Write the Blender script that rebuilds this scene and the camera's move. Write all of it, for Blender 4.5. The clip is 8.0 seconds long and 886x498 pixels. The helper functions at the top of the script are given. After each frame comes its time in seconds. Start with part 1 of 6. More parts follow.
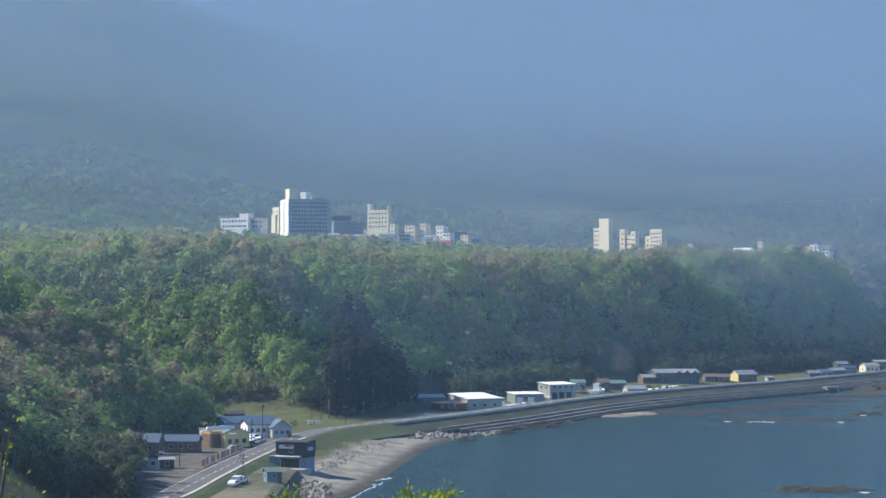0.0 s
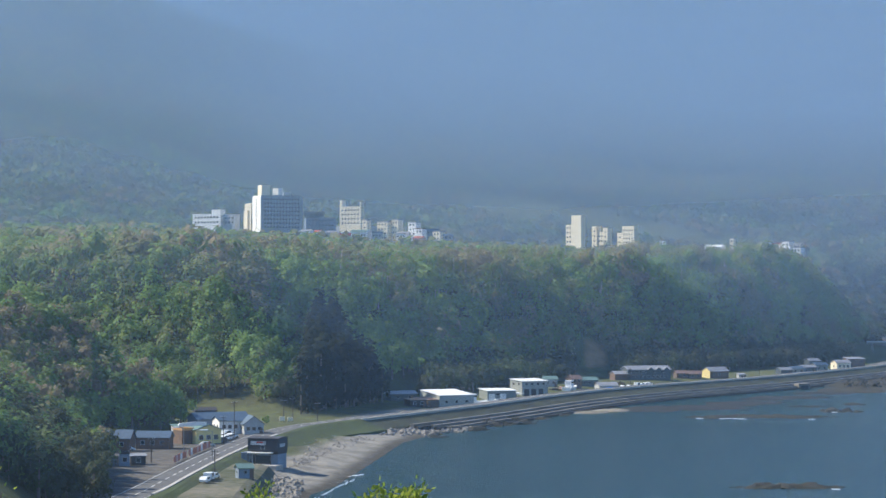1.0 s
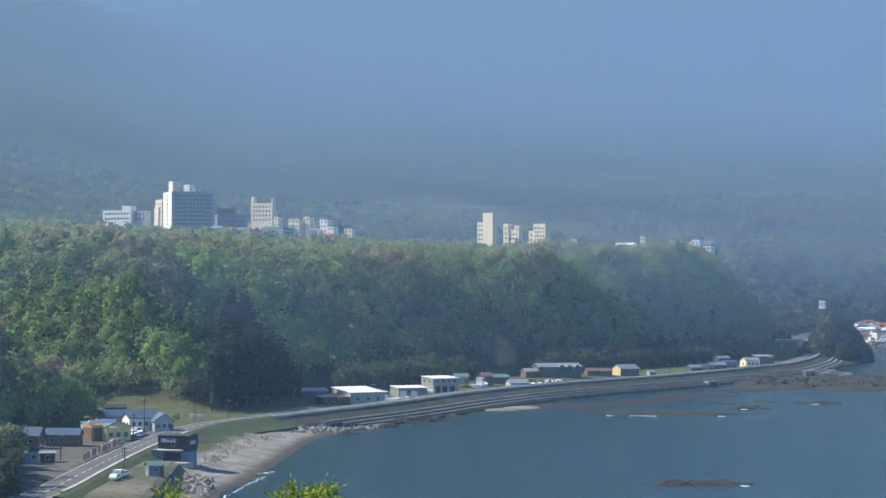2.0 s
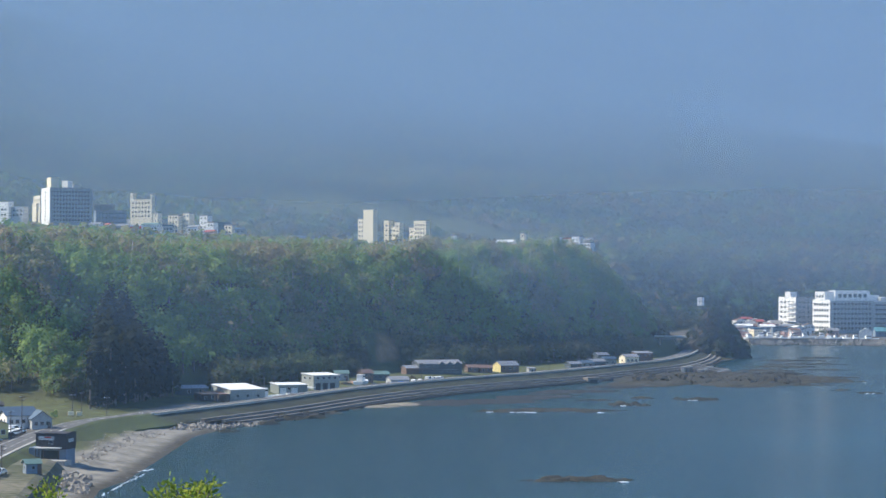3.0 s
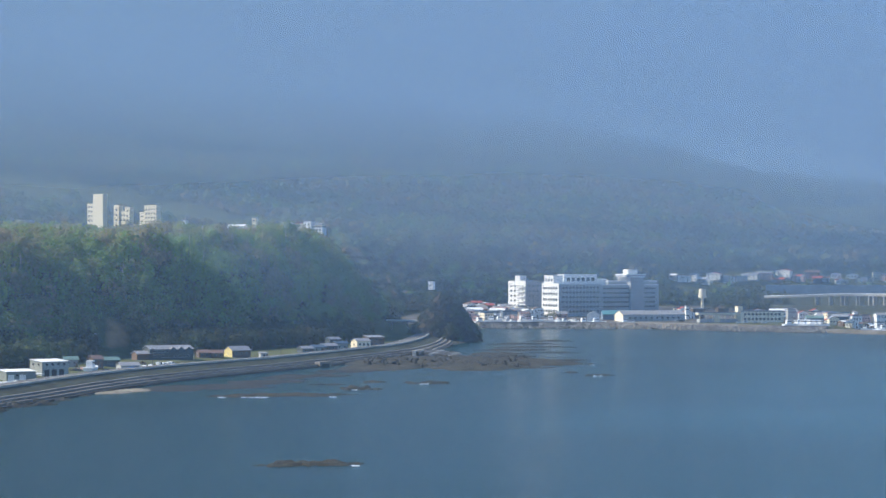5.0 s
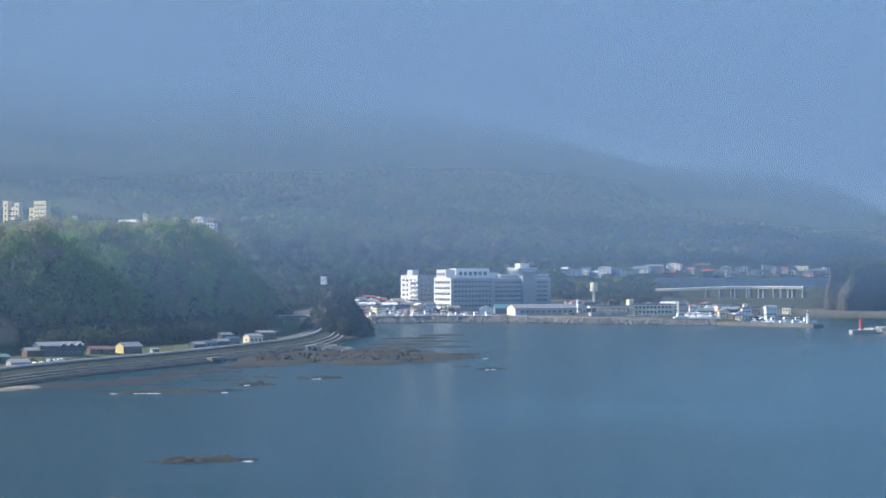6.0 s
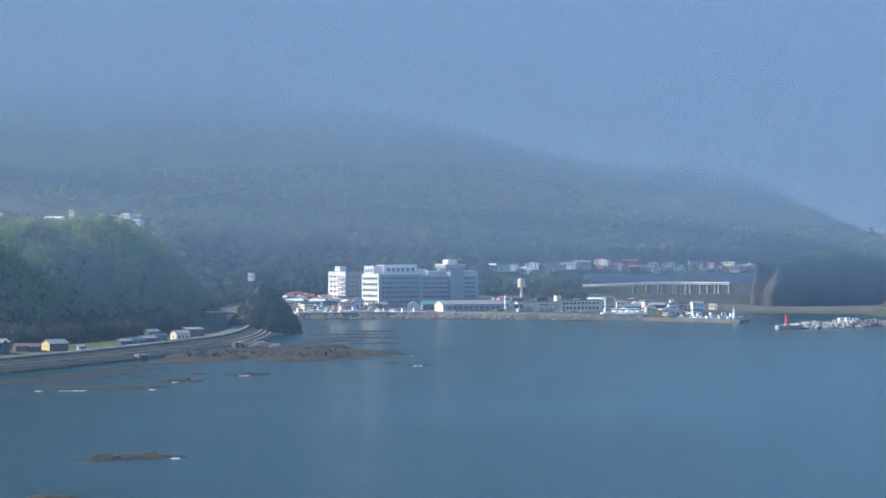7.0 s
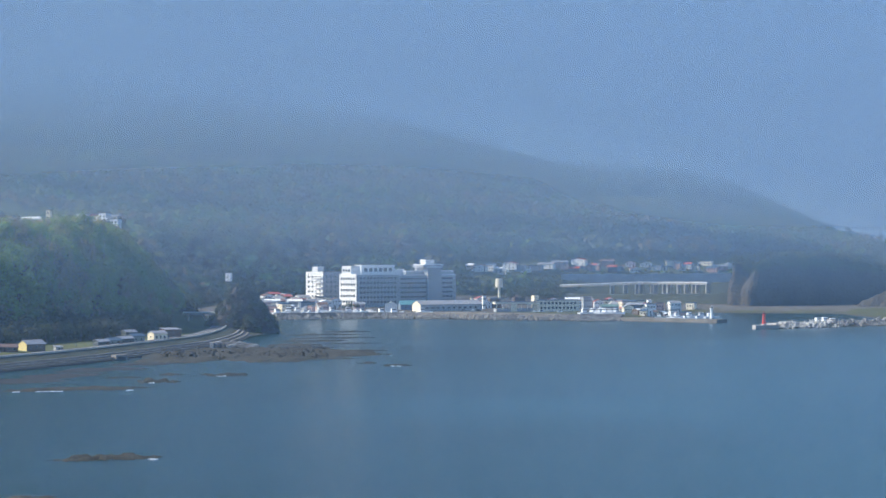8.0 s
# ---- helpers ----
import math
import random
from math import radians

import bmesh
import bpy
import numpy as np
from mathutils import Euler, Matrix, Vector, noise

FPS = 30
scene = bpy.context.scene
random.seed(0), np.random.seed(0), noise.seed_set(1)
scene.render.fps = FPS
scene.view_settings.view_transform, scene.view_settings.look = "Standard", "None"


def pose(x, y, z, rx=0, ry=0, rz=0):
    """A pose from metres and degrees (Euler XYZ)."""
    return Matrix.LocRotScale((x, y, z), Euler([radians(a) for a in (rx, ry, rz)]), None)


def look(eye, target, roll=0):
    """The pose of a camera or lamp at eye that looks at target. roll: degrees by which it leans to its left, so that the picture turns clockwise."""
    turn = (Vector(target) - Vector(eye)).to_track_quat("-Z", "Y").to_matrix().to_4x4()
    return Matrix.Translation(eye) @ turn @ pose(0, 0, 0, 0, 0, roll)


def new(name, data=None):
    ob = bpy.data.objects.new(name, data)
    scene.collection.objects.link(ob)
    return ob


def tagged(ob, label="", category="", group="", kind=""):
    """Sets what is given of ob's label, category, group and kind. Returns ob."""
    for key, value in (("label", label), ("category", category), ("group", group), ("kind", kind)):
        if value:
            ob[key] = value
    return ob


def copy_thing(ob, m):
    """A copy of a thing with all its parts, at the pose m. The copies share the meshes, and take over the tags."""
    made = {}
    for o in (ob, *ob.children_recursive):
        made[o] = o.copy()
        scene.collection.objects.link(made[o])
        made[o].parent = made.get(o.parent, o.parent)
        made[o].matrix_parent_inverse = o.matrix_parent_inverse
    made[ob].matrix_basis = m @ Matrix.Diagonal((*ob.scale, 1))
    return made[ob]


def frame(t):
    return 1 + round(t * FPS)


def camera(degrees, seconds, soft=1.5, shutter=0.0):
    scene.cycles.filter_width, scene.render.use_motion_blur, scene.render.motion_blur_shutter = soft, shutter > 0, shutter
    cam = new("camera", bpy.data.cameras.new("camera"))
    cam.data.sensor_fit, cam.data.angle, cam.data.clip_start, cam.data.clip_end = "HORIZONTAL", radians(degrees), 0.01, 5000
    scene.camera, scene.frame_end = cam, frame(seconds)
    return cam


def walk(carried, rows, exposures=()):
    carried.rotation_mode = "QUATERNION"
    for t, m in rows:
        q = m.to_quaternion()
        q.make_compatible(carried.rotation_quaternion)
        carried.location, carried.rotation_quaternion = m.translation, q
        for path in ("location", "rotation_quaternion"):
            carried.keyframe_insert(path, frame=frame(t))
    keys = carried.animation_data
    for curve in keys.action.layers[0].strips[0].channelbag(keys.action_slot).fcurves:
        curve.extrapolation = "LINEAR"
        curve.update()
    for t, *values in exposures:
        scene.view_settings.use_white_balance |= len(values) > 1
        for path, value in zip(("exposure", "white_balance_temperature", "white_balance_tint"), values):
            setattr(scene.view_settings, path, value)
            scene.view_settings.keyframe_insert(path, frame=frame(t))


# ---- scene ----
# ---- the camera: it stands on a headland and pans to the right ----
cam = camera(21.4, 8.0, soft=1.5)
EYE = Vector((0, 0, 50.0))
# seconds, bearing to the right, degrees upward, lean
ROWS = [
    (0.0, 0.000, 0.980, -0.000),
    (0.5, 0.189, 0.959, 0.015),
    (1.0, 0.676, 0.896, 0.091),
    (2.5, 4.234, 0.810, 0.251),
    (3.0, 5.756, 0.768, 0.252),
    (3.5, 7.536, 0.600, 0.153),
    (4.0, 8.941, 0.513, 0.023),
    (4.5, 10.637, 0.421, 0.130),
    (5.0, 12.305, 0.411, 0.104),
    (6.5, 15.938, 0.201, -0.239),
    (7.0, 16.707, 0.177, -0.239),
    (7.5, 17.096, 0.176, -0.269),
    (8.0, 17.254, 0.177, -0.284),
]


def aim(bearing, up, lean):
    b, u = radians(bearing), radians(up)
    ahead = Vector((math.sin(b) * math.cos(u), math.cos(b) * math.cos(u), math.sin(u)))
    return look(EYE, EYE + ahead, lean)


EXPOSURE, KELVIN, TINT = 0.91, 5500, 9
walk(cam, [(t, aim(b, u, r)) for t, b, u, r in ROWS], [(0.0, EXPOSURE, KELVIN, TINT), (8.0, EXPOSURE, KELVIN - 130, TINT)])

# ---- sun, sky ----
SUN_BEARING, SUN_HEIGHT = -72.0, 41.0
SUN_WAY = Vector((math.sin(radians(SUN_BEARING)) * math.cos(radians(SUN_HEIGHT)),
                  math.cos(radians(SUN_BEARING)) * math.cos(radians(SUN_HEIGHT)), math.sin(radians(SUN_HEIGHT))))
world = bpy.data.worlds.new("sky")
scene.world = world
world.use_nodes = True
sky = world.node_tree.nodes.new("ShaderNodeTexSky")
sky.sky_type, sky.sun_disc = "NISHITA", False
sky.sun_elevation, sky.sun_rotation = radians(SUN_HEIGHT), radians(SUN_BEARING)
sky.air_density, sky.dust_density, sky.ozone_density = 1.2, 0.1, 5.0
background = world.node_tree.nodes["Background"]
background.inputs["Strength"].default_value = 0.098
world.node_tree.links.new(sky.outputs[0], background.inputs[0])
sun = new("sun", bpy.data.lights.new("sun", "SUN"))
sun.data.energy, sun.data.angle, sun.data.color = 5.0, radians(0.5), (1.0, 0.83, 0.58)
sun.matrix_world = look(SUN_WAY * 100, (0, 0, 0))


# ---- materials ----
def material(name, color, rough=0.8, metal=0.0, vary=0.25, size=1.0, bump=0.0, second=None, piece=0.0, spec=0.4):
    """Procedural paint, stone, wood ...: noise at two scales between two colours, bump; piece: variation from object to object."""
    m = bpy.data.materials.new(name)
    m.use_nodes = True
    nt, n = m.node_tree, m.node_tree.nodes
    p = n["Principled BSDF"]
    p.inputs["Roughness"].default_value, p.inputs["Metallic"].default_value = rough, metal
    p.inputs["Specular IOR Level"].default_value = spec
    co = n.new("ShaderNodeTexCoord")
    low, fine = n.new("ShaderNodeTexNoise"), n.new("ShaderNodeTexNoise")
    low.inputs["Scale"].default_value, low.inputs["Detail"].default_value = 0.25 / size, 4
    fine.inputs["Scale"].default_value, fine.inputs["Detail"].default_value = 2.5 / size, 5
    for x in (low, fine):
        nt.links.new(co.outputs["Object"], x.inputs["Vector"])
    add = n.new("ShaderNodeMath")
    add.operation = "ADD"
    nt.links.new(low.outputs[0], add.inputs[0])
    nt.links.new(fine.outputs[0], add.inputs[1])
    ramp = n.new("ShaderNodeValToRGB")
    second = second or tuple(c * (1 - vary) for c in color)
    ramp.color_ramp.elements[0].position, ramp.color_ramp.elements[1].position = 0.38, 0.62
    ramp.color_ramp.elements[0].color, ramp.color_ramp.elements[1].color = (*second, 1), (*color, 1)
    half = n.new("ShaderNodeMath")
    half.operation = "MULTIPLY"
    half.inputs[1].default_value = 0.5
    nt.links.new(add.outputs[0], half.inputs[0])
    nt.links.new(half.outputs[0], ramp.inputs[0])
    out = ramp.outputs[0]
    if piece:
        info, hsv, mr = n.new("ShaderNodeObjectInfo"), n.new("ShaderNodeHueSaturation"), n.new("ShaderNodeMapRange")
        mr.inputs["To Min"].default_value, mr.inputs["To Max"].default_value = 1 - piece, 1 + piece
        nt.links.new(info.outputs["Random"], mr.inputs["Value"])
        nt.links.new(mr.outputs[0], hsv.inputs["Value"])
        nt.links.new(out, hsv.inputs["Color"])
        out = hsv.outputs[0]
    nt.links.new(out, p.inputs["Base Color"])
    if bump:
        b = n.new("ShaderNodeBump")
        b.inputs["Strength"].default_value, b.inputs["Distance"].default_value = bump, 0.3 * size
        nt.links.new(fine.outputs[0], b.inputs["Height"])
        nt.links.new(b.outputs[0], p.inputs["Normal"])
    return m


def attribute_mix(m, name, color, second, size, lo=0.0, hi=1.0):
    """Lays another noisy colour over a material where the named attribute of the mesh is high."""
    nt, n = m.node_tree, m.node_tree.nodes
    p = n["Principled BSDF"]
    at, mix, ramp, tex, mr = (n.new("ShaderNodeAttribute"), n.new("ShaderNodeMix"), n.new("ShaderNodeValToRGB"),
                              n.new("ShaderNodeTexNoise"), n.new("ShaderNodeMapRange"))
    at.attribute_name = name
    tex.inputs["Scale"].default_value, tex.inputs["Detail"].default_value = 1 / size, 6
    co = n.new("ShaderNodeTexCoord")
    nt.links.new(co.outputs["Object"], tex.inputs["Vector"])
    ramp.color_ramp.elements[0].color, ramp.color_ramp.elements[1].color = (*second, 1), (*color, 1)
    ramp.color_ramp.elements[0].position, ramp.color_ramp.elements[1].position = 0.35, 0.65
    nt.links.new(tex.outputs[0], ramp.inputs[0])
    mix.data_type = "RGBA"
    mr.inputs["From Min"].default_value, mr.inputs["From Max"].default_value = lo, hi
    nt.links.new(at.outputs["Fac"], mr.inputs["Value"])
    nt.links.new(mr.outputs[0], mix.inputs[0])
    nt.links.new(p.inputs["Base Color"].links[0].from_socket, mix.inputs[6])
    nt.links.new(ramp.outputs[0], mix.inputs[7])
    nt.links.new(mix.outputs[2], p.inputs["Base Color"])


GROUND = material("soil_and_grass", (0.075, 0.085, 0.03), 0.95, size=9, second=(0.05, 0.045, 0.025), bump=0.4, spec=0.1)
attribute_mix(GROUND, "grass", (0.10, 0.112, 0.045), (0.062, 0.066, 0.034), 7)
attribute_mix(GROUND, "bare", (0.12, 0.112, 0.10), (0.075, 0.07, 0.064), 6)
attribute_mix(GROUND, "earth", (0.33, 0.20, 0.10), (0.17, 0.12, 0.06), 8)
attribute_mix(GROUND, "sand", (0.245, 0.23, 0.20), (0.155, 0.147, 0.128), 9)
attribute_mix(GROUND, "wet", (0.078, 0.072, 0.06), (0.045, 0.042, 0.036), 5)
ASPHALT = material("asphalt", (0.10, 0.10, 0.10), 0.9, size=3, second=(0.065, 0.064, 0.065), bump=0.2)
CONCRETE = material("weathered_concrete", (0.42, 0.40, 0.37), 0.9, size=2, second=(0.27, 0.255, 0.23), bump=0.3, piece=0.12)
OLD_CONCRETE = material("dark_stained_concrete", (0.22, 0.20, 0.175), 0.9, size=2, second=(0.11, 0.10, 0.085), bump=0.4, piece=0.15)
ROAD_PAINT = material("road_paint", (0.52, 0.52, 0.49), 0.8, size=1)
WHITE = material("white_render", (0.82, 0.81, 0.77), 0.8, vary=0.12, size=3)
# the hotels' white walls with their shade put into the colour
SHADED_WHITE = material("shaded_white_tile", (0.36, 0.365, 0.37), 0.7, vary=0.12, size=3)
CREAM = material("cream_render", (0.78, 0.70, 0.52), 0.8, vary=0.15, size=3)
OCHRE = material("ochre_board", (0.46, 0.28, 0.11), 0.8, vary=0.2, size=2)
YELLOW = material("yellow_board", (0.70, 0.58, 0.24), 0.7, vary=0.15, size=2)
GREY = material("grey_panel", (0.42, 0.43, 0.43), 0.7, vary=0.2, size=3)
SLATE = material("slate_blue_panel", (0.20, 0.25, 0.32), 0.7, vary=0.25, size=3)
DARK_SLATE = material("dark_slate_board", (0.085, 0.105, 0.115), 0.75, vary=0.3, size=3)
GREY_GREEN = material("dull_grey_green_panel", (0.22, 0.245, 0.23), 0.75, vary=0.25, size=3)
BROWN = material("brown_board", (0.16, 0.11, 0.08), 0.8, vary=0.35, size=2)
DARK = material("dark_board", (0.045, 0.042, 0.045), 0.7, vary=0.4, size=2)
RED = material("red_paint", (0.55, 0.07, 0.05), 0.6, vary=0.2, size=2)
PINK = material("pinkish_board", (0.62, 0.42, 0.36), 0.8, vary=0.25, size=1)
BLUE_ROOF = material("blue_sheet_metal", (0.09, 0.13, 0.185), 0.5, vary=0.3, size=2, metal=0.2)
WHITE_ROOF = material("white_sheet_metal", (0.80, 0.80, 0.78), 0.5, vary=0.12, size=3)
GREY_ROOF = material("grey_sheet_metal", (0.30, 0.30, 0.31), 0.5, vary=0.25, size=2, metal=0.2)
GREEN_ROOF = material("green_sheet_metal", (0.15, 0.23, 0.20), 0.5, vary=0.3, size=2)
BROWN_ROOF = material("brown_sheet_metal", (0.20, 0.13, 0.10), 0.6, vary=0.3, size=2)
RED_ROOF = material("red_sheet_metal", (0.42, 0.10, 0.07), 0.6, vary=0.3, size=2)
GLASS = material("window_glass", (0.03, 0.04, 0.05), 0.08, vary=0.3, size=1, spec=0.6)
STEEL = material("galvanised_steel", (0.35, 0.35, 0.35), 0.5, metal=0.6, size=1)
TIMBER = material("dark_pole_wood", (0.10, 0.08, 0.065), 0.9, vary=0.3, size=0.4)
RUBBER = material("black_rubber", (0.02, 0.02, 0.02), 0.9, size=0.3)
ROCK = material("dark_volcanic_rock", (0.085, 0.075, 0.062), 0.95, size=4, second=(0.036, 0.034, 0.03), bump=0.9, spec=0.2)
CLIFF = material("brown_cliff_rock", (0.13, 0.112, 0.09), 0.95, size=10, second=(0.06, 0.054, 0.046), bump=1.0, spec=0.15)
REEF = material("weedy_reef_rock", (0.055, 0.048, 0.033), 0.9, size=2.5, second=(0.016, 0.018, 0.014), bump=0.8, spec=0.3)
BARK = material("grey_bark", (0.22, 0.19, 0.16), 0.95, size=0.3, second=(0.11, 0.09, 0.075), bump=0.5, spec=0.1)
FOAM = material("white_foam", (0.85, 0.87, 0.88), 0.9, vary=0.1, size=1)
PALE_BOAT = material("white_boat_paint", (0.82, 0.83, 0.83), 0.35, vary=0.1, size=1, piece=0.08)
TARP = material("blue_tarpaulin", (0.10, 0.25, 0.60), 0.5, vary=0.3, size=1)


def leaf_material(name, stops, spec=0.15):
    m = bpy.data.materials.new(name)
    m.use_nodes = True
    nt, n = m.node_tree, m.node_tree.nodes
    p = n["Principled BSDF"]
    at, ramp, tex, hsv, mr = (n.new("ShaderNodeAttribute"), n.new("ShaderNodeValToRGB"), n.new("ShaderNodeNewGeometry"),
                              n.new("ShaderNodeHueSaturation"), n.new("ShaderNodeMapRange"))
    at.attribute_name = "tint"
    el = ramp.color_ramp.elements
    el[0].position, el[0].color = stops[0][0], (*stops[0][1], 1)
    el[1].position, el[1].color = stops[-1][0], (*stops[-1][1], 1)
    for pos, c in stops[1:-1]:
        el.new(pos).color = (*c, 1)
    nt.links.new(at.outputs["Fac"], ramp.inputs[0])
    mr.inputs["To Min"].default_value, mr.inputs["To Max"].default_value = 0.86, 1.14
    nt.links.new(tex.outputs["Random Per Island"], mr.inputs["Value"])
    nt.links.new(mr.outputs[0], hsv.inputs["Value"])
    nt.links.new(ramp.outputs[0], hsv.inputs["Color"])
    nt.links.new(hsv.outputs[0], p.inputs["Base Color"])
    p.inputs["Roughness"].default_value, p.inputs["Specular IOR Level"].default_value = 0.75, spec
    tr, mix = n.new("ShaderNodeBsdfTranslucent"), n.new("ShaderNodeMixShader")
    mix.inputs[0].default_value = 0.5
    nt.links.new(hsv.outputs[0], tr.inputs[0])
    nt.links.new(p.outputs[0], mix.inputs[1])
    nt.links.new(tr.outputs[0], mix.inputs[2])
    nt.links.new(mix.outputs[0], n["Material Output"].inputs[0])
    return m


LEAF = leaf_material("spring_foliage", [(0.0, (0.27, 0.225, 0.15)), (0.3, (0.235, 0.225, 0.115)), (0.5, (0.18, 0.238, 0.085)),
                                        (0.8, (0.17, 0.268, 0.082)), (1.0, (0.215, 0.30, 0.088))])
HILL_LEAF = leaf_material("distant_hill_foliage", [(0.0, (0.17, 0.135, 0.085)), (0.5, (0.13, 0.165, 0.065)), (1.0, (0.12, 0.21, 0.06))])
YOUNG_LEAF = leaf_material("young_yellow_green_leaf", [(0.0, (0.08, 0.13, 0.022)), (0.5, (0.17, 0.24, 0.036)), (1.0, (0.36, 0.38, 0.06))])
# conifer leaves with the slope's shadow put into their colour
DARK_LEAF = leaf_material("shadow_dark_conifer_foliage", [(0.0, (0.02, 0.028, 0.02)), (1.0, (0.035, 0.045, 0.028))])

# sea water: dark body, glossy with small waves
SEA = bpy.data.materials.new("sea_water")
SEA.use_nodes = True
nt, n = SEA.node_tree, SEA.node_tree.nodes
p = n["Principled BSDF"]
p.inputs["Roughness"].default_value, p.inputs["IOR"].default_value = 0.2, 1.33
co, wave, swell, add, bump, tone, ramp = (n.new("ShaderNodeTexCoord"), n.new("ShaderNodeTexNoise"), n.new("ShaderNodeTexNoise"), n.new("ShaderNodeMath"),
                                          n.new("ShaderNodeBump"), n.new("ShaderNodeTexNoise"), n.new("ShaderNodeValToRGB"))
wave.inputs["Scale"].default_value, wave.inputs["Detail"].default_value = 0.45, 4
swell.inputs["Scale"].default_value, swell.inputs["Detail"].default_value = 0.06, 3
tone.inputs["Scale"].default_value, tone.inputs["Detail"].default_value = 0.006, 5
for x in (wave, swell, tone):
    nt.links.new(co.outputs["Object"], x.inputs["Vector"])
nt.links.new(wave.outputs[0], add.inputs[0])
nt.links.new(swell.outputs[0], add.inputs[1])
bump.inputs["Strength"].default_value, bump.inputs["Distance"].default_value = 0.85, 0.65
nt.links.new(add.outputs[0], bump.inputs["Height"])
nt.links.new(bump.outputs[0], p.inputs["Normal"])
ramp.color_ramp.elements[0].color, ramp.color_ramp.elements[1].color = (0.012, 0.050, 0.074, 1), (0.018, 0.066, 0.092, 1)
ramp.color_ramp.elements[0].position, ramp.color_ramp.elements[1].position = 0.35, 0.65
nt.links.new(tone.outputs[0], ramp.inputs[0])
# darker towards the coast: the bluff's reflection is put into the water colour
shore_mask, over = n.new("ShaderNodeAttribute"), n.new("ShaderNodeMix")
shore_mask.attribute_name, over.data_type = "bluff_tint", "RGBA"
over.inputs[7].default_value = (0.002, 0.020, 0.019, 1)
nt.links.new(shore_mask.outputs["Fac"], over.inputs[0])
nt.links.new(ramp.outputs[0], over.inputs[6])
nt.links.new(over.outputs[2], p.inputs["Base Color"])


def mist_sheet_material(name):
    """Bluish sheet standing in for haze: lets most light through and scatters the rest; the mesh's attribute veil gives
    its cover from place to place.
    """
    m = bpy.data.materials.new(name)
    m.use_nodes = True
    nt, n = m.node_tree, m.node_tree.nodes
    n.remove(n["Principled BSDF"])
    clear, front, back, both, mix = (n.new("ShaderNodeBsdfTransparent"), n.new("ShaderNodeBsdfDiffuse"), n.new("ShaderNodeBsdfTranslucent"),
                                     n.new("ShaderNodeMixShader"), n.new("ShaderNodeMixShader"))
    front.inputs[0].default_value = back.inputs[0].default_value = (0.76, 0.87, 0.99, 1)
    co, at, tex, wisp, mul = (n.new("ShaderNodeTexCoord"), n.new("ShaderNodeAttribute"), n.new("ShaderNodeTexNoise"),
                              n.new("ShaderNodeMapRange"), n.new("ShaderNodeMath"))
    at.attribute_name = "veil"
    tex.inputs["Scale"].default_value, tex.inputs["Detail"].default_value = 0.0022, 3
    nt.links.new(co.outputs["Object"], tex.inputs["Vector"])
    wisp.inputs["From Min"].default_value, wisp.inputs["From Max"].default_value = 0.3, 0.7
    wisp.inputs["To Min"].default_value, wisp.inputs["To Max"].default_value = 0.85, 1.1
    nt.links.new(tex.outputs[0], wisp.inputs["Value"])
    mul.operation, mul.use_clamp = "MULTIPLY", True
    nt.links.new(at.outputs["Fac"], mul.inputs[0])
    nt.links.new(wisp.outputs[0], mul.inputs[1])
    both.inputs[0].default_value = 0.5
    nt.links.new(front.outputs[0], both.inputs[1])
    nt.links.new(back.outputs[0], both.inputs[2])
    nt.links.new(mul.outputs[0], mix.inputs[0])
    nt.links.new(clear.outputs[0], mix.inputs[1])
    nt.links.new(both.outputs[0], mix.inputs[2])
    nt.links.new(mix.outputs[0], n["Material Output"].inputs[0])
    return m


# ---- helpers for meshes ----
def spot(bearing, distance):
    b = radians(bearing)
    return distance * math.sin(b), distance * math.cos(b)


def fast_mesh(name, verts, faces, mats, attrs=None, smooth=False, index=None, normals=None):
    """A mesh from numpy arrays; faces all with the same number of corners."""
    me = bpy.data.meshes.new(name)
    verts, faces = np.asarray(verts, np.float32), np.asarray(faces, np.int32)
    k = faces.shape[1]
    me.vertices.add(len(verts))
    me.vertices.foreach_set("co", verts.ravel())
    me.loops.add(faces.size)
    me.loops.foreach_set("vertex_index", faces.ravel())
    me.polygons.add(len(faces))
    me.polygons.foreach_set("loop_start", np.arange(0, faces.size, k, dtype=np.int32))
    if index is not None:
        me.polygons.foreach_set("material_index", np.asarray(index, np.int32))
    if smooth:
        me.polygons.foreach_set("use_smooth", np.ones(len(faces), bool))
    for key, values in (attrs or {}).items():
        a = me.attributes.new(key, "FLOAT", "POINT")
        a.data.foreach_set("value", np.asarray(values, np.float32))
    for m in mats:
        me.materials.append(m)
    me.update(calc_edges=True)
    me.validate()
    if normals is not None:
        me.normals_split_custom_set_from_vertices(np.asarray(normals, np.float32))
    return me


def part(name, bm, mat, parent, label=""):
    me = bpy.data.meshes.new(name)
    bm.to_mesh(me)
    bm.free()
    for m in (mat if isinstance(mat, (list, tuple)) else [mat]):
        me.materials.append(m)
    ob = new(name, me)
    ob.parent = parent
    return tagged(ob, label)


def share(name, me, parent, m):
    ob = new(name, me)
    ob.parent = parent
    ob.matrix_local = m
    return ob


def box(bm, x0, x1, y0, y1, z0, z1, mi=0, bevel=0.0):
    r = bmesh.ops.create_cube(bm, size=1, matrix=Matrix.LocRotScale(((x0 + x1) / 2, (y0 + y1) / 2, (z0 + z1) / 2), None, (x1 - x0, y1 - y0, z1 - z0)))
    faces = {f for v in r["verts"] for f in v.link_faces}
    for f in faces:
        f.material_index = mi
    if bevel:
        bmesh.ops.bevel(bm, geom=list({e for f in faces for e in f.edges}), offset=bevel, segments=1, affect="EDGES")


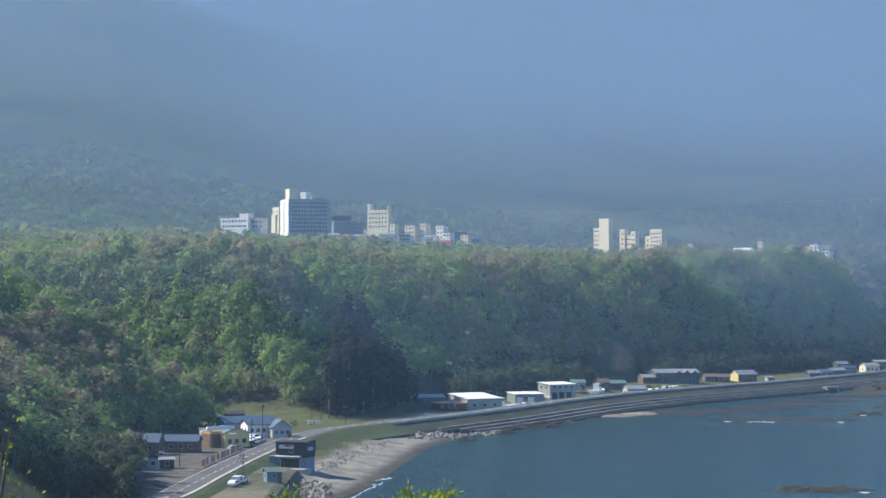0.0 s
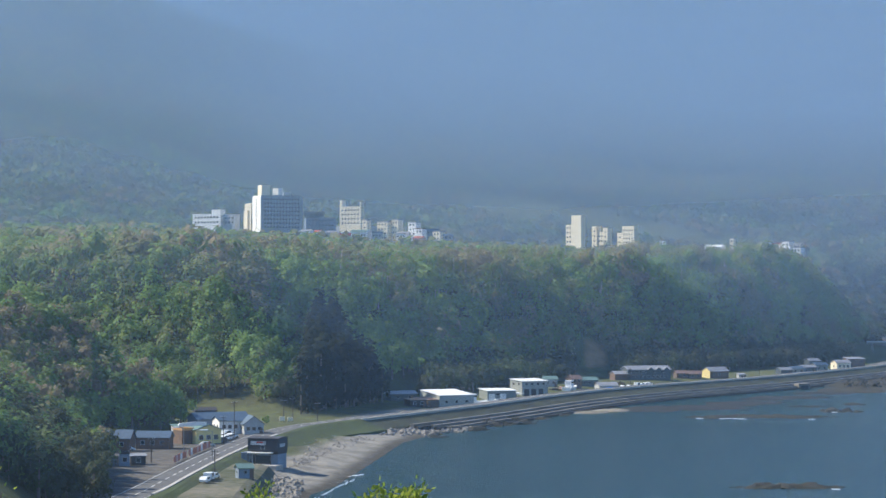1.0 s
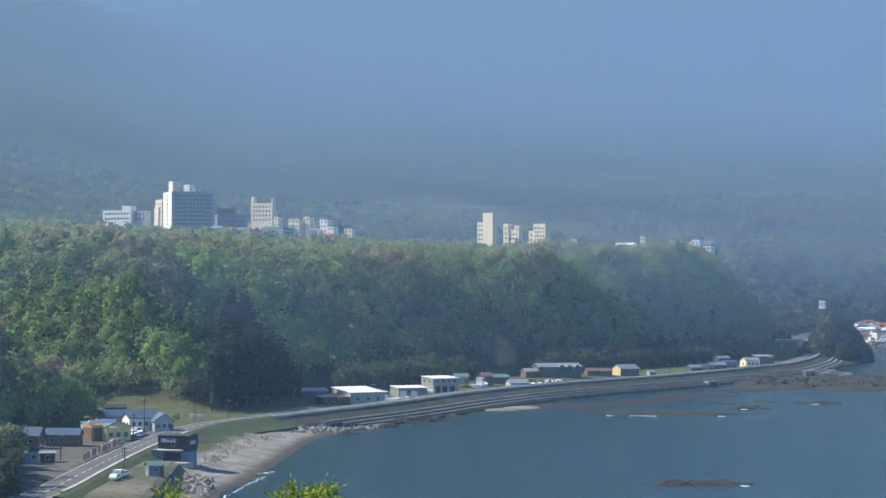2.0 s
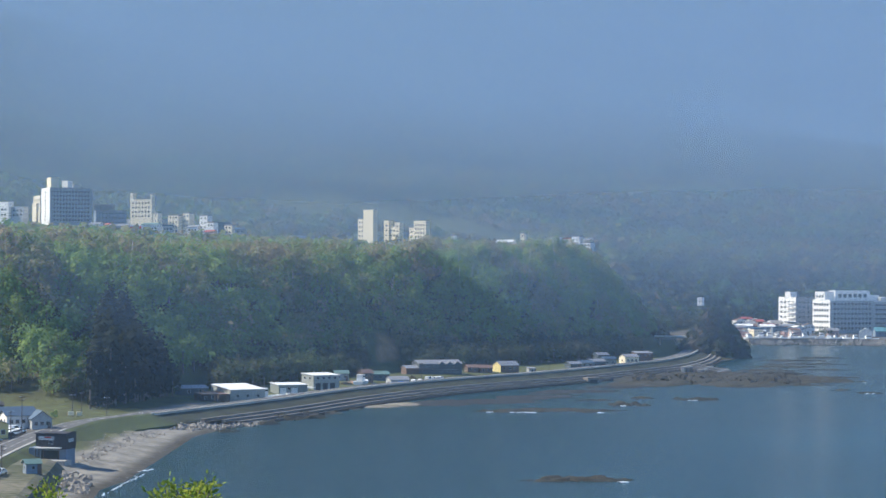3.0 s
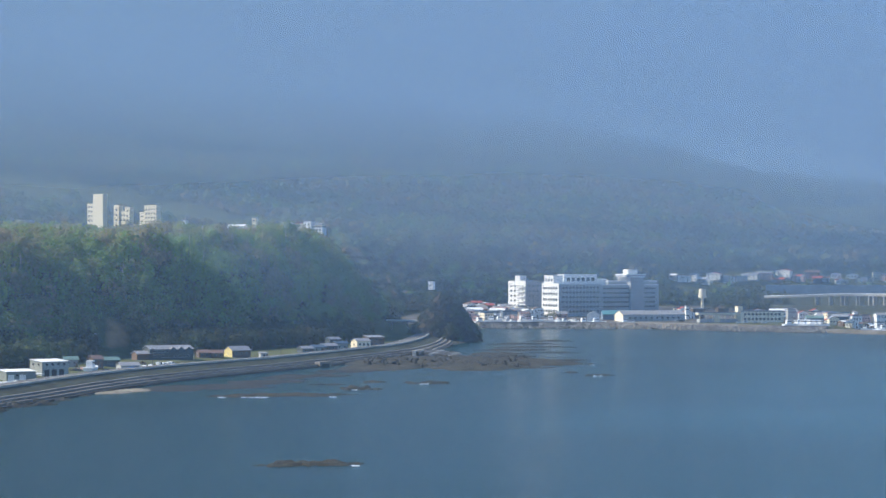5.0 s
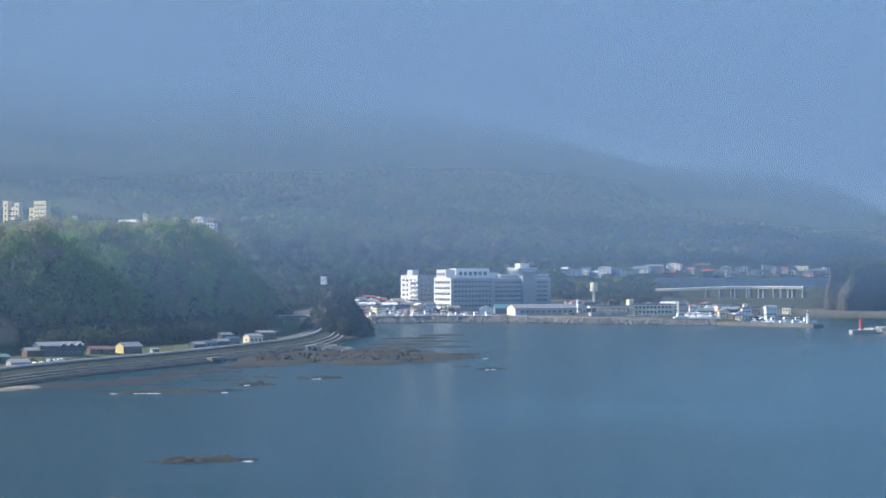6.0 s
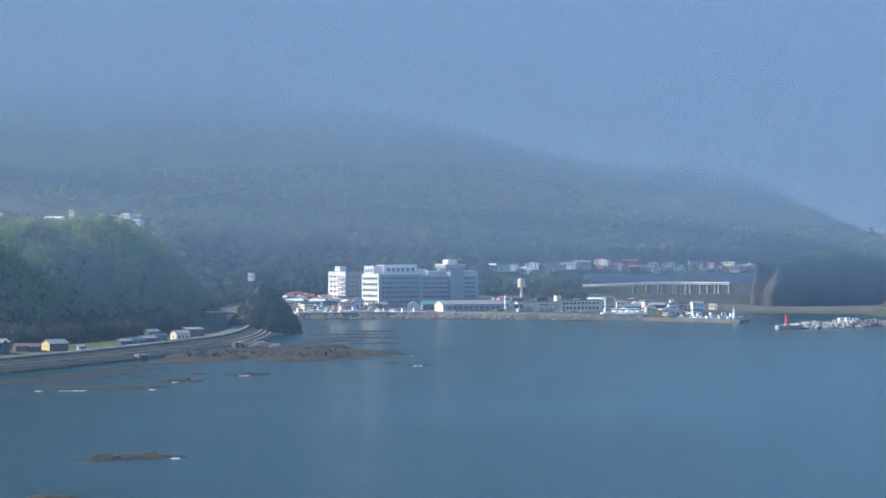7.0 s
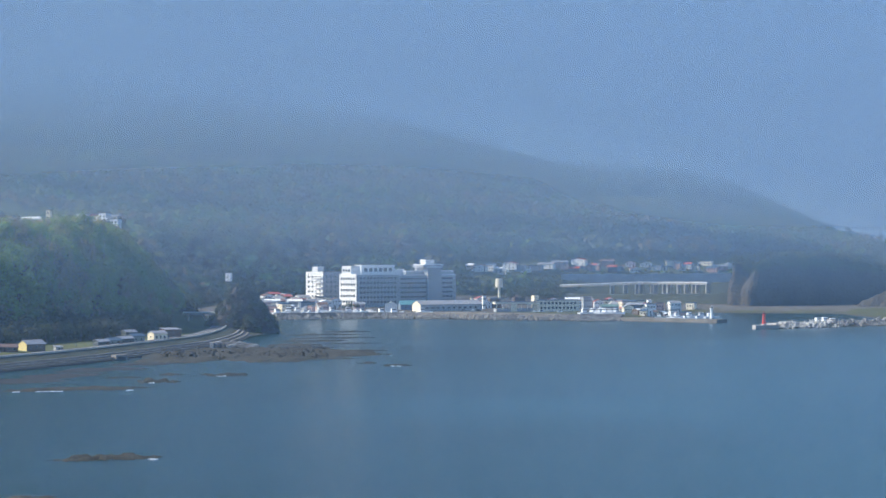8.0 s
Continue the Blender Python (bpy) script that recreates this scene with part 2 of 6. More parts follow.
def rod(bm, a, b, r0, r1=None, sides=8, mi=0):
    a, b = Vector(a), Vector(b)
    q = (b - a).to_track_quat("Z", "Y").to_matrix().to_4x4()
    r = bmesh.ops.create_cone(bm, cap_ends=True, segments=sides, radius1=r0, radius2=r0 if r1 is None else r1, depth=(b - a).length,
                              matrix=Matrix.Translation((a + b) / 2) @ q)
    for f in {f for v in r["verts"] for f in v.link_faces}:
        f.material_index = mi


def prism(bm, outline, y0, y1, mi=0):
    """An outline in x and z, drawn out along y."""
    a = [bm.verts.new((x, y0, z)) for x, z in outline]
    b = [bm.verts.new((x, y1, z)) for x, z in outline]
    fs = [bm.faces.new(a), bm.faces.new(b[::-1])]
    k = len(a)
    fs += [bm.faces.new((a[i], b[i], b[(i + 1) % k], a[(i + 1) % k])) for i in range(k)]
    for f in fs:
        f.material_index = mi
    bmesh.ops.recalc_face_normals(bm, faces=fs)


# ---- the lie of the land ----
COAST = [(60, -300), (75, 0), (55, 70), (10, 120), (-25, 180), (-38, 300), (-28, 420), (-26, 500), (-25, 561), (-20, 584), (-14.5, 638), (-4, 747), (13, 821),
         (22, 848), (48, 924), (87, 989), (134, 1077), (186, 1147), (224, 1195), (276, 1304), (318, 1440), (345, 1500), (362, 1580), (392, 1757), (429, 1829), (524, 1817),
         (579, 1751), (622, 1692), (662, 1672), (700, 1588), (706, 1594), (690, 1690), (740, 1790), (800, 1880), (905, 1790), (840, 1560), (668, 1446), (672, 1436),
         (785, 1474), (1100, 1450), (1350, 1900), (1700, 2600), (2600, 4990), (-6000, 4990), (-6000, -300)]
UPLAND = [(40, -300), (45, 0), (30, 40), (0, 62), (-40, 110), (-70, 250), (-66, 400), (-78, 556), (-93, 650), (-85, 690), (-71, 735), (-85, 775), (-130, 802), (-210, 840), (-150, 862),
          (-78, 830), (-40, 806), (-18, 880), (30, 1020), (70, 1112), (120, 1180), (165, 1240), (212, 1310), (262, 1400), (300, 1500), (338, 1694), (388, 1976), (470, 2140), (640, 2175),
          (880, 2235), (1250, 2330), (1600, 2750), (2500, 4990), (-6000, 4990), (-6000, -300)]


def inland(x, y, outline):
    """How far points lie inside the outline (outside: minus)."""
    best, inside = np.full(x.shape, 1e9), np.zeros(x.shape, bool)
    for (ax, ay), (bx, by) in zip(outline, outline[1:] + outline[:1]):
        dx, dy = bx - ax, by - ay
        k = np.clip(((x - ax) * dx + (y - ay) * dy) / (dx * dx + dy * dy), 0, 1)
        best = np.minimum(best, np.hypot(x - ax - k * dx, y - ay - k * dy))
        if dy:
            inside ^= ((ay > y) != (by > y)) & (x < ax + (y - ay) * dx / dy)
    return np.where(inside, best, -best)


def smooth(v):
    v = np.clip(v, 0, 1)
    return v * v * (3 - 2 * v)


def ripple(x, y, s):
    """Smooth bumps of about s metres, from -1 to 1."""
    x, y = x / s, y / s
    return (np.sin(1.7 * x + 2.1 * np.sin(0.9 * y + 0.4)) + np.sin(1.9 * y + 1.6 * np.sin(1.1 * x + 1.3)) + np.sin(1.3 * (x + y) + 1.1 * np.sin(1.7 * (x - y)))) / 3


def height(x, y):
    x, y = np.asarray(x, float), np.asarray(y, float)
    c, s = inland(x, y, COAST), inland(x, y, UPLAND)
    d, b = np.hypot(x, y), np.degrees(np.arctan2(x, y))
    low = np.where(c < 0, np.maximum(-7, 0.09 * c), np.minimum(0.14 * c, 2.2 + 0.07 * c))
    low = np.minimum(low, np.interp(y, [0, 1500, 1800, 1900, 2200], [5.15, 5.15, 4.2, 4.2, 11.0]))
    wide = np.interp(y, [150, 350, 760, 830, 1100, 1700, 2000, 2300], [52, 66, 66, 95, 74, 66, 100, 120])
    tall = np.interp(y, [150, 350, 760, 860, 1250, 1500, 1750, 2000, 2300], [46, 46, 46, 51, 50, 56, 58, 50, 42])
    even = 1 - smooth((y - 760) / 60)
    up = (smooth(s / wide) * (1 - even) + np.clip(s / wide, 0, 1) * even) * (tall + 4.5 * ripple(x, y, 34) * smooth((s - 5) / 60) * smooth((d - 120) / 200)) + np.clip(s - 130, 0, 420) * 0.05 * smooth((d - 300) / 300)
    crest = np.interp(b, [-60, -11, -8, -4, 0, 6.5, 12, 16, 20, 23, 26, 28, 45], [480, 562, 573, 476, 384, 341, 295, 261, 197, 191, 146, 107, 60])
    far = smooth(s / 350) * (np.maximum(crest - 75, 10) * smooth((d - 2000) / 2150) + 25 * np.exp(-((b + 12) / 6) ** 2 - ((d - 2700) / 380) ** 2)
                             + 16 * ripple(x, y, 190) * smooth((d - 1900) / 500))
    dunes = 0.45 * ripple(x * 1.6, y * 0.6, 5.5) * smooth((c - 6) / 6) * (1 - smooth((c - 26) / 6)) * smooth((y - 560) / 30) * (1 - smooth((y - 850) / 30))
    return low + dunes + np.where(s > 0, up + far, 0)


def ground(x, y):
    return float(height(np.array([x]), np.array([y]))[0])


def link(name, me, label, category, kind="structure"):
    return tagged(new(name, me), label, category, kind=kind)


bear = np.r_[np.arange(-178, -16, 6.0), np.arange(-15, 31.01, 0.17), np.arange(36, 180, 6.0)]
rings = np.r_[0.02, np.arange(3, 60, 4.0), np.geomspace(62, 430, 40), np.geomspace(436, 2400, 260), np.geomspace(2440, 4950, 60)]
bb, dd = np.meshgrid(np.radians(bear), rings)
gx, gy = 0.7 + dd * np.sin(bb), dd * np.cos(bb) - 0.5
gz = height(gx, gy)
coast_in, upland_in = inland(gx, gy, COAST), inland(gx, gy, UPLAND)
nr, nb = gx.shape
idx = np.arange(nr * nb).reshape(nr, nb)
roll = np.roll(idx, -1, axis=1)
faces = np.stack([idx[:-1], roll[:-1], roll[1:], idx[1:]], -1).reshape(-1, 4)
sand = smooth((coast_in + 4) / 4) * (1 - smooth((coast_in - np.interp(gy, [600, 660, 760, 800], [27, 17, 14, 30])) / 6)) * smooth((gy - 430) / 60) * (1 - smooth((gy - 860) / 30))
wet = (1 - smooth((coast_in - 1.5) / 5)) * np.clip(1.2 - 0.0 * gx, 0, 1)
grass = smooth((gz - 2.0) / 0.8) * (1 - smooth(upland_in / 25)) * (gy < 1700)
grass = np.maximum(grass, smooth((ripple(gx + 300, gy, 120) - 0.55) / 0.1) * (dd > 2400) * (bb > radians(11)))
bare = smooth((coast_in - 10) / 8) * (1 - smooth((upland_in + 4) / 6)) * (gy > 1800) + smooth((ripple(gx, gy, 22) - 0.2) / 0.3) * (gy > 560) * (gy < 760) * (upland_in < 0) * 0.6
bare = np.maximum(bare, smooth((-gx - 44) / 4) * smooth((gy - 490) / 15) * (1 - smooth((gy - 715) / 15)) * (1 - smooth((upland_in + 3) / 4)))
grass = np.maximum(grass, 0.75 * smooth((upland_in - 15) / 20))  # undergrowth below the trees
slip = np.abs(np.degrees(bb) - 4.38 - 0.12 * ripple(gx, gy, 18))
scar = smooth((upland_in - 12) / 4) * (1 - smooth((upland_in - 26) / 4)) * (1 - smooth((slip - 0.24) / 0.10)) * (dd < 1200)
grass = np.maximum(grass, (upland_in > 0) * (upland_in < 40) * (slip < 0.7) * (dd < 1200) * (gy > 900))
land = link("ground", fast_mesh("ground", np.stack([gx, gy, gz], -1).reshape(-1, 3), faces, [GROUND],
            {"sand": sand.ravel(), "wet": wet.ravel(), "grass": grass.ravel(), "bare": np.clip(bare, 0, 1).ravel(), "earth": np.clip(scar, 0, 1).ravel()}, smooth=True),
            "coastal land with a sand beach, grassy flats, wooded bluff and hills", "ground")

ang = np.radians(np.r_[np.arange(-178, -14, 6.0), np.arange(-13, 31, 0.5), np.arange(36, 180, 6.0)])
sea_rings = np.r_[1, np.geomspace(60, 4990, 110)]
sa, sr = np.meshgrid(ang, sea_rings)
sx, sy = sr * np.sin(sa), sr * np.cos(sa)
ids = np.arange(sx.size).reshape(sx.shape)
turn_ids = np.roll(ids, -1, axis=1)
# share of the bluff's painted reflection, full at the coast and fading offshore
bluff_tint = 1 - smooth((-inland(sx, sy, COAST) - 60 + 50 * ripple(sx, sy, 90)) / 300)
link("water", fast_mesh("water", np.stack([sx, sy, 0 * sx], -1).reshape(-1, 3), np.stack([ids[:-1], turn_ids[:-1], turn_ids[1:], ids[1:]], -1).reshape(-1, 4), [SEA], {"bluff_tint": bluff_tint.ravel()}),
     "calm dark blue sea with small ripples, darkened inshore for the bluff's reflection", "sea")

# ---- haze over the bay, put in as tinted translucent sheets that the sunlight grazes ----
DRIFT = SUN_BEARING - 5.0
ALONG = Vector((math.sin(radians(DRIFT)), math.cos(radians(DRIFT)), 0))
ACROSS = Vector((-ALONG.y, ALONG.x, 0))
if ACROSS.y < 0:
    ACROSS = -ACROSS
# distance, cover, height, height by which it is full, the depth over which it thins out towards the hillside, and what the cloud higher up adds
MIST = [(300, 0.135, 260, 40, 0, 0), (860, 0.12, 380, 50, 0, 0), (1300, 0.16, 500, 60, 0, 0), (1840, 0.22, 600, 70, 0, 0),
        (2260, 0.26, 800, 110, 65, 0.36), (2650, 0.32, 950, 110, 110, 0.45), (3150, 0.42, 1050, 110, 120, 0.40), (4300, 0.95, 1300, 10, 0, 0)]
MIST_SHEET = mist_sheet_material("mist")
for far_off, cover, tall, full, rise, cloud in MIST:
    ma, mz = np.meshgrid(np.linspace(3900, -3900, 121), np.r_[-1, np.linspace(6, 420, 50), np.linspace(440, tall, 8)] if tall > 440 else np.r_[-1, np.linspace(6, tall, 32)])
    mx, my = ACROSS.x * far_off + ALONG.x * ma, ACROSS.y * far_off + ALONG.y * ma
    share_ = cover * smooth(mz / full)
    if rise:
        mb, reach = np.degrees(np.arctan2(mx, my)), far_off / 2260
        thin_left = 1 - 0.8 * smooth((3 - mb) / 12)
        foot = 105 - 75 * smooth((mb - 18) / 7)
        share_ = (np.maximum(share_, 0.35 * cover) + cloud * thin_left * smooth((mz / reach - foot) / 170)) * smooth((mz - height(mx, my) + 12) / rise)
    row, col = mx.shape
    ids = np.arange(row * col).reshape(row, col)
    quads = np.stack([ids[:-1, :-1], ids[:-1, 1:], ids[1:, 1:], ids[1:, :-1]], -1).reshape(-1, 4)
    veil = new("mist", fast_mesh("mist", np.stack([mx, my, mz], -1).reshape(-1, 3), quads, [MIST_SHEET], {"veil": share_.ravel()}, smooth=True))
    tagged(veil, "bluish translucent sheet standing in for haze over the bay", "mist", "mist over the bay", "stuff")

# ---- woods ----
rng = np.random.default_rng(7)


LEAF_NORMALS = [None]


def leaf_cards(centres, radii, count, size, tint, seed, droop=0.75, under=0.75):
    """Crowns of many small leaf clumps: cards spread over and inside ellipsoids, turned mostly outward."""
    g = np.random.default_rng(seed)
    m = len(centres)
    u = g.normal(size=(m, count, 3))
    u /= np.linalg.norm(u, axis=2, keepdims=True)
    u[..., 2] = np.where(u[..., 2] < -under, -u[..., 2], u[..., 2])
    lobes = 1 + 0.22 * np.sin(3 * np.arctan2(u[..., 1], u[..., 0]) + g.uniform(0, 6.3, (m, 1))) + g.normal(0, 0.1, (m, count))
    k = g.uniform(0.62, 1.06, (m, count)) * lobes
    c = centres[:, None] + u * radii[:, None] * k[..., None]
    nrm = u + g.normal(0, 0.38, u.shape) + np.array([0, 0, 0.35])
    nrm /= np.linalg.norm(nrm, axis=2, keepdims=True)
    ref = g.normal(size=u.shape)
    e1 = np.cross(nrm, ref)
    e1 /= np.linalg.norm(e1, axis=2, keepdims=True)
    e2 = np.cross(nrm, e1)
    sz = size * np.mean(radii, axis=1)[:, None] * g.uniform(0.55, 1.25, (m, count))
    sz = sz[..., None]
    q = g.uniform(0.6, 1.2, (m, count, 4, 1))
    v = np.stack([c + (e1 * 1.0) * sz * q[:, :, 0], c + e2 * 0.8 * sz * q[:, :, 1], c - e1 * sz * q[:, :, 2], c - e2 * 0.8 * sz * q[:, :, 3]], 2).reshape(-1, 3)
    f = np.arange(len(v)).reshape(-1, 4)
    outward = u + np.array([0, 0, 0.25]) + 0.25 * nrm
    outward /= np.linalg.norm(outward, axis=2, keepdims=True)
    LEAF_NORMALS[0] = np.repeat(outward.reshape(-1, 3), 4, axis=0)
    return v, f, np.repeat(np.clip(tint[:, None] + g.normal(0, 0.05, (m, count)), 0, 1).ravel(), 4)


def trunks(bases, tops, radius):
    """Four-sided tapered trunks, as quads."""
    m = len(bases)
    off = np.array([(1, 0, 0), (0, 1, 0), (-1, 0, 0), (0, -1, 0)])
    lo = bases[:, None] + off * radius[:, None, None]
    hi = tops[:, None] + off * radius[:, None, None] * 0.35
    v = np.concatenate([lo, hi], 1).reshape(-1, 3)
    i = np.arange(m)[:, None, None] * 8
    f = i + np.array([(0, 1, 5, 4), (1, 2, 6, 5), (2, 3, 7, 6), (3, 0, 4, 7)])
    return v, f.reshape(-1, 4)


def scatter(step, b0, b1, d0, d1, seed, inside):
    """Trees on a jittered grid of polar cells, kept where inside(x, y) holds."""
    g = np.random.default_rng(seed)
    out = []
    d = d0
    while d < d1:
        k = max(1, int(radians(b1 - b0) * d / step))
        b = b0 + (np.arange(k) + g.uniform(0.1, 0.9, k)) * (b1 - b0) / k
        r = d + g.uniform(-0.5, 0.5, k) * step
        out.append(np.stack([r * np.sin(np.radians(b)), r * np.cos(np.radians(b))], 1))
        d += step * 0.9
    xy = np.concatenate(out)
    return xy[inside(xy[:, 0], xy[:, 1])]


def wood(name, label, xy, tall, step, count, size, seed, mat, tint_of, conifer=0.0):
    g = np.random.default_rng(seed)
    m = len(xy)
    z = height(xy[:, 0], xy[:, 1])
    h = tall * g.uniform(0.6, 1.35, m)
    r = step * g.uniform(0.42, 0.95, m)
    tint = tint_of(xy, g)
    centre = np.stack([xy[:, 0], xy[:, 1], z + h * 0.55], 1)
    radii = np.stack([r, r * g.uniform(0.85, 1.15, m), h * g.uniform(0.44, 0.52, m)], 1)
    v, f, t = leaf_cards(centre, radii, count, size, tint, seed)
    out = LEAF_NORMALS[0]
    tv, tf = trunks(np.stack([xy[:, 0], xy[:, 1], z - 0.5], 1), np.stack([xy[:, 0], xy[:, 1], z + h * 0.85], 1), 0.03 * h * g.uniform(0.6, 1, m))
    me = fast_mesh(name, np.concatenate([v, tv]), np.concatenate([f, tf + len(v)]), [mat, BARK], {"tint": np.r_[t, np.zeros(len(tv))]},
                   index=np.r_[np.zeros(len(f)), np.ones(len(tf))], smooth=True,
                   normals=np.concatenate([out, np.tile(np.array([(1, 0, 0), (0, 1, 0), (-1, 0, 0), (0, -1, 0)]), (2 * m, 1))]))
    return link(name, me, label, "woodland", "stuff")


def spring_tint(xy, g):
    """Fresh green in drifts, with bare brown and grey drifts between: most of them along the rim and on the near spur."""
    x, y = xy[:, 0], xy[:, 1]
    s = inland(x, y, UPLAND)
    drift = 0.5 + 0.34 * ripple(x + 40, y, 33) + 0.22 * ripple(x, y - 90, 90)
    slope = np.interp(x, [-110, -75, -55, 20, 200], [0.2, 0.2, 0.24, 0.12, 0.04])
    rim = -0.18 * smooth((s - 35) / 35) * smooth((y - 820) / 120)
    spur = -0.55 * smooth((700 - y) / 25) * smooth((s - 14) / 14)
    return np.clip(drift + slope + rim + spur + g.normal(0, 0.17, len(x)), 0, 1)


def on_clearing(x, y):
    """The open grassy slope above the village."""
    s, b = inland(x, y, UPLAND), np.degrees(np.arctan2(x, y))
    return (s < 17 + 5 * ripple(x, y, 14)) & (b > -5.7) & (b < -2.75) & (y > 735) & (y < 900)


def in_grove(x, y):
    s = inland(x, y, UPLAND)
    b = np.degrees(np.arctan2(x, y))
    return (s > 1) & (s < 36) & (b > np.interp(s, [0, 36], [-2.8, -2.5])) & (b < np.interp(s, [0, 12, 36], [-0.75, -1.25, -1.9])) & (y < 1000)


def on_slope(x, y):
    s = inland(x, y, UPLAND)
    near = ~in_grove(x, y) & ~((s > 0) & (s < 27) & (np.abs(np.degrees(np.arctan2(x, y)) - 4.38 - 0.15 * ripple(x, y, 18)) < 0.32) & (y < 1200))
    return (s > np.where(y > 880, 15, 2)) & (s < 175) & (y > 465) & near & ~on_clearing(x, y)


# bearing, distance and half width of the built-up clearings on the plateau
OPENINGS = [(-3.9, 1862, 1.5), (-2.4, 1790, 0.7), (-1.5, 1800, 0.9), (-0.5, 1760, 0.8), (0.3, 1740, 0.6), (3.95, 1760, 0.5), (4.6, 1765, 0.5), (5.2, 1765, 0.4), (6.3, 1800, 0.6), (7.6, 1800, 0.8), (9.0, 1845, 0.9)]


def on_plateau(x, y):
    s = inland(x, y, UPLAND)
    b, d = np.degrees(np.arctan2(x, y)), np.hypot(x, y)
    free = np.ones(x.shape, bool)
    for b0, d0, w0 in OPENINGS:
        free &= ~((np.abs(b - b0) < w0) & (d > d0 - 75) & (d < d0 + 25))
    return (s >= 175) & (s < 1300) & (height(x, y) < 170) & free


def on_hills(x, y):
    s = inland(x, y, UPLAND)
    z = height(x, y)
    return (s > 20) & ~((x > 720) & (z > 20) & (z < 46)) & ~((ripple(x + 300, y, 120) > 0.6) & (ripple(x, y, 260) > -0.2))


def on_rear_slope(x, y):
    s = inland(x, y, UPLAND)
    z = height(x, y)
    return (s > 3) & (s < 200) & (y > 1750) & ~((x > 720) & (z > 24) & (z < 44))


slope_xy = scatter(7.5, -12.5, 13.6, 395, 1760, 3, on_slope)
near_xy = scatter(5.7, -12.5, 1, 395, 900, 23, on_slope)
near_xy = near_xy[(near_xy[:, 1] < 880) & (near_xy[:, 0] < 0)]
slope_xy = slope_xy[(slope_xy[:, 1] >= 880) | (slope_xy[:, 0] >= 0)]
wood("hillside_woodland", "mixed spring woodland of green and bare brown trees above the village", near_xy, 9, 5.6, 230, 0.15, 10, LEAF, spring_tint)
front = inland(slope_xy[:, 0], slope_xy[:, 1], UPLAND) < 115
wood("bluff_woodland", "mixed spring woodland of fresh green and bare brown trees on the bluff", slope_xy[front], 11, 7.8, 150, 0.165, 11, LEAF, spring_tint)
wood("bluff_top_woodland", "mixed spring woodland of brown and green trees on top of the bluff", slope_xy[~front], 10, 7.8, 90, 0.21, 21, LEAF, spring_tint)
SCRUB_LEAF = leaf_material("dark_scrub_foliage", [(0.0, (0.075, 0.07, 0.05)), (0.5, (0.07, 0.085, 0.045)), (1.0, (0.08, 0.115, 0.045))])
# added shrubs: the bluff foot's shade is put into their dark leaf colour
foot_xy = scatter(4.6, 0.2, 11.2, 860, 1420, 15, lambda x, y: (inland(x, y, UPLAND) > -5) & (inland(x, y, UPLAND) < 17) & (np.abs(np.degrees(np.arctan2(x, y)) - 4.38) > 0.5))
wood("foot_scrub", "scrub along the foot of the bluff, leaves darkened for its shade", foot_xy, 8.5, 5.0, 80, 0.25, 16, SCRUB_LEAF, spring_tint)
# green thicket, leaf colour darkened for the shade on the spur's lower slope
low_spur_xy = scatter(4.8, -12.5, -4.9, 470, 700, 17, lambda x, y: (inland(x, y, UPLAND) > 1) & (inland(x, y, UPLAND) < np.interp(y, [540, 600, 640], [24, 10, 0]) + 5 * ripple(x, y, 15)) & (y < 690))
wood("spur_thicket", "dense green thicket on the foot of the spur, darkened for its shade", low_spur_xy, 8.5, 5.2, 150, 0.18, 18, SCRUB_LEAF, spring_tint)
plateau_xy = scatter(8.5, -12.5, 14, 900, 1960, 4, on_plateau)
rim_side = np.hypot(plateau_xy[:, 0], plateau_xy[:, 1]) < 1280
wood("plateau_rim_woodland", "soft brown and green spring woodland behind the bluff's rim", plateau_xy[rim_side], 7.2, 8.0, 80, 0.23, 12, LEAF, spring_tint)
wood("plateau_woodland", "hazy spring woodland on the plateau behind the bluff", plateau_xy[~rim_side], 7.2, 8.0, 11, 0.58, 22, LEAF, spring_tint)
rear_xy = scatter(10, 10, 30, 1800, 2700, 5, on_rear_slope)
wood("town_slope_woodland", "dark hazy trees on the slope behind the harbour town", rear_xy, 10, 9, 44, 0.3, 13, SCRUB_LEAF, spring_tint)
hill_xy = np.concatenate([scatter(12.5, -13, 30, 1965, 2950, 6, on_hills), scatter(22, -13, 30, 2960, 4300, 7, on_hills)])
wood("hill_woodland", "far hazy woodland covering the hills", hill_xy, 11, 12.5, 6, 0.55, 14, HILL_LEAF, spring_tint)


# conifers at the bluff's end; their near-black leaves stand in for the slope's shadow
grove_xy = scatter(3.8, -3.2, 0, 800, 1000, 8, in_grove)
wood("conifer_grove", "dense evergreen grove at the end of the bluff, darkened for the slope's shadow", grove_xy, 18, 4.2, 150, 0.24, 15, DARK_LEAF, lambda xy, g: g.uniform(0, 1, len(xy)))

under_xy = scatter(3.2, -3.2, 0, 795, 1000, 28, lambda x, y: in_grove(x, y) & (inland(x, y, UPLAND) < 20))
wood("grove_undergrowth", "evergreen undergrowth at the foot of the grove, in the same shadow-dark colour", under_xy, 8, 3.6, 70, 0.3, 29, DARK_LEAF, lambda xy, g: g.uniform(0, 1, len(xy)))

# pale birch stems that stand out along the rim
rim_xy = scatter(17, -3, 11, 1000, 1650, 9, lambda x, y: (inland(x, y, UPLAND) > 45) & (inland(x, y, UPLAND) < 110))
g_ = np.random.default_rng(19)
rim_z = height(rim_xy[:, 0], rim_xy[:, 1])
rim_h = g_.uniform(9, 15, len(rim_xy))
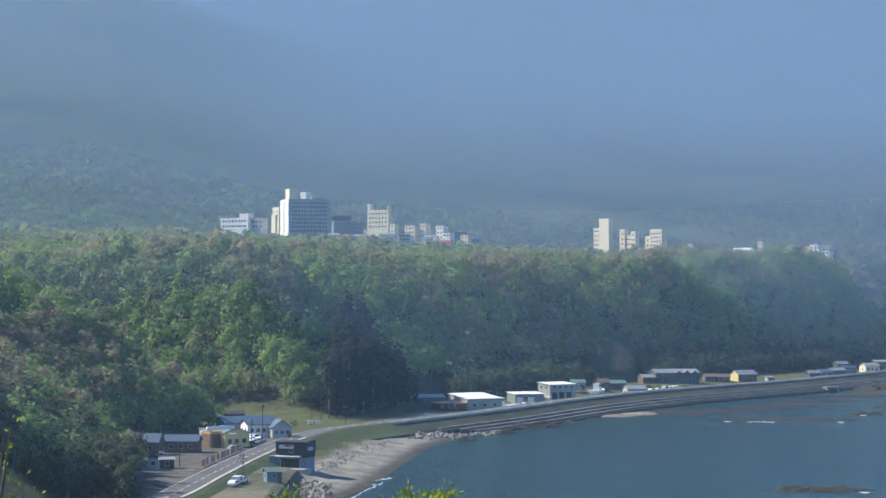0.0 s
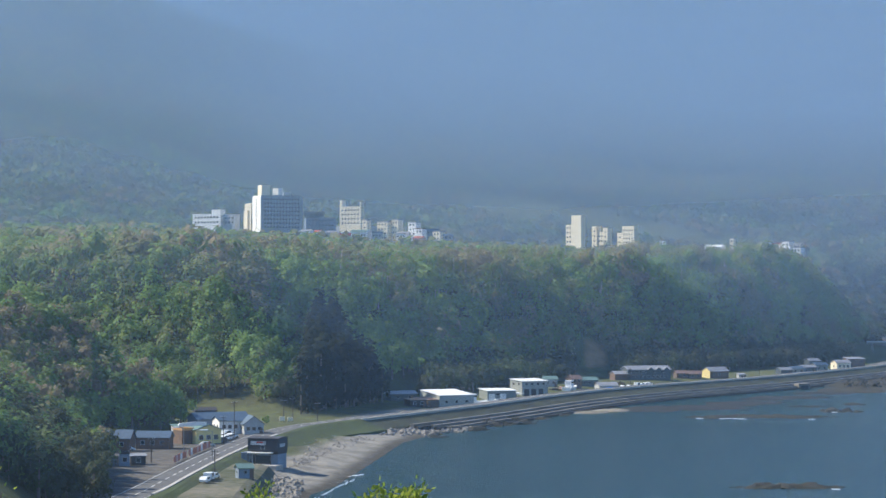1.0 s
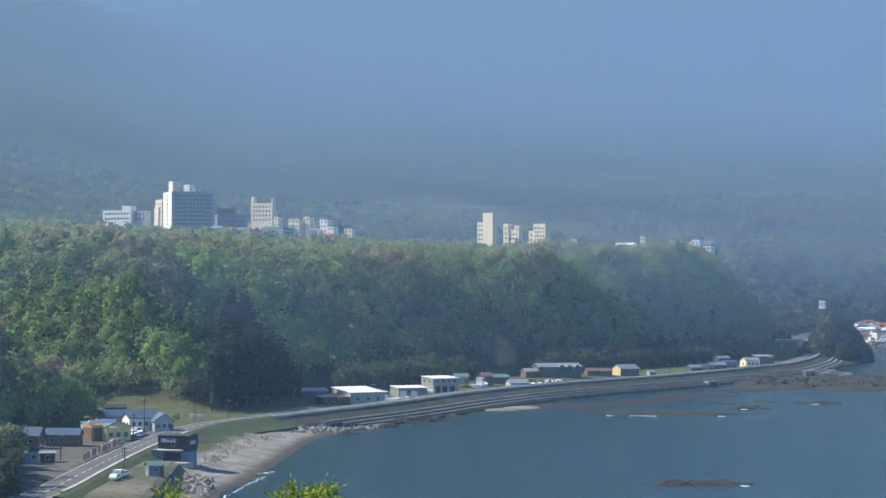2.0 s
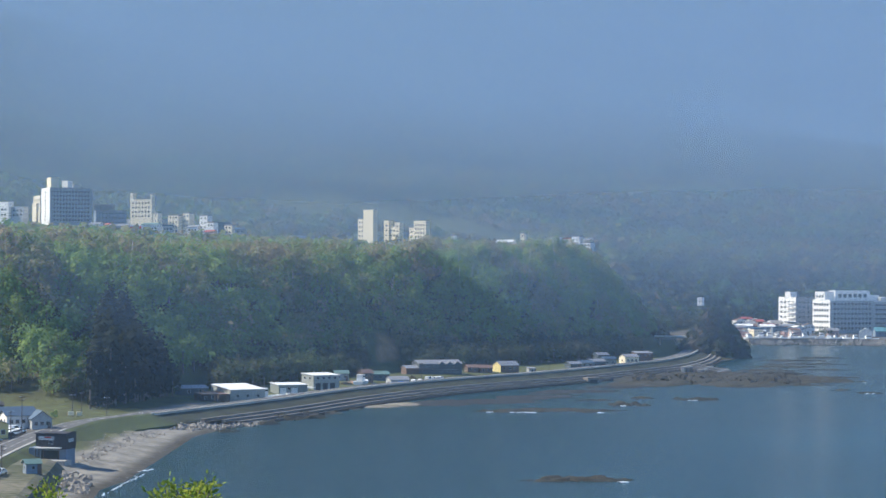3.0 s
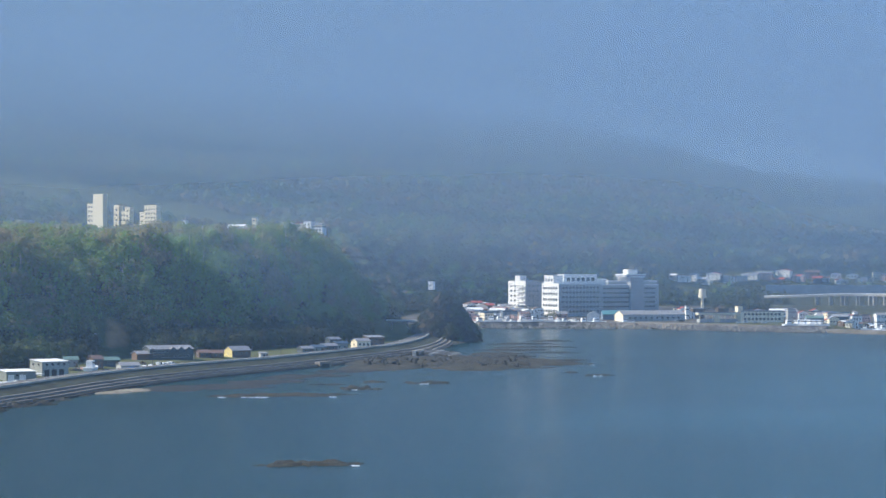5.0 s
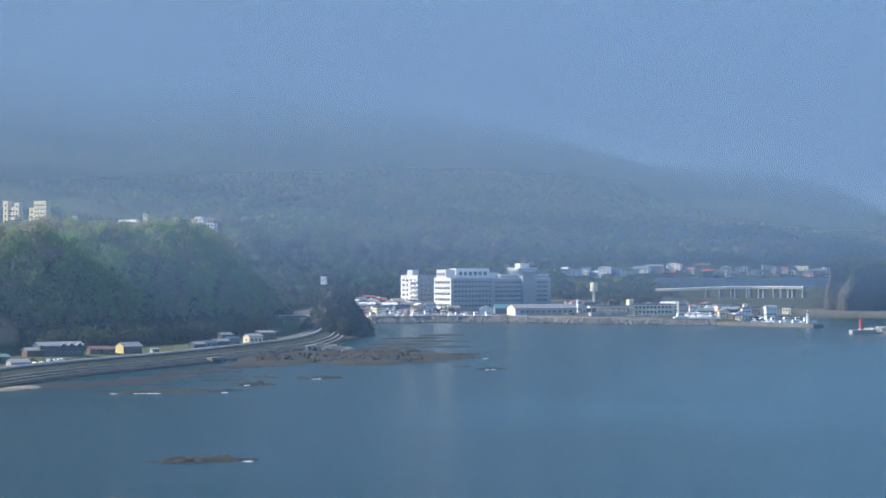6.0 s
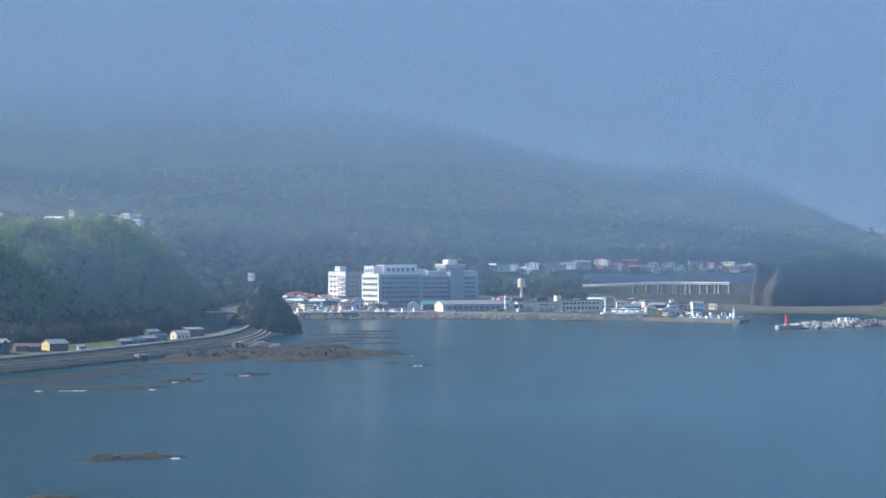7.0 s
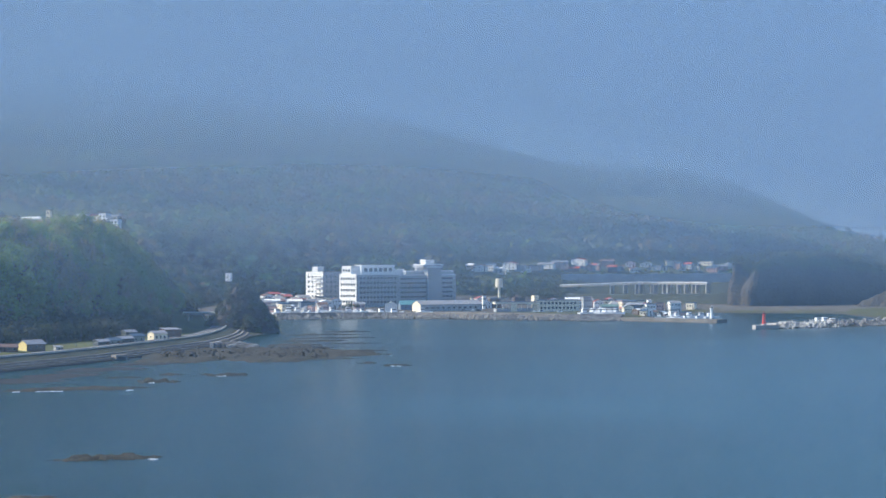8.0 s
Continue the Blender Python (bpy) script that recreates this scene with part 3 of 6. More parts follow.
tv, tf = trunks(np.column_stack([rim_xy, rim_z - 0.5]), np.column_stack([rim_xy + g_.normal(0, 0.7, rim_xy.shape), rim_z + rim_h]), g_.uniform(0.14, 0.26, len(rim_xy)))
BIRCH = material("pale_birch_bark", (0.55, 0.50, 0.43), 0.9, size=0.5, second=(0.34, 0.30, 0.26), spec=0.1)
link("birch_stems", fast_mesh("birch_stems", tv, tf, [BIRCH]), "pale bare birch stems standing along the rim", "trees", "stuff")

# ---- the coast road, its parapet and the stepped sea wall ----
ROAD = [(-63, 470), (-59, 505), (-56.5, 553), (-52.5, 618), (-46.5, 685), (-38.5, 738), (-26, 771), (-9, 809), (20, 873), (57, 964), (100, 1046), (163, 1141), (230, 1262), (259, 1322),
        (293, 1424), (322, 1540), (346, 1650), (372, 1800), (400, 1900)]


def resample(points, step):
    """Points at even steps along a smooth curve through the given ones."""
    pts = [Vector((*p, 0)) for p in points]
    pts = [pts[0] * 2 - pts[1]] + pts + [pts[-1] * 2 - pts[-2]]
    out = []
    for a, b, c, d in zip(pts, pts[1:], pts[2:], pts[3:]):
        k = max(2, int((c - b).length / step))
        for i in range(k):
            t = i / k
            out.append(0.5 * (2 * b + (c - a) * t + (2 * a - 5 * b + 4 * c - d) * t * t + (3 * b - a - 3 * c + d) * t ** 3))
    out.append(pts[-2])
    return out


def offset_line(line, off):
    """The line moved to its right by off metres."""
    out = []
    for i, p in enumerate(line):
        t = (line[min(i + 1, len(line) - 1)] - line[max(i - 1, 0)]).normalized()
        out.append(p + Vector((t.y, -t.x, 0)) * off)
    return out


def strip(bm, line, section, mi=0):
    """A band that follows the line; section: offsets to the right and heights, closed outline."""
    rows = [[bm.verts.new((q.x, q.y, z)) for q, z in zip([offset_line(line, o)[i] for o, _ in section], [z for _, z in section])] for i in range(len(line))] if len(line) < 3 else None
    if rows is None:
        sides = [offset_line(line, o) for o, _ in section]
        rows = [[bm.verts.new((sides[k][i].x, sides[k][i].y, section[k][1])) for k in range(len(section))] for i in range(len(line))]
    n_ = len(section)
    fs = []
    for a, b in zip(rows, rows[1:]):
        for k in range(n_):
            fs.append(bm.faces.new((a[k], a[(k + 1) % n_], b[(k + 1) % n_], b[k])))
    fs += [bm.faces.new(rows[0]), bm.faces.new(rows[-1][::-1])]
    for f in fs:
        f.material_index = mi
    bmesh.ops.recalc_face_normals(bm, faces=fs)


line = resample(ROAD, 8)
ROAD_Z = 5.5
bm = bmesh.new()
strip(bm, line, [(-4.2, 4.2), (-4.2, ROAD_Z - 0.05), (0, ROAD_Z), (4.2, ROAD_Z - 0.05), (4.2, 4.2)])
tagged(part("road", bm, ASPHALT, None, "two-lane grey asphalt coast road with worn surface"), category="road", kind="structure")
bm = bmesh.new()
for off in (-3.7, 3.7):
    strip(bm, line, [(off - 0.09, ROAD_Z - 0.06), (off - 0.09, ROAD_Z - 0.03), (off + 0.09, ROAD_Z - 0.03), (off + 0.09, ROAD_Z - 0.06)])
tagged(part("road_edge_line", bm, ROAD_PAINT, None, "white painted edge lines of the coast road"), category="road marking", kind="structure")
bm = bmesh.new()
fine_line = resample(ROAD, 2.5)
for i in range(0, len(fine_line) - 2, 4):
    strip(bm, fine_line[i:i + 3], [(-0.14, ROAD_Z - 0.02), (-0.14, ROAD_Z + 0.012), (0.14, ROAD_Z + 0.012), (0.14, ROAD_Z - 0.02)])
tagged(part("road_centre_dashes", bm, ROAD_PAINT, None, "dashed white centre line of the coast road"), category="road marking", kind="stuff")

sea_side = [q for q in line if 772 < q.y < 1560]
near_side = [q for q in line if 490 < q.y < 700]
PARAPET = material("pale_parapet_concrete", (0.44, 0.42, 0.36), 0.9, size=2, second=(0.29, 0.275, 0.24), bump=0.2)
WEEDY = material("weedy_embankment", (0.075, 0.08, 0.05), 0.95, size=3, second=(0.035, 0.038, 0.028), bump=0.6, spec=0.15)
wall = tagged(new("sea_wall"), "long stepped concrete sea wall below the coast road", "sea wall", kind="structure")
bm = bmesh.new()
strip(bm, sea_side, [(4.6, 4.6), (4.6, ROAD_Z + 0.42), (5.0, ROAD_Z + 0.46), (5.4, ROAD_Z + 0.42), (5.5, ROAD_Z - 0.3), (6.1, 4.4)])
part("parapet", bm, PARAPET, wall, "pale weathered concrete parapet")
bm = bmesh.new()
strip(bm, sea_side, [(5.7, 2.0), (5.52, 5.16), (7.0, 4.5), (11.5, 2.8), (12.7, 2.2), (9, 1.5)])
part("embankment", bm, WEEDY, wall, "dark stained sloping embankment")
for k, (off, top) in enumerate(((13.0, 3.1), (16.0, 2.3), (19.0, 1.5))):
    bm = bmesh.new()
    strip(bm, [q for q in sea_side if q.y > 795 + 8 * k], [(off - 0.3, -1.0), (off - 0.3, top), (off + 1.0, top + 0.03), (off + 1.1, top - 0.15), (off + 1.3, -1.0)])
    part("terrace", bm, OLD_CONCRETE, wall, "low stone terrace step")
    bm = bmesh.new()
    strip(bm, [q for q in sea_side if q.y > 795 + 8 * k], [(off + 1.0, -1.0), (off + 1.0, top - 0.75), (off + 2.8, top - 0.8), (off + 2.8, -1.0)])
    part("terrace_bed", bm, ROCK, wall, "dark wet bed between the terrace steps")
bm = bmesh.new()
strip(bm, near_side, [(4.3, 4.8), (4.3, 6.2), (5.1, 6.15), (5.2, 4.8)])
tagged(part("pavement", bm, CONCRETE, None, "pale concrete footway along the coast road"), category="pavement", kind="structure")


GRASSY = material("rough_grass", (0.085, 0.105, 0.042), 0.95, size=3, second=(0.055, 0.062, 0.036), bump=0.6, spec=0.1)
bm = bmesh.new()
strip(bm, [q for q in line if 485 < q.y < 784], [(5.2, 1.5), (5.2, 6.0), (6.5, 5.7), (11.5, 3.7), (15.0, 2.6), (15.0, 1.5)])
tagged(part("verge", bm, GRASSY, None, "rough grass bank between the road and the beach"), category="grass bank", kind="structure")

# ---- buildings ----
def window_mesh(w, h, name="window"):
    bm = bmesh.new()
    t = min(0.12, 0.08 * w)
    box(bm, -w / 2, w / 2, -0.06, 0.05, h / 2 - t, h / 2, 0)
    box(bm, -w / 2 - 0.04, w / 2 + 0.04, -0.11, 0.05, -h / 2 - t, -h / 2, 0)
    for x in (-w / 2, w / 2 - t):
        box(bm, x, x + t, -0.06, 0.05, -h / 2, h / 2 - t, 0)
    me = bpy.data.meshes.new(name)
    bm.to_mesh(me)
    bm.free()
    me.materials.append(GREY)
    bm = bmesh.new()
    box(bm, -w / 2 + t, w / 2 - t, -0.02, 0.04, -h / 2, h / 2 - t)
    pane = bpy.data.meshes.new("pane")
    bm.to_mesh(pane)
    bm.free()
    pane.materials.append(GLASS)
    return me, pane


WINDOWS = {}


def add_windows(thing, cx, cy, z0, w, dep, h, rows, cols, face, ww, wh, name="window", margin=0.06):
    """A grid of windows on one face ('front', 'left', 'right') of a block."""
    key = (round(ww, 2), round(wh, 2))
    if key not in WINDOWS:
        WINDOWS[key] = window_mesh(*key)
    span = w if face == "front" else dep
    for r in range(rows):
        for c in range(cols):
            u = -span / 2 + span * (margin + (1 - 2 * margin) * (c + 0.5) / cols)
            z = z0 + h * (r + 0.55) / rows
            if face == "front":
                m = pose(cx + u, cy - dep / 2, z)
            elif face == "left":
                m = pose(cx - w / 2, cy - u, z, 0, 0, -90)
            else:
                m = pose(cx + w / 2, cy + u, z, 0, 0, 90)
            share("pane", WINDOWS[key][1], share(name, WINDOWS[key][0], thing, m), Matrix())


def block(thing, cx, cy, z0, w, dep, h, wall_mat, roof_mat=None, roof="flat", rise=0.0, over=0.4, name="wall", label=""):
    """Walls and roof of a wing; gable: the ridge runs along x; gable_y: along y; shed: falls to the front."""
    bm = bmesh.new()
    if roof == "gable":
        prism_side = [(-dep / 2, z0), (dep / 2, z0), (dep / 2, z0 + h), (0, z0 + h + rise), (-dep / 2, z0 + h)]
        prism(bm, prism_side, -w / 2, w / 2)
        bmesh.ops.rotate(bm, verts=bm.verts, matrix=Matrix.Rotation(radians(90), 3, "Z"))
        bmesh.ops.translate(bm, verts=bm.verts, vec=(cx, cy, 0))
    elif roof == "gable_y":
        prism(bm, [(-w / 2, z0), (w / 2, z0), (w / 2, z0 + h), (0, z0 + h + rise), (-w / 2, z0 + h)], -dep / 2, dep / 2)
        bmesh.ops.translate(bm, verts=bm.verts, vec=(cx, cy, 0))
    elif roof == "shed":
        prism(bm, [(-dep / 2, z0), (dep / 2, z0), (dep / 2, z0 + h + rise), (-dep / 2, z0 + h)], -w / 2, w / 2)
        bmesh.ops.rotate(bm, verts=bm.verts, matrix=Matrix.Rotation(radians(90), 3, "Z"))
        bmesh.ops.translate(bm, verts=bm.verts, vec=(cx, cy, 0))
    else:
        box(bm, cx - w / 2, cx + w / 2, cy - dep / 2, cy + dep / 2, z0, z0 + h, bevel=0.04)
    part(name, bm, wall_mat, thing, label)
    bm = bmesh.new()
    t = 0.16
    zt = z0 + h
    if roof in ("gable", "gable_y"):
        half = (dep if roof == "gable" else w) / 2
        length = (w if roof == "gable" else dep) / 2 + over
        e = over * rise / half
        out = [(-half - over, zt - e), (0, zt + rise), (half + over, zt - e), (half + over, zt - e + t), (0, zt + rise + t), (-half - over, zt - e + t)]
        prism(bm, out, -length, length)
        if roof == "gable":
            bmesh.ops.rotate(bm, verts=bm.verts, matrix=Matrix.Rotation(radians(90), 3, "Z"))
        bmesh.ops.translate(bm, verts=bm.verts, vec=(cx, cy, 0.01))
    elif roof == "shed":
        prism(bm, [(-dep / 2 - over, zt - over * rise / dep), (dep / 2 + over, zt + rise + over * rise / dep), (dep / 2 + over, zt + rise + t + over * rise / dep), (-dep / 2 - over, zt + t - over * rise / dep)],
              -w / 2 - over, w / 2 + over)
        bmesh.ops.rotate(bm, verts=bm.verts, matrix=Matrix.Rotation(radians(90), 3, "Z"))
        bmesh.ops.translate(bm, verts=bm.verts, vec=(cx, cy, 0.01))
    else:
        x0, x1, y0, y1 = cx - w / 2 - 0.08, cx + w / 2 + 0.08, cy - dep / 2 - 0.08, cy + dep / 2 + 0.08
        box(bm, x0, x1, y0, y1, zt, zt + 0.25)
        for a in ((x0, x1, y0, y0 + 0.25), (x0, x1, y1 - 0.25, y1), (x0, x0 + 0.25, y0 + 0.25, y1 - 0.25), (x1 - 0.25, x1, y0 + 0.25, y1 - 0.25)):
            box(bm, *a, zt + 0.25, zt + 0.8)
    part("roof", bm, roof_mat or wall_mat, thing)


def site(name, label, category, bearing, distance, yaw=0.0, z=None, group=""):
    """An empty thing at a bearing and distance, turned so that at yaw 0 its front looks back along the bearing."""
    x, y = spot(bearing, distance)
    ob = tagged(new(name), label, category, group)
    ob.matrix_world = pose(x, y, ground(x, y) if z is None else z, 0, 0, yaw - bearing)
    return ob


def simple_house(name, label, bearing, distance, yaw, w, dep, h, wall_mat, roof_mat, roof="gable", rise=1.6, rows=1, cols=3, side=2, z=None, category="house", ww=1.2, wh=1.1, door=True, group="", deep=0.6):
    t = site(name, label, category, bearing, distance, yaw, z, group)
    block(t, 0, 0, -deep, w, dep, h + deep, wall_mat, roof_mat, roof, rise)
    if cols:
        add_windows(t, 0, 0, 0.1, w, dep, h - 0.1, rows, cols, "front", ww, wh)
    if side:
        add_windows(t, 0, 0, 0.1, w, dep, h - 0.1, rows, side, "left", ww, wh)
    if door:
        bm = bmesh.new()
        box(bm, w * 0.28, w * 0.28 + 1.0, -dep / 2 - 0.07, -dep / 2 + 0.02, -0.3, 2.0, bevel=0.02)
        part("door", bm, BROWN, t)
    return t


# hotels on the plateau
h = site("hotel", "tall white hotel with a sunlit narrow end wall", "hotel", -3.365, 1862, 12, 92)
# the long front's shade is put into its blue-grey colour, the end's sun into white
block(h, 0, 0, -8, 33, 33, 36, material("shaded_hotel_wall", (0.28, 0.31, 0.355), 0.7, vary=0.2, size=3), GREY_ROOF)
bm = bmesh.new()
box(bm, -17.0, -16.52, -16.55, 16.55, -8, 28.9, bevel=0.05)
part("end_wall", bm, WHITE, h, "white end wall, lighter than the front for its sunlight")
add_windows(h, 0, 0, 2, 33, 33, 25, 8, 12, "front", 1.6, 1.5)
add_windows(h, -0.5, 0, 2, 33, 33, 25, 8, 1, "left", 3.6, 1.5)
block(h, -12.8, -8, 28, 6.4, 16, 8, CREAM, name="stair_tower")
block(h, 8, 3, 28, 6, 6, 3.5, GREY, name="lift_house")
block(h, -14, 32, -8, 7, 26, 31, CREAM, name="side_wing")
add_windows(h, -14, 32, 12, 7, 26, 10, 3, 3, "left", 2.4, 1.3)
block(h, -17, 34, -8, 4, 16, 25, CREAM, name="lower_wing")
# white sign box on supports, built like a tank
t = site("roof_tank", "bright white sign box raised on the hotel roof", "tank", -3.36, 1858, -45, 120.4)
bm = bmesh.new()
box(bm, -3.2, 3.2, -2.6, 2.6, 0.8, 6.2, bevel=0.12)
part("tank", bm, WHITE, t)
for x0 in (-2.4, 2.4):
    bm = bmesh.new()
    box(bm, x0 - 0.3, x0 + 0.3, -2.2, 2.2, -0.3, 0.8)
    part("support", bm, STEEL, t)
h = site("hotel_annex", "low white hotel annex among the treetops", "hotel", -5.03, 1880, -40, 92)
block(h, 0, 0, -6, 29, 6, 20, WHITE)
add_windows(h, 0, 0, 6, 29, 6, 8, 2, 8, "front", 1.9, 1.5)
block(h, 9, 1, 14, 9, 6, 3.4, WHITE, name="roof_storey")
block(h, 21, 3, -6, 12, 6, 19.5, GREY, name="link_wing")
add_windows(h, 21, 3, 6, 12, 6, 7, 2, 3, "front", 1.9, 1.5)

h = site("hotel", "cream hotel block with a regular grid of windows", "hotel", -1.55, 1835, -38, 93)
block(h, 0, 0, -8, 21, 4.5, 26, CREAM)
add_windows(h, 0, 0, 4, 21, 4.5, 13.5, 4, 6, "front", 1.5, 1.4)
block(h, -9.2, 0, 18, 2.6, 4.4, 5.0, CREAM, name="lift_house")
block(h, 9.9, 0, 18, 1.2, 4.4, 3.4, CREAM, name="roof_sign_wall")
block(h, 0, 6, -8, 34, 8, 11, GREY, name="low_wing")
h = site("apartment_block", "tall cream apartment tower lit by the sun", "apartment block", 3.98, 1760, -45, 75)
block(h, 0, 0, -6, 10.4, 4.6, 33, CREAM)
block(h, -8.6, 0.6, -6, 6.6, 4, 26, CREAM, name="wing")
add_windows(h, -8.6, 0.6, 3, 6.6, 4, 17, 5, 2, "front", 1.6, 1.4)
h = site("apartment_block", "lower cream apartment block beside the tower", "apartment block", 4.53, 1765, -42, 75)
block(h, -4.6, 0, -6, 5, 4.6, 25, CREAM)
block(h, 1.0, 1, -6, 6, 4.6, 20.5, CREAM, name="link_wing")
block(h, 6.4, 0, -6, 4.6, 4.6, 23.5, CREAM, name="wing")
add_windows(h, -4.6, 0, 3, 5, 4.6, 15, 4, 1, "front", 1.5, 1.3)
add_windows(h, 1.0, 1, 3, 6, 4.6, 11, 3, 2, "front", 1.6, 1.3)
add_windows(h, 6.4, 0, 3, 4.6, 4.6, 14, 4, 1, "front", 1.5, 1.3)
h = site("apartment_block", "cream apartment block with a stepped roof", "apartment block", 5.18, 1765, -42, 75)
block(h, 2.5, 0, -6, 12, 4.8, 25, CREAM)
block(h, -6.2, 0.4, -6, 5.2, 4.4, 20, CREAM, name="wing")
add_windows(h, 2.5, 0, 3, 12, 4.8, 15, 5, 4, "front", 1.4, 1.3)
add_windows(h, -6.2, 0.4, 3, 5.2, 4.4, 10, 3, 1, "front", 1.4, 1.3)

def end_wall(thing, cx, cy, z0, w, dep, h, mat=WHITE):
    """A slab on the left end of a block, brighter in colour to show its sunlight."""
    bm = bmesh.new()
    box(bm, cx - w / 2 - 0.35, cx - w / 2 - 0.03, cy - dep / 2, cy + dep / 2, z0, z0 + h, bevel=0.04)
    part("end_wall", bm, mat, thing, "white end wall, its sunlight put in as a brighter colour")


# the harbour hotel
h = site("hotel", "long white harbour hotel with a sunlit end and shaded front", "hotel", 16.22, 2085, 36, 4)
# shaded front and sunlit end are painted as two wall colours
block(h, -34, 0, -2, 46, 26, 32, SHADED_WHITE, WHITE_ROOF)
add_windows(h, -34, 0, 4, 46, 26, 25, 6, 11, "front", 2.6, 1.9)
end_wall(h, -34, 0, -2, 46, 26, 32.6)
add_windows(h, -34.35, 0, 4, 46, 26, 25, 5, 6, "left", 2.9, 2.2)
block(h, -51, 4, 30, 10, 14, 7, WHITE, name="corner_hall")
add_windows(h, -51, 4, 30.8, 10, 14, 5.4, 1, 3, "left", 2.6, 2.6)
block(h, -24, 6, 30, 36, 10, 8, WHITE, name="roof_hall")
add_windows(h, -24, 6, 31, 36, 10, 6, 1, 6, "front", 3.6, 3.2)
block(h, 0, 8, 29, 12, 9, 5, WHITE, name="plant_room")
block(h, 24, 4, -2, 66, 20, 31, SHADED_WHITE, WHITE_ROOF, name="long_wing")
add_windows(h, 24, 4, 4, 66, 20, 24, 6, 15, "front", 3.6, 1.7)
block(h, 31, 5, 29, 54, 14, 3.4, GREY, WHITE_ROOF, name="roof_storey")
block(h, 31, 1, -2, 15, 20, 38, SHADED_WHITE, WHITE_ROOF, name="centre_tower")
block(h, 31, 1, 36, 22, 16, 2.2, SHADED_WHITE, WHITE_ROOF, name="lookout_floor")
block(h, 31, 2, 38.2, 10, 8, 4, WHITE, name="lift_house")

h = site("hotel", "white stepped hotel wing with balconies on its lit end", "hotel", 14.36, 2110, 36, 4)
block(h, 0, 0, -2, 22, 26, 34, SHADED_WHITE, GREY_ROOF)
for k in range(6):
    bm = bmesh.new()
    box(bm, -13.2, -11.0, -12.5, -1.0, 5.2 + 4.3 * k, 6.3 + 4.3 * k, bevel=0.05)
    part("balcony", bm, WHITE, h)
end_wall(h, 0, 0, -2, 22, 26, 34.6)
add_windows(h, -0.35, 0, 4, 22, 26, 26, 6, 4, "left", 3.0, 1.8)
add_windows(h, 0, 0, 4, 22, 26, 26, 6, 4, "front", 1.6, 1.3)
block(h, -5, 3, 32, 7, 8, 4.5, WHITE, name="lift_house")

# ---- the village by the road ----
shop = site("shop", "dark two-storey roadside shop with sign band and white awning", "shop", -3.55, 612, -20, 3.75)
block(shop, 0, 0, -3.0, 7.2, 6.6, 5.6, SLATE, DARK, "flat", name="ground_floor")
block(shop, -0.3, -0.3, 3.4, 8.2, 7.6, 3.2, DARK, DARK, "gable", 0.3, 0.3, name="upper_floor")
add_windows(shop, -0.3, -0.3, 3.4, 8.2, 7.6, 2.0, 1, 1, "front", 1.1, 0.9)
bm = bmesh.new()
box(bm, -4.2, 2.4, -5.3, -3.3, 2.85, 3.15, bevel=0.05)
part("awning", bm, WHITE, shop, "white awning over the shop front")
board = new("sign_board")
board.parent = shop
bm = bmesh.new()
box(bm, -3.6, 0.6, -4.28, -4.12, 5.0, 6.0, bevel=0.03)
part("panel", bm, GREY, board, "pale sign panel")
for x0, x1, z0, z1, mat in ((-3.3, -2.1, 5.55, 5.85, WHITE), (-1.9, -0.2, 5.5, 5.88, RED), (-3.2, 0.2, 5.12, 5.32, WHITE)):
    bm = bmesh.new()
    box(bm, x0, x1, -4.32, -4.27, z0, z1)
    part("bar", bm, mat, board, "worn painted bar of lettering")
bm = bmesh.new()
box(bm, 3.82, 3.95, -2.6, 1.2, 4.4, 5.3, bevel=0.03)
part("side_sign", bm, GREY, shop, "pale side sign")
for x in (-4.0, -2.0, 2.2):
    bm = bmesh.new()
    box(bm, x - 0.09, x + 0.09, -5.1, -4.92, -0.8, 2.85)
    part("post", bm, TIMBER, shop)
bm = bmesh.new()
box(bm, -3.2, 1.6, -3.38, -3.28, -0.2, 2.3)
part("shop_window", bm, GLASS, shop)
bm = bmesh.new()
box(bm, -6.8, -4.3, -2.6, 1.8, -3.0, 2.9, bevel=0.05)
part("annex", bm, SLATE, shop, "small grey lean-to annex")
bm = bmesh.new()
box(bm, -6.6, 5.0, -8.6, -3.3, -3.4, 0.05, bevel=0.05)
part("terrace", bm, CONCRETE, shop, "pale concrete forecourt slab")

simple_house("hut", "small hut with a faded green metal roof", -4.16, 553, 15, 3.4, 3.0, 2.3, SLATE, GREEN_ROOF, "gable", 0.8, 1, 1, 1, category="hut", ww=0.8, wh=0.7, z=4.95)
simple_house("shed", "weathered shed with a blue metal roof among trees", -7.2, 642, -15, 8.0, 6, 3.6, BROWN, BLUE_ROOF, "gable", 2.0, 1, 2, 0, category="shed")
simple_house("shed", "long brown shed with a dull blue roof", -6.32, 650, -12, 9.2, 6, 3.2, BROWN, BLUE_ROOF, "gable", 1.5, 1, 3, 0, category="shed")
simple_house("kiosk", "small blue kiosk beside the parking place", -7.05, 588, 5, 2.4, 3, 3.0, SLATE, DARK, "flat", 0, 1, 1, 0, category="kiosk", door=False)
simple_house("shelter", "dark open shelter next to the blue kiosk", -6.72, 592, 5, 3.6, 3, 2.2, DARK, GREY_ROOF, "shed", 0.3, 1, 1, 0, category="shelter", door=False)
yel = site("shop", "ochre and yellow shop with pale curved sign", "shop", -5.18, 672, 28)
block(yel, 0, 0, -0.6, 8.0, 8.0, 4.6, YELLOW, GREEN_ROOF, "gable_y", 1.3, name="hall")
block(yel, -5.6, 0.9, -0.6, 3.4, 5.5, 4.4, BROWN, OCHRE, "flat", name="front_wing")
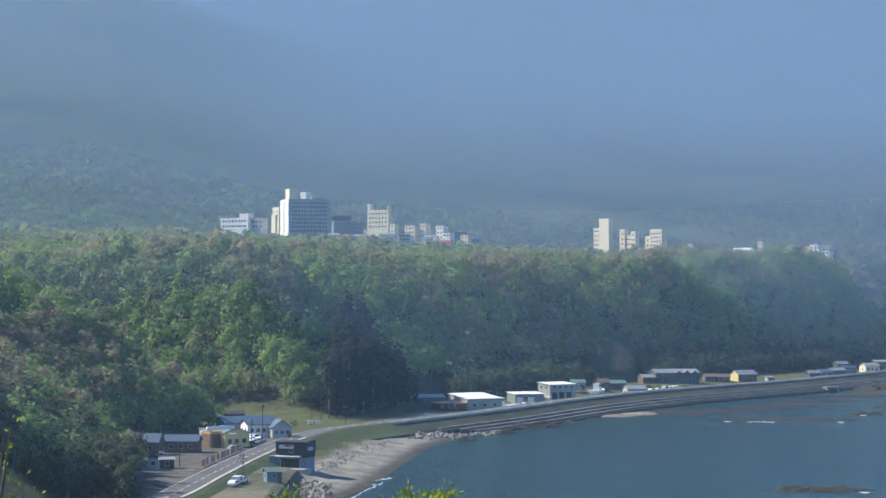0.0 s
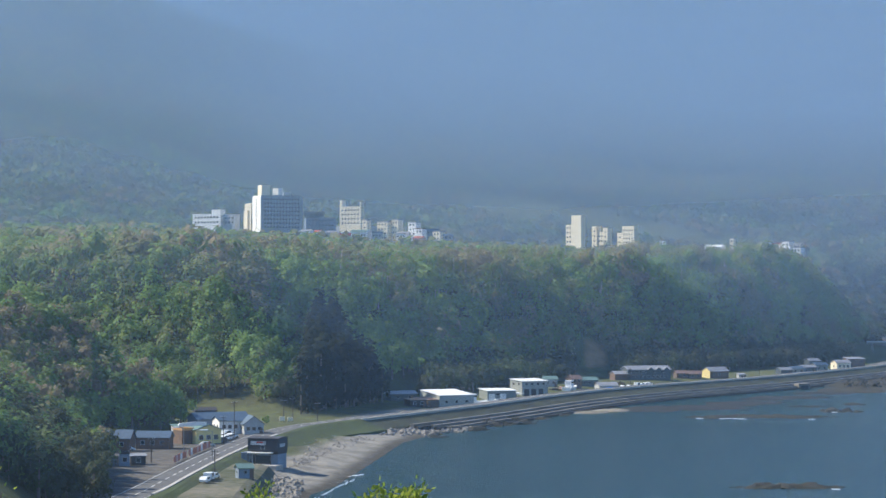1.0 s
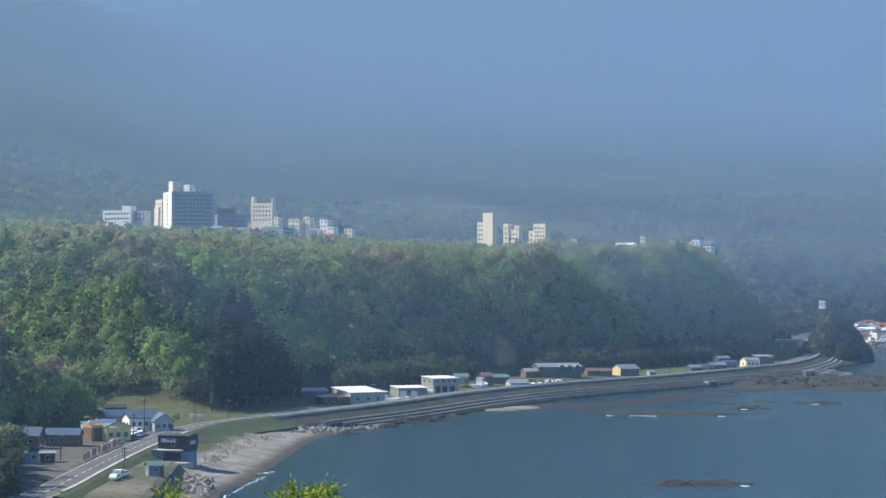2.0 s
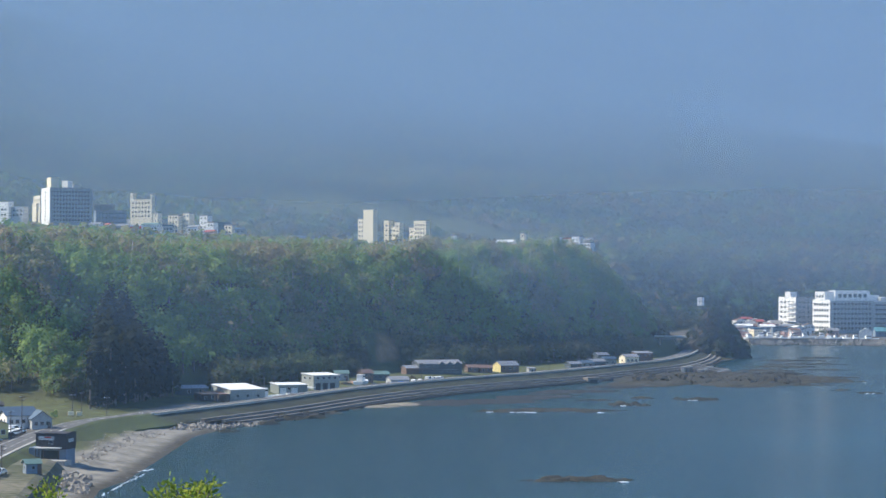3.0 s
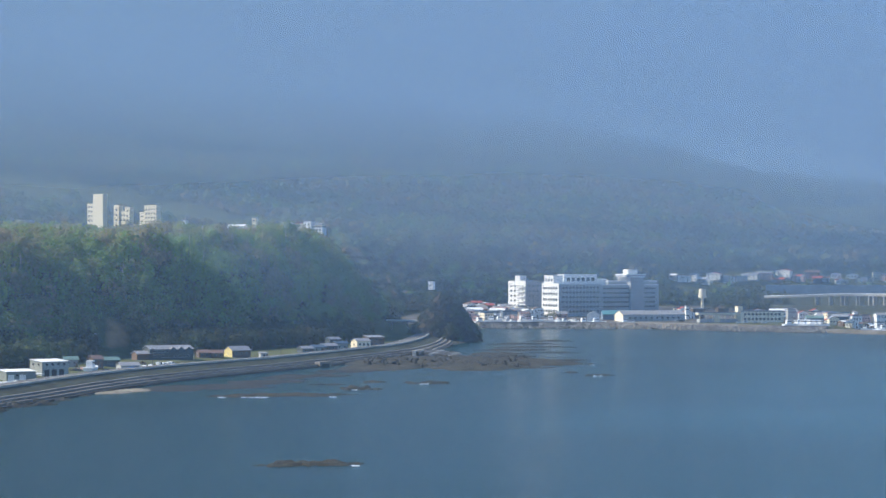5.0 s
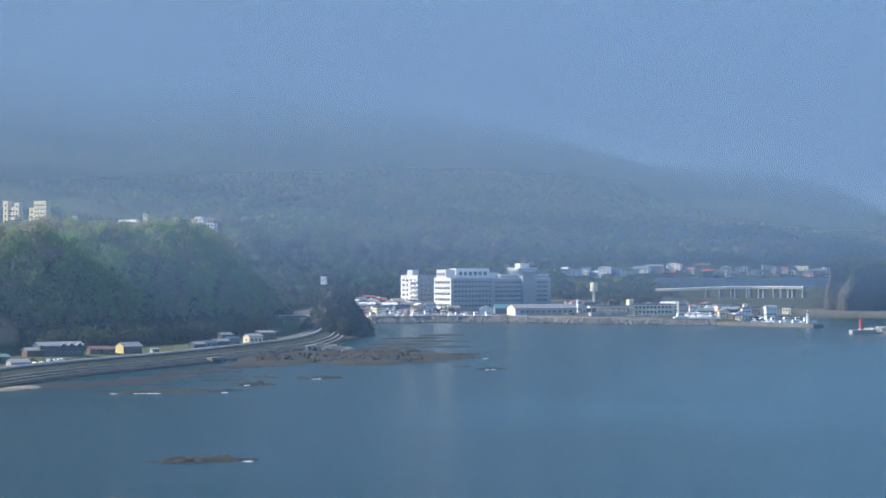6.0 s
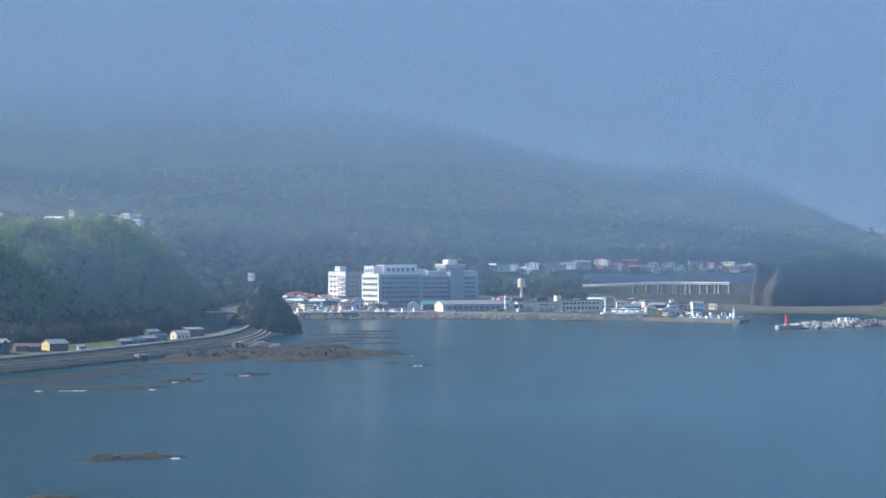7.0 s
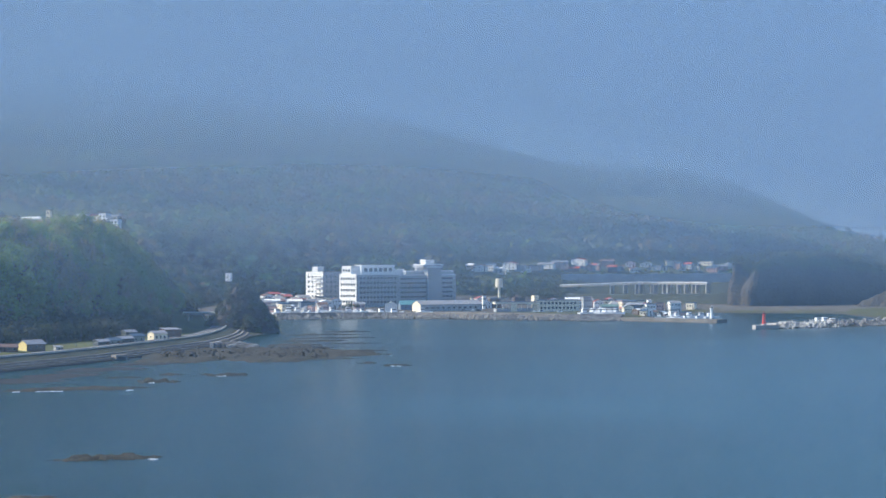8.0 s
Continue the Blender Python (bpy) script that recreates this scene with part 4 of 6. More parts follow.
add_windows(yel, 0, 0, 0.2, 8, 8, 3.0, 1, 3, "front", 1.5, 1.3)
bm = bmesh.new()
prism(bm, [(-9.4, 5.4), (-8.6, 5.0), (-0.6, 5.2), (-0.4, 6.1), (-4, 6.3), (-9.0, 6.0)], -3.6, -3.2)
part("roof_sign", bm, WHITE, yel, "long white curved roof sign")
for x in (-8.0, -4.5, -1.5):
    bm = bmesh.new()
    box(bm, x, x + 0.12, -3.3, -3.15, 4.2, 5.3)
    part("sign_post", bm, STEEL, yel)
hall = simple_house("hall", "long hall with a slate-blue metal roof", -4.78, 728, 20, 17, 9, 3.8, SLATE, BLUE_ROOF, "gable", 1.8, 1, 5, 2, category="hall")
simple_house("house", "white house with dark windows and blue roof", -4.52, 716, 18, 8.5, 7, 3.9, WHITE, BLUE_ROOF, "gable", 1.4, 1, 4, 2)
simple_house("house", "grey gabled house with a steep blue roof", -3.98, 712, 12, 6.0, 7, 3.2, GREY, BLUE_ROOF, "gable_y", 2.2, 1, 3, 1)
simple_house("shed", "low shed with a rust-red roof", -4.72, 766, 10, 7, 5, 2.6, BROWN, RED_ROOF, "gable", 0.9, 1, 2, 0, category="shed")
simple_house("shed", "low shed with a dark roof below the trees", -5.12, 780, 10, 7, 5, 3.6, DARK, DARK, "gable", 0.9, 1, 2, 0, category="shed")
simple_house("garage", "dull grey-green garage beside the ochre shop", -5.62, 690, 15, 6, 6, 3.6, GREY, GREEN_ROOF, "shed", 0.4, 1, 1, 0, category="garage")

HOARD = material("faded_orange_red_board", (0.50, 0.20, 0.13), 0.8, vary=0.25, size=1)

# hoarding of painted panels along the parking place
fence = tagged(new("hoarding"), "row of white and pink painted boards along the parking place", "fence")
a, b = Vector((*spot(-5.86, 594), 5.2)), Vector((*spot(-4.98, 650), 5.2))
for i in range(18):
    q = a.lerp(b, (i + 0.5) / 18)
    d_ = (b - a).normalized()
    if i in (6,):
        continue
    bm = bmesh.new()
    box(bm, -1.35, 1.35, -0.05, 0.05, 0.25, 1.75 + 0.2 * ((i * 7) % 3) / 2, bevel=0.02)
    o = part("board", bm, (HOARD, PINK, HOARD, WHITE, HOARD)[i % 5], fence)
    o.matrix_local = Matrix.Translation(q) @ pose(0, 0, 0, 0, 0, math.degrees(math.atan2(d_.y, d_.x)))
    bm = bmesh.new()
    rod(bm, (1.42, 0.03, -0.6), (1.42, 0.03, 2.0), 0.05, sides=6)
    o = part("post", bm, TIMBER, fence)
    o.matrix_local = Matrix.Translation(q) @ pose(0, 0, 0, 0, 0, math.degrees(math.atan2(d_.y, d_.x)))


# ---- vehicles ----
def make_car(paint, van=False):
    t = new("car")
    L, W = (4.4, 1.75) if not van else (4.7, 1.8)
    bm = bmesh.new()
    top = 1.45 if not van else 1.95
    prof = ([(-2.2, 0.35), (2.2, 0.35), (2.2, 0.75), (1.5, 0.9), (0.8, top), (-1.2, top), (-1.9, 0.95), (-2.2, 0.85)] if not van else
            [(-2.3, 0.35), (2.3, 0.35), (2.3, 0.95), (1.7, 1.1), (1.2, top), (-2.2, top), (-2.3, 0.9)])
    prism(bm, prof, -W / 2, W / 2)
    bmesh.ops.bevel(bm, geom=bm.edges[:], offset=0.07, segments=2, affect="EDGES")
    body = part("body", bm, paint, t)
    bm = bmesh.new()
    for y in (-W / 2 - 0.012, W / 2 - 0.012):
        prism(bm, [(-1.35, 0.95), (1.15, 0.95), (0.72, top - 0.12), (-1.1, top - 0.12)], y, y + 0.024)
    part("side_windows", bm, GLASS, body)
    for x in (-1.35, 1.4):
        for y in (-0.8, 0.8):
            bm = bmesh.new()
            rod(bm, (x, y - 0.1, 0.32), (x, y + 0.1, 0.32), 0.32, sides=12)
            wheel = part("wheel", bm, RUBBER, t)
            bm = bmesh.new()
            rod(bm, (x, y - 0.11, 0.32), (x, y + 0.11, 0.32), 0.19, sides=10)
            part("rim", bm, STEEL, wheel)
    return t


SILVER = material("silver_car_paint", (0.45, 0.46, 0.47), 0.35, metal=0.4, vary=0.1, size=1)
DARK_CAR = material("dark_car_paint", (0.04, 0.045, 0.055), 0.3, vary=0.2, size=1)
cars = {"white parked car": make_car(PALE_BOAT), "white parked van": make_car(PALE_BOAT, True), "silver parked car": make_car(SILVER), "dark parked car": make_car(DARK_CAR)}
kinds = list(cars)
first = set()
CAR_SPOTS = [(-4.82, 684, 60, 0), (-4.74, 688, 60, 2), (-4.66, 693, 60, 0), (-4.58, 697, 60, 1), (-4.5, 700, 60, 0), (-4.62, 682, 60, 0), (-4.54, 686, 60, 2), (-4.45, 692, 60, 0),
             (-4.84, 672, 30, 3), (-4.70, 674, 30, 3), (-5.05, 655, 20, 2), (-5.1, 538, 80, 0), (-4.9, 549, 75, 0), (-5.0, 544, 80, 1), (-6.98, 640, 10, 0), (1.95, 936, 20, 0), (2.08, 936, 20, 1), (1.22, 905, 30, 2),
             (4.85, 1052, 70, 0), (5.06, 1062, 70, 0), (5.22, 1068, 65, 0), (5.42, 1080, 60, 1), (5.52, 1086, 60, 0), (5.62, 1090, 60, 0), (5.7, 1094, 60, 0), (4.1, 1020, 30, 3), (10.5, 1300, 60, 0),
             (10.62, 1305, 60, 2), (13.2, 1990, 10, 0), (17.6, 1960, 5, 0), (17.75, 1962, 5, 2), (18.0, 1950, 5, 0), (18.1, 1948, 5, 3), (19.5, 1900, 5, 0), (19.65, 1900, 5, 1), (19.9, 1895, 5, 2), (20.1, 1890, 5, 0)]
for bearing, distance, yaw, k in CAR_SPOTS:
    x, y = spot(bearing, distance)
    m = pose(x, y, max(ground(x, y), 4.95 if distance < 570 else 3.0) + 0.02, 0, 0, yaw)
    if k in first:
        o = copy_thing(cars[kinds[k]], m)
    else:
        o = cars[kinds[k]]
        o.matrix_world = m
        first.add(k)
    tagged(o, kinds[k] + " standing on the yard", "car", "parked cars")


# ---- poles and lamps ----
def pole_thing(bearing, distance, tall, kind):
    t = site("utility_pole" if kind == "wire" else "street_lamp", "", "utility pole" if kind == "wire" else "street lamp", bearing, distance, 0)
    bm = bmesh.new()
    rod(bm, (0, 0, -0.5), (0, 0, tall), 0.17 if kind == "wire" else 0.12, 0.1 if kind == "wire" else 0.07, 10)
    part("pole", bm, TIMBER if kind == "wire" else STEEL, t)
    if kind == "wire":
        for z in (tall - 0.6, tall - 1.5):
            bm = bmesh.new()
            box(bm, -0.9, 0.9, -0.06, 0.06, z, z + 0.12)
            part("crossarm", bm, TIMBER, t)
        for x in (-0.8, -0.3, 0.3, 0.8):
            bm = bmesh.new()
            rod(bm, (x, 0, tall - 0.48), (x, 0, tall - 0.25), 0.06, sides=6)
            part("insulator", bm, WHITE, t)
        return tagged(t, "tall dark utility pole with crossarms", group="utility poles")
    for s_ in (-1, 1) if kind == "double" else (-1,):
        bm = bmesh.new()
        rod(bm, (0, 0, tall - 0.1), (s_ * 1.7, -0.2, tall + 0.25), 0.05, sides=6)
        part("arm", bm, STEEL, t)
        bm = bmesh.new()
        box(bm, s_ * 2.1 - 1.0, s_ * 2.1 + 1.0, -0.5, 0.1, tall + 0.15, tall + 0.42, bevel=0.1)
        part("lamp_head", bm, PALE_BOAT, t, "pale lamp head")
    return tagged(t, "steel street lamp with a pale head beside the road", group="street lamps")


for args in ((-4.93, 590, 9.2, "single"), (-5.62, 625, 7.0, "single"), (-6.4, 598, 6.5, "wire"), (-4.40, 690, 11.0, "wire"), (-4.66, 668, 8, "wire"), (-2.38, 783, 6.5, "wire"), (-3.2, 772, 7.5, "wire"),
             (-2.98, 776, 8.0, "wire"), (3.90, 1062, 14.5, "wire"), (5.25, 1080, 8, "wire"), (6.26, 1112, 8, "wire"), (8.36, 1180, 6.5, "wire"), (1.15, 905, 8, "wire"), (-4.87, 560, 8.0, "wire"), (10.78, 1300, 7.5, "wire"),
             (20.13, 2090, 26, "wire"), (9.45, 1790, 22, "wire")):
    pole_thing(*args)


# small white sign boxes on the grass by the road bend
for bearing in (-3.24, -3.04):
    t = site("sign_box", "small white box-shaped sign on the verge", "sign", bearing, 768, 12, group="verge signs")
    bm = bmesh.new()
    box(bm, -0.9, 0.9, -0.25, 0.25, 0.7, 2.0, bevel=0.05)
    part("panel", bm, CREAM, t)
    for x in (-0.7, 0.7):
        bm = bmesh.new()
        rod(bm, (x, 0, -0.4), (x, 0, 0.7), 0.06, sides=6)
        part("leg", bm, STEEL, t)

# trodden yard between the road and the shop, with a pale concrete ramp
YARD = material("trodden_gravel", (0.17, 0.155, 0.12), 0.95, size=6, second=(0.055, 0.065, 0.034), bump=0.3, spec=0.1)
bm = bmesh.new()
prism(bm, [(-49.5, 1.0), (-34, 0.0), (-35, 2.2), (-37, 4.2), (-39.0, 4.8), (-50.5, 4.95)], 470, 594)
tagged(part("yard", bm, YARD, None, "trodden gravel yard with thin grass beside the road"), category="yard", kind="structure")
bm = bmesh.new()
x, y = spot(-4.80, 580)
strip(bm, [Vector((x - 1.2, y - 22, 0)), Vector((x - 0.5, y - 10, 0)), Vector((x + 0.4, y + 6, 0))], [(-1.4, 4.5), (-1.4, 5.1), (1.4, 5.1), (1.4, 4.5)])
tagged(part("ramp", bm, CONCRETE, None, "pale concrete ramp from the road to the beach"), category="ramp", kind="structure")

# ---- sheds and houses along the coast road ----
GREY_PALE = material("pale_grey_green_panel", (0.34, 0.36, 0.34), 0.75, vary=0.2, size=3)
w = site("warehouse", "large grey warehouse with a bright white metal roof", "warehouse", 0.78, 900, 32)
block(w, 0, 0, -0.6, 15.5, 14, 5.2, GREY_PALE, WHITE_ROOF, "shed", 1.6, 0.3, name="hall")
block(w, -10.2, -2.0, -0.6, 5, 9, 3.6, BROWN, BROWN_ROOF, "shed", 0.6, 0.3, name="lean_to")
add_windows(w, -10.2, -2.0, 0.1, 5, 9, 2.6, 1, 3, "left", 1.6, 1.4)
add_windows(w, 0, 0, 0.6, 15.5, 14, 3.0, 1, 3, "front", 1.4, 1.0)
simple_house("shed", "low dark shed below the dark grove", -0.35, 915, 25, 11, 6, 2.8, DARK_SLATE, GREY_ROOF, "gable", 1.0, 1, 2, 0, category="shed")
simple_house("shed", "small dark shed with a plain roof", -0.0, 885, 30, 7, 5, 2.4, DARK, DARK, "shed", 0.4, 1, 2, 0, category="shed")
w = site("workshop", "grey-green workshop with wide openings and a flat white roof", "workshop", 1.92, 950, 20)
block(w, 1.6, 0, -0.6, 12.2, 10, 4.5, GREY_GREEN, WHITE_ROOF, "shed", 0.5, 0.4)
add_windows(w, 0, 0, 0.8, 9, 10, 3.2, 1, 3, "front", 1.6, 1.0)
for x in (-2.6, 2.2):
    bm = bmesh.new()
    box(bm, x - 1.3, x + 1.3, -5.08, -4.95, -0.2, 2.7, bevel=0.02)
    part("door", bm, WHITE, w, "white roller door")
bm = bmesh.new()
box(bm, 7.8, 11.5, -4.8, 3.5, 2.6, 2.8, bevel=0.03)
part("canopy", bm, WHITE_ROOF, w, "flat white canopy")
for x, y in ((8.1, -4.5), (11.2, -4.5), (11.2, 3.2)):
    bm = bmesh.new()
    rod(bm, (x, y, -0.6), (x, y, 2.6), 0.09, sides=6)
    part("post", bm, STEEL, w)
w = site("workshop", "two-storey workshop with a white lit end and flat roof", "workshop", 2.78, 985, 34)
block(w, 0, 0, -0.6, 13.0, 9, 6.4, GREY_PALE, WHITE_ROOF, "shed", 0.7, 0.4)
add_windows(w, 0, 0, 3.3, 13, 9, 2.6, 1, 4, "front", 1.4, 1.0)
add_windows(w, 0, 0, 3.3, 13, 9, 2.6, 1, 2, "left", 1.6, 1.0)
# solid dark panels replace the shade inside the open garages
for x in (-4.2, -0.6, 3.0):
    bm = bmesh.new()
    box(bm, x - 1.2, x + 1.2, -4.58, -4.45, -0.3, 2.6, bevel=0.02)
    part("door", bm, DARK, w, "dark panel standing in for the shade inside an open garage")
simple_house("shed", "small shed with a blue-green roof", 3.28, 1045, 10, 6.2, 5, 3.4, GREY, GREEN_ROOF, "gable", 1.2, 1, 2, 1, category="shed")
simple_house("house", "narrow brown house beside the boat yard", 3.88, 1040, 30, 5, 5, 4.2, BROWN, BROWN_ROOF, "gable", 1.4, 2, 2, 0)
simple_house("shed", "dull grey shed behind the boat yard", 4.2, 1058, 20, 8, 6, 2.8, DARK_SLATE, GREEN_ROOF, "gable", 1.2, 1, 3, 1, category="shed")
b_ = simple_house("house", "grey house with a pale roof and blue tarpaulin", 4.66, 1034, 20, 8.6, 6.5, 3.2, GREY, GREY_ROOF, "gable", 1.3, 1, 2, 1)
bm = bmesh.new()
prism(bm, [(-2.4, -0.3), (2.5, -0.3), (2.2, 2.0), (0.7, 2.8), (-1.1, 2.4), (-2.2, 1.3)], -4.6, -3.3)
bmesh.ops.bevel(bm, geom=bm.edges[:], offset=0.12, segments=1, affect="EDGES")
part("tarpaulin", bm, TARP, b_, "crumpled blue tarpaulin")
inn = site("inn", "long dark two-storey inn with several small gables", "inn", 5.62, 1128, 22)
block(inn, 0, 0, -0.6, 22, 9, 5.6, DARK_SLATE, GREY_ROOF, "gable", 1.6)
add_windows(inn, 0, 0, 0.3, 22, 9, 4.8, 2, 9, "front", 1.4, 1.1)
for x in (0.5, 4.5, 8.5):
    block(inn, x, -4.6, 3.4, 2.6, 1.6, 1.6, DARK_SLATE, GREY_ROOF, "gable_y", 1.0, 0.2, name="dormer")
block(inn, -13.5, -1, -0.6, 8, 7, 3.6, BROWN, GREY_ROOF, "gable", 1.2, name="side_wing")
bm = bmesh.new()
box(bm, -17, -4, -6.0, -4.4, 2.5, 2.68)
part("porch_roof", bm, BROWN_ROOF, inn)
simple_house("house", "small brown wooden house", 6.46, 1150, 20, 5.4, 5, 2.4, BROWN, BROWN_ROOF, "gable", 1.2, 1, 2, 1)
simple_house("house", "brown wooden house with a low roof", 6.78, 1152, 20, 6.4, 5, 2.4, BROWN, BROWN_ROOF, "gable", 1.3, 1, 2, 1)
yel = simple_house("house", "house with a yellow gable end and grey roof", 7.3, 1166, 36, 11, 7, 3.4, BROWN, GREY_ROOF, "gable", 1.9, 1, 3, 0)
bm = bmesh.new()
prism(bm, [(-3.4, -0.4), (3.4, -0.4), (3.4, 3.3), (0, 5.1), (-3.4, 3.3)], -0.06, 0.06)
bmesh.ops.rotate(bm, verts=bm.verts, matrix=Matrix.Rotation(radians(90), 3, "Z"))
bmesh.ops.translate(bm, verts=bm.verts, vec=(-5.57, 0, 0))
part("end_wall", bm, YELLOW, yel, "bright yellow boarded gable wall")
add_windows(yel, -0.1, 0, 0.3, 11, 7, 2.8, 1, 1, "left", 1.3, 1.2)
simple_house("shed", "small pale shed beside the road", 7.92, 1172, 25, 3.5, 3, 2.4, GREY, GREY_ROOF, "shed", 0.4, 1, 1, 0, category="shed")
for k, (b0, d0, w0, h0) in enumerate(((8.95, 1222, 7, 2.4), (9.22, 1232, 8, 2.8), (9.5, 1246, 9, 3.2), (9.78, 1262, 8, 4.2), (9.62, 1290, 7, 4.6))):
    simple_house("shed", "low grey-blue shed in a row by the road", b0, d0, 35, w0, 5, h0, (DARK_SLATE, GREY_GREEN)[k % 2], (GREY_ROOF, BLUE_ROOF)[k % 2], "gable", 1.1, 1, 2, 1, category="shed", group="roadside sheds")
simple_house("house", "tan two-storey house with a flat roof", 10.3, 1302, 30, 8.5, 7, 4.2, CREAM, GREY_ROOF, "gable", 1.4, 1, 3, 1)
simple_house("house", "dark house with a wide grey-green roof", 10.62, 1330, 25, 10, 7, 5.4, BROWN, GREY_ROOF, "shed", 0.8, 2, 3, 1)


# ---- boats ----
def make_boat(L=9.0):
    t = new("boat")
    bm = bmesh.new()
    ribs = []
    for u in np.linspace(0, 1, 9):
        half = 0.16 * L * (1 - max(0, (u - 0.55) / 0.45) ** 2) + 0.01
        shr = 0.11 * L * (1 + 0.7 * max(0, u - 0.4) ** 1.5)
        ribs.append([bm.verts.new((L * (u - 0.5), y * half, z)) for y, z in ((-1, shr), (-0.8, 0.1), (0, -0.1), (0.8, 0.1), (1, shr))])
    for p0, p1 in zip(ribs, ribs[1:]):
        for k in range(4):
            bm.faces.new((p0[k], p0[k + 1], p1[k + 1], p1[k]))
        bm.faces.new((p0[4], p0[0], p1[0], p1[4]))
    bm.faces.new(ribs[0])
    bmesh.ops.recalc_face_normals(bm, faces=bm.faces[:])
    part("hull", bm, PALE_BOAT, t)
    bm = bmesh.new()
    box(bm, -0.3 * L, -0.02 * L, -0.1 * L, 0.1 * L, 0.11 * L, 0.32 * L, bevel=0.1)
    cabin = part("cabin", bm, PALE_BOAT, t)
    bm = bmesh.new()
    box(bm, -0.29 * L, -0.012 * L, -0.104 * L, 0.104 * L, 0.23 * L, 0.28 * L)
    part("cabin_windows", bm, GLASS, cabin)
    bm = bmesh.new()
    rod(bm, (-0.1 * L, 0, 0.3 * L), (-0.1 * L, 0, 0.62 * L), 0.05, sides=6)
    part("mast", bm, STEEL, t)
    return t


boat = make_boat(14.0)
BOAT_SPOTS = [(3.80, 1024, 70, 5.7), (1.42, 915, 5, 5.7), (1.5, 922, 12, 5.7), (13.25, 1905, 20, 4.5), (13.55, 1925, -25, 4.5), (13.75, 1930, 10, 4.5), (14.3, 1935, 15, 4.5), (14.6, 1930, 5, 4.5), (15.0, 1925, -10, 4.5), (15.8, 1912, 8, 4.5), (16.1, 1914, 0, 4.5),
              (16.8, 1905, 6, 4.5), (20.75, 1820, 10, 4.35), (20.95, 1826, -60, 4.35), (21.1, 1820, -50, 4.35), (21.25, 1824, -60, 4.35), (21.38, 1818, -40, 4.35), (21.5, 1822, -55, 4.35), (21.2, 1832, 10, 4.35), (23.0, 1860, 10, 4.0),
              (23.3, 1865, 15, 4.0), (23.6, 1860, -10, 4.0), (23.8, 1850, 5, 4.0), (26.4, 1640, 4, 4.0), (26.55, 1645, 10, 4.0), (26.75, 1645, 0, 4.0)]
for i, (bearing, distance, yaw, z) in enumerate(BOAT_SPOTS):
    x, y = spot(bearing, distance)
    m = pose(x, y, max(ground(x, y), z if 20 < bearing < 22 else 0.0) + 0.05, 0, 0, yaw)
    o = copy_thing(boat, m) if i else boat
    o.matrix_world = m
    tagged(o, "white fishing boat with a small cabin drawn up on land", "boat", "fishing boats")


# the boat yard: a leaning derrick and heaps of gear
d_ = site("derrick", "leaning timber derrick in the boat yard", "derrick", 3.72, 1022, 20)
for a, b in (((-1.5, 0, -0.3), (0.6, 0, 7.0)), ((1.8, 0, -0.3), (0.6, 0, 7.0)), ((0.6, 0, 7.0), (-3.5, -0.5, 8.5))):
    bm = bmesh.new()
    rod(bm, a, b, 0.14, 0.1, 6)
    part("spar", bm, TIMBER, d_)
g_ = np.random.default_rng(12)
for k, (b0, d0, mat_, label) in enumerate(((3.4, 1018, CLIFF, "heap of brown nets and earth in the boat yard"), (3.55, 1030, PINK, "heap of faded floats in the boat yard"), (4.0, 1018, OLD_CONCRETE, "heap of grey gear in the boat yard"), (4.25, 1026, TIMBER, "stack of dark timber in the boat yard"), (5.0, 1085, CLIFF, "heap of brown gear beside the inn"), (0.25, 890, OLD_CONCRETE, "heap of grey gear beside the shed"))):
    bm = bmesh.new()
    for q in range(26):
        x, y = g_.normal(0, 1.4), g_.normal(0, 0.9)
        zz = max(0.1, 1.0 - 0.35 * math.hypot(x, y))
        box(bm, x - 0.4, x + 0.4, y - 0.3, y + 0.3, -0.2, zz + g_.uniform(0, 0.35), bevel=0.08)
    o = part("gear_heap", bm, mat_, None, label)
    x, y = spot(b0, d0)
    o.matrix_world = pose(x, y, ground(x, y), 0, 0, 30 * k)
    tagged(o, category="gear heap", kind="stuff")


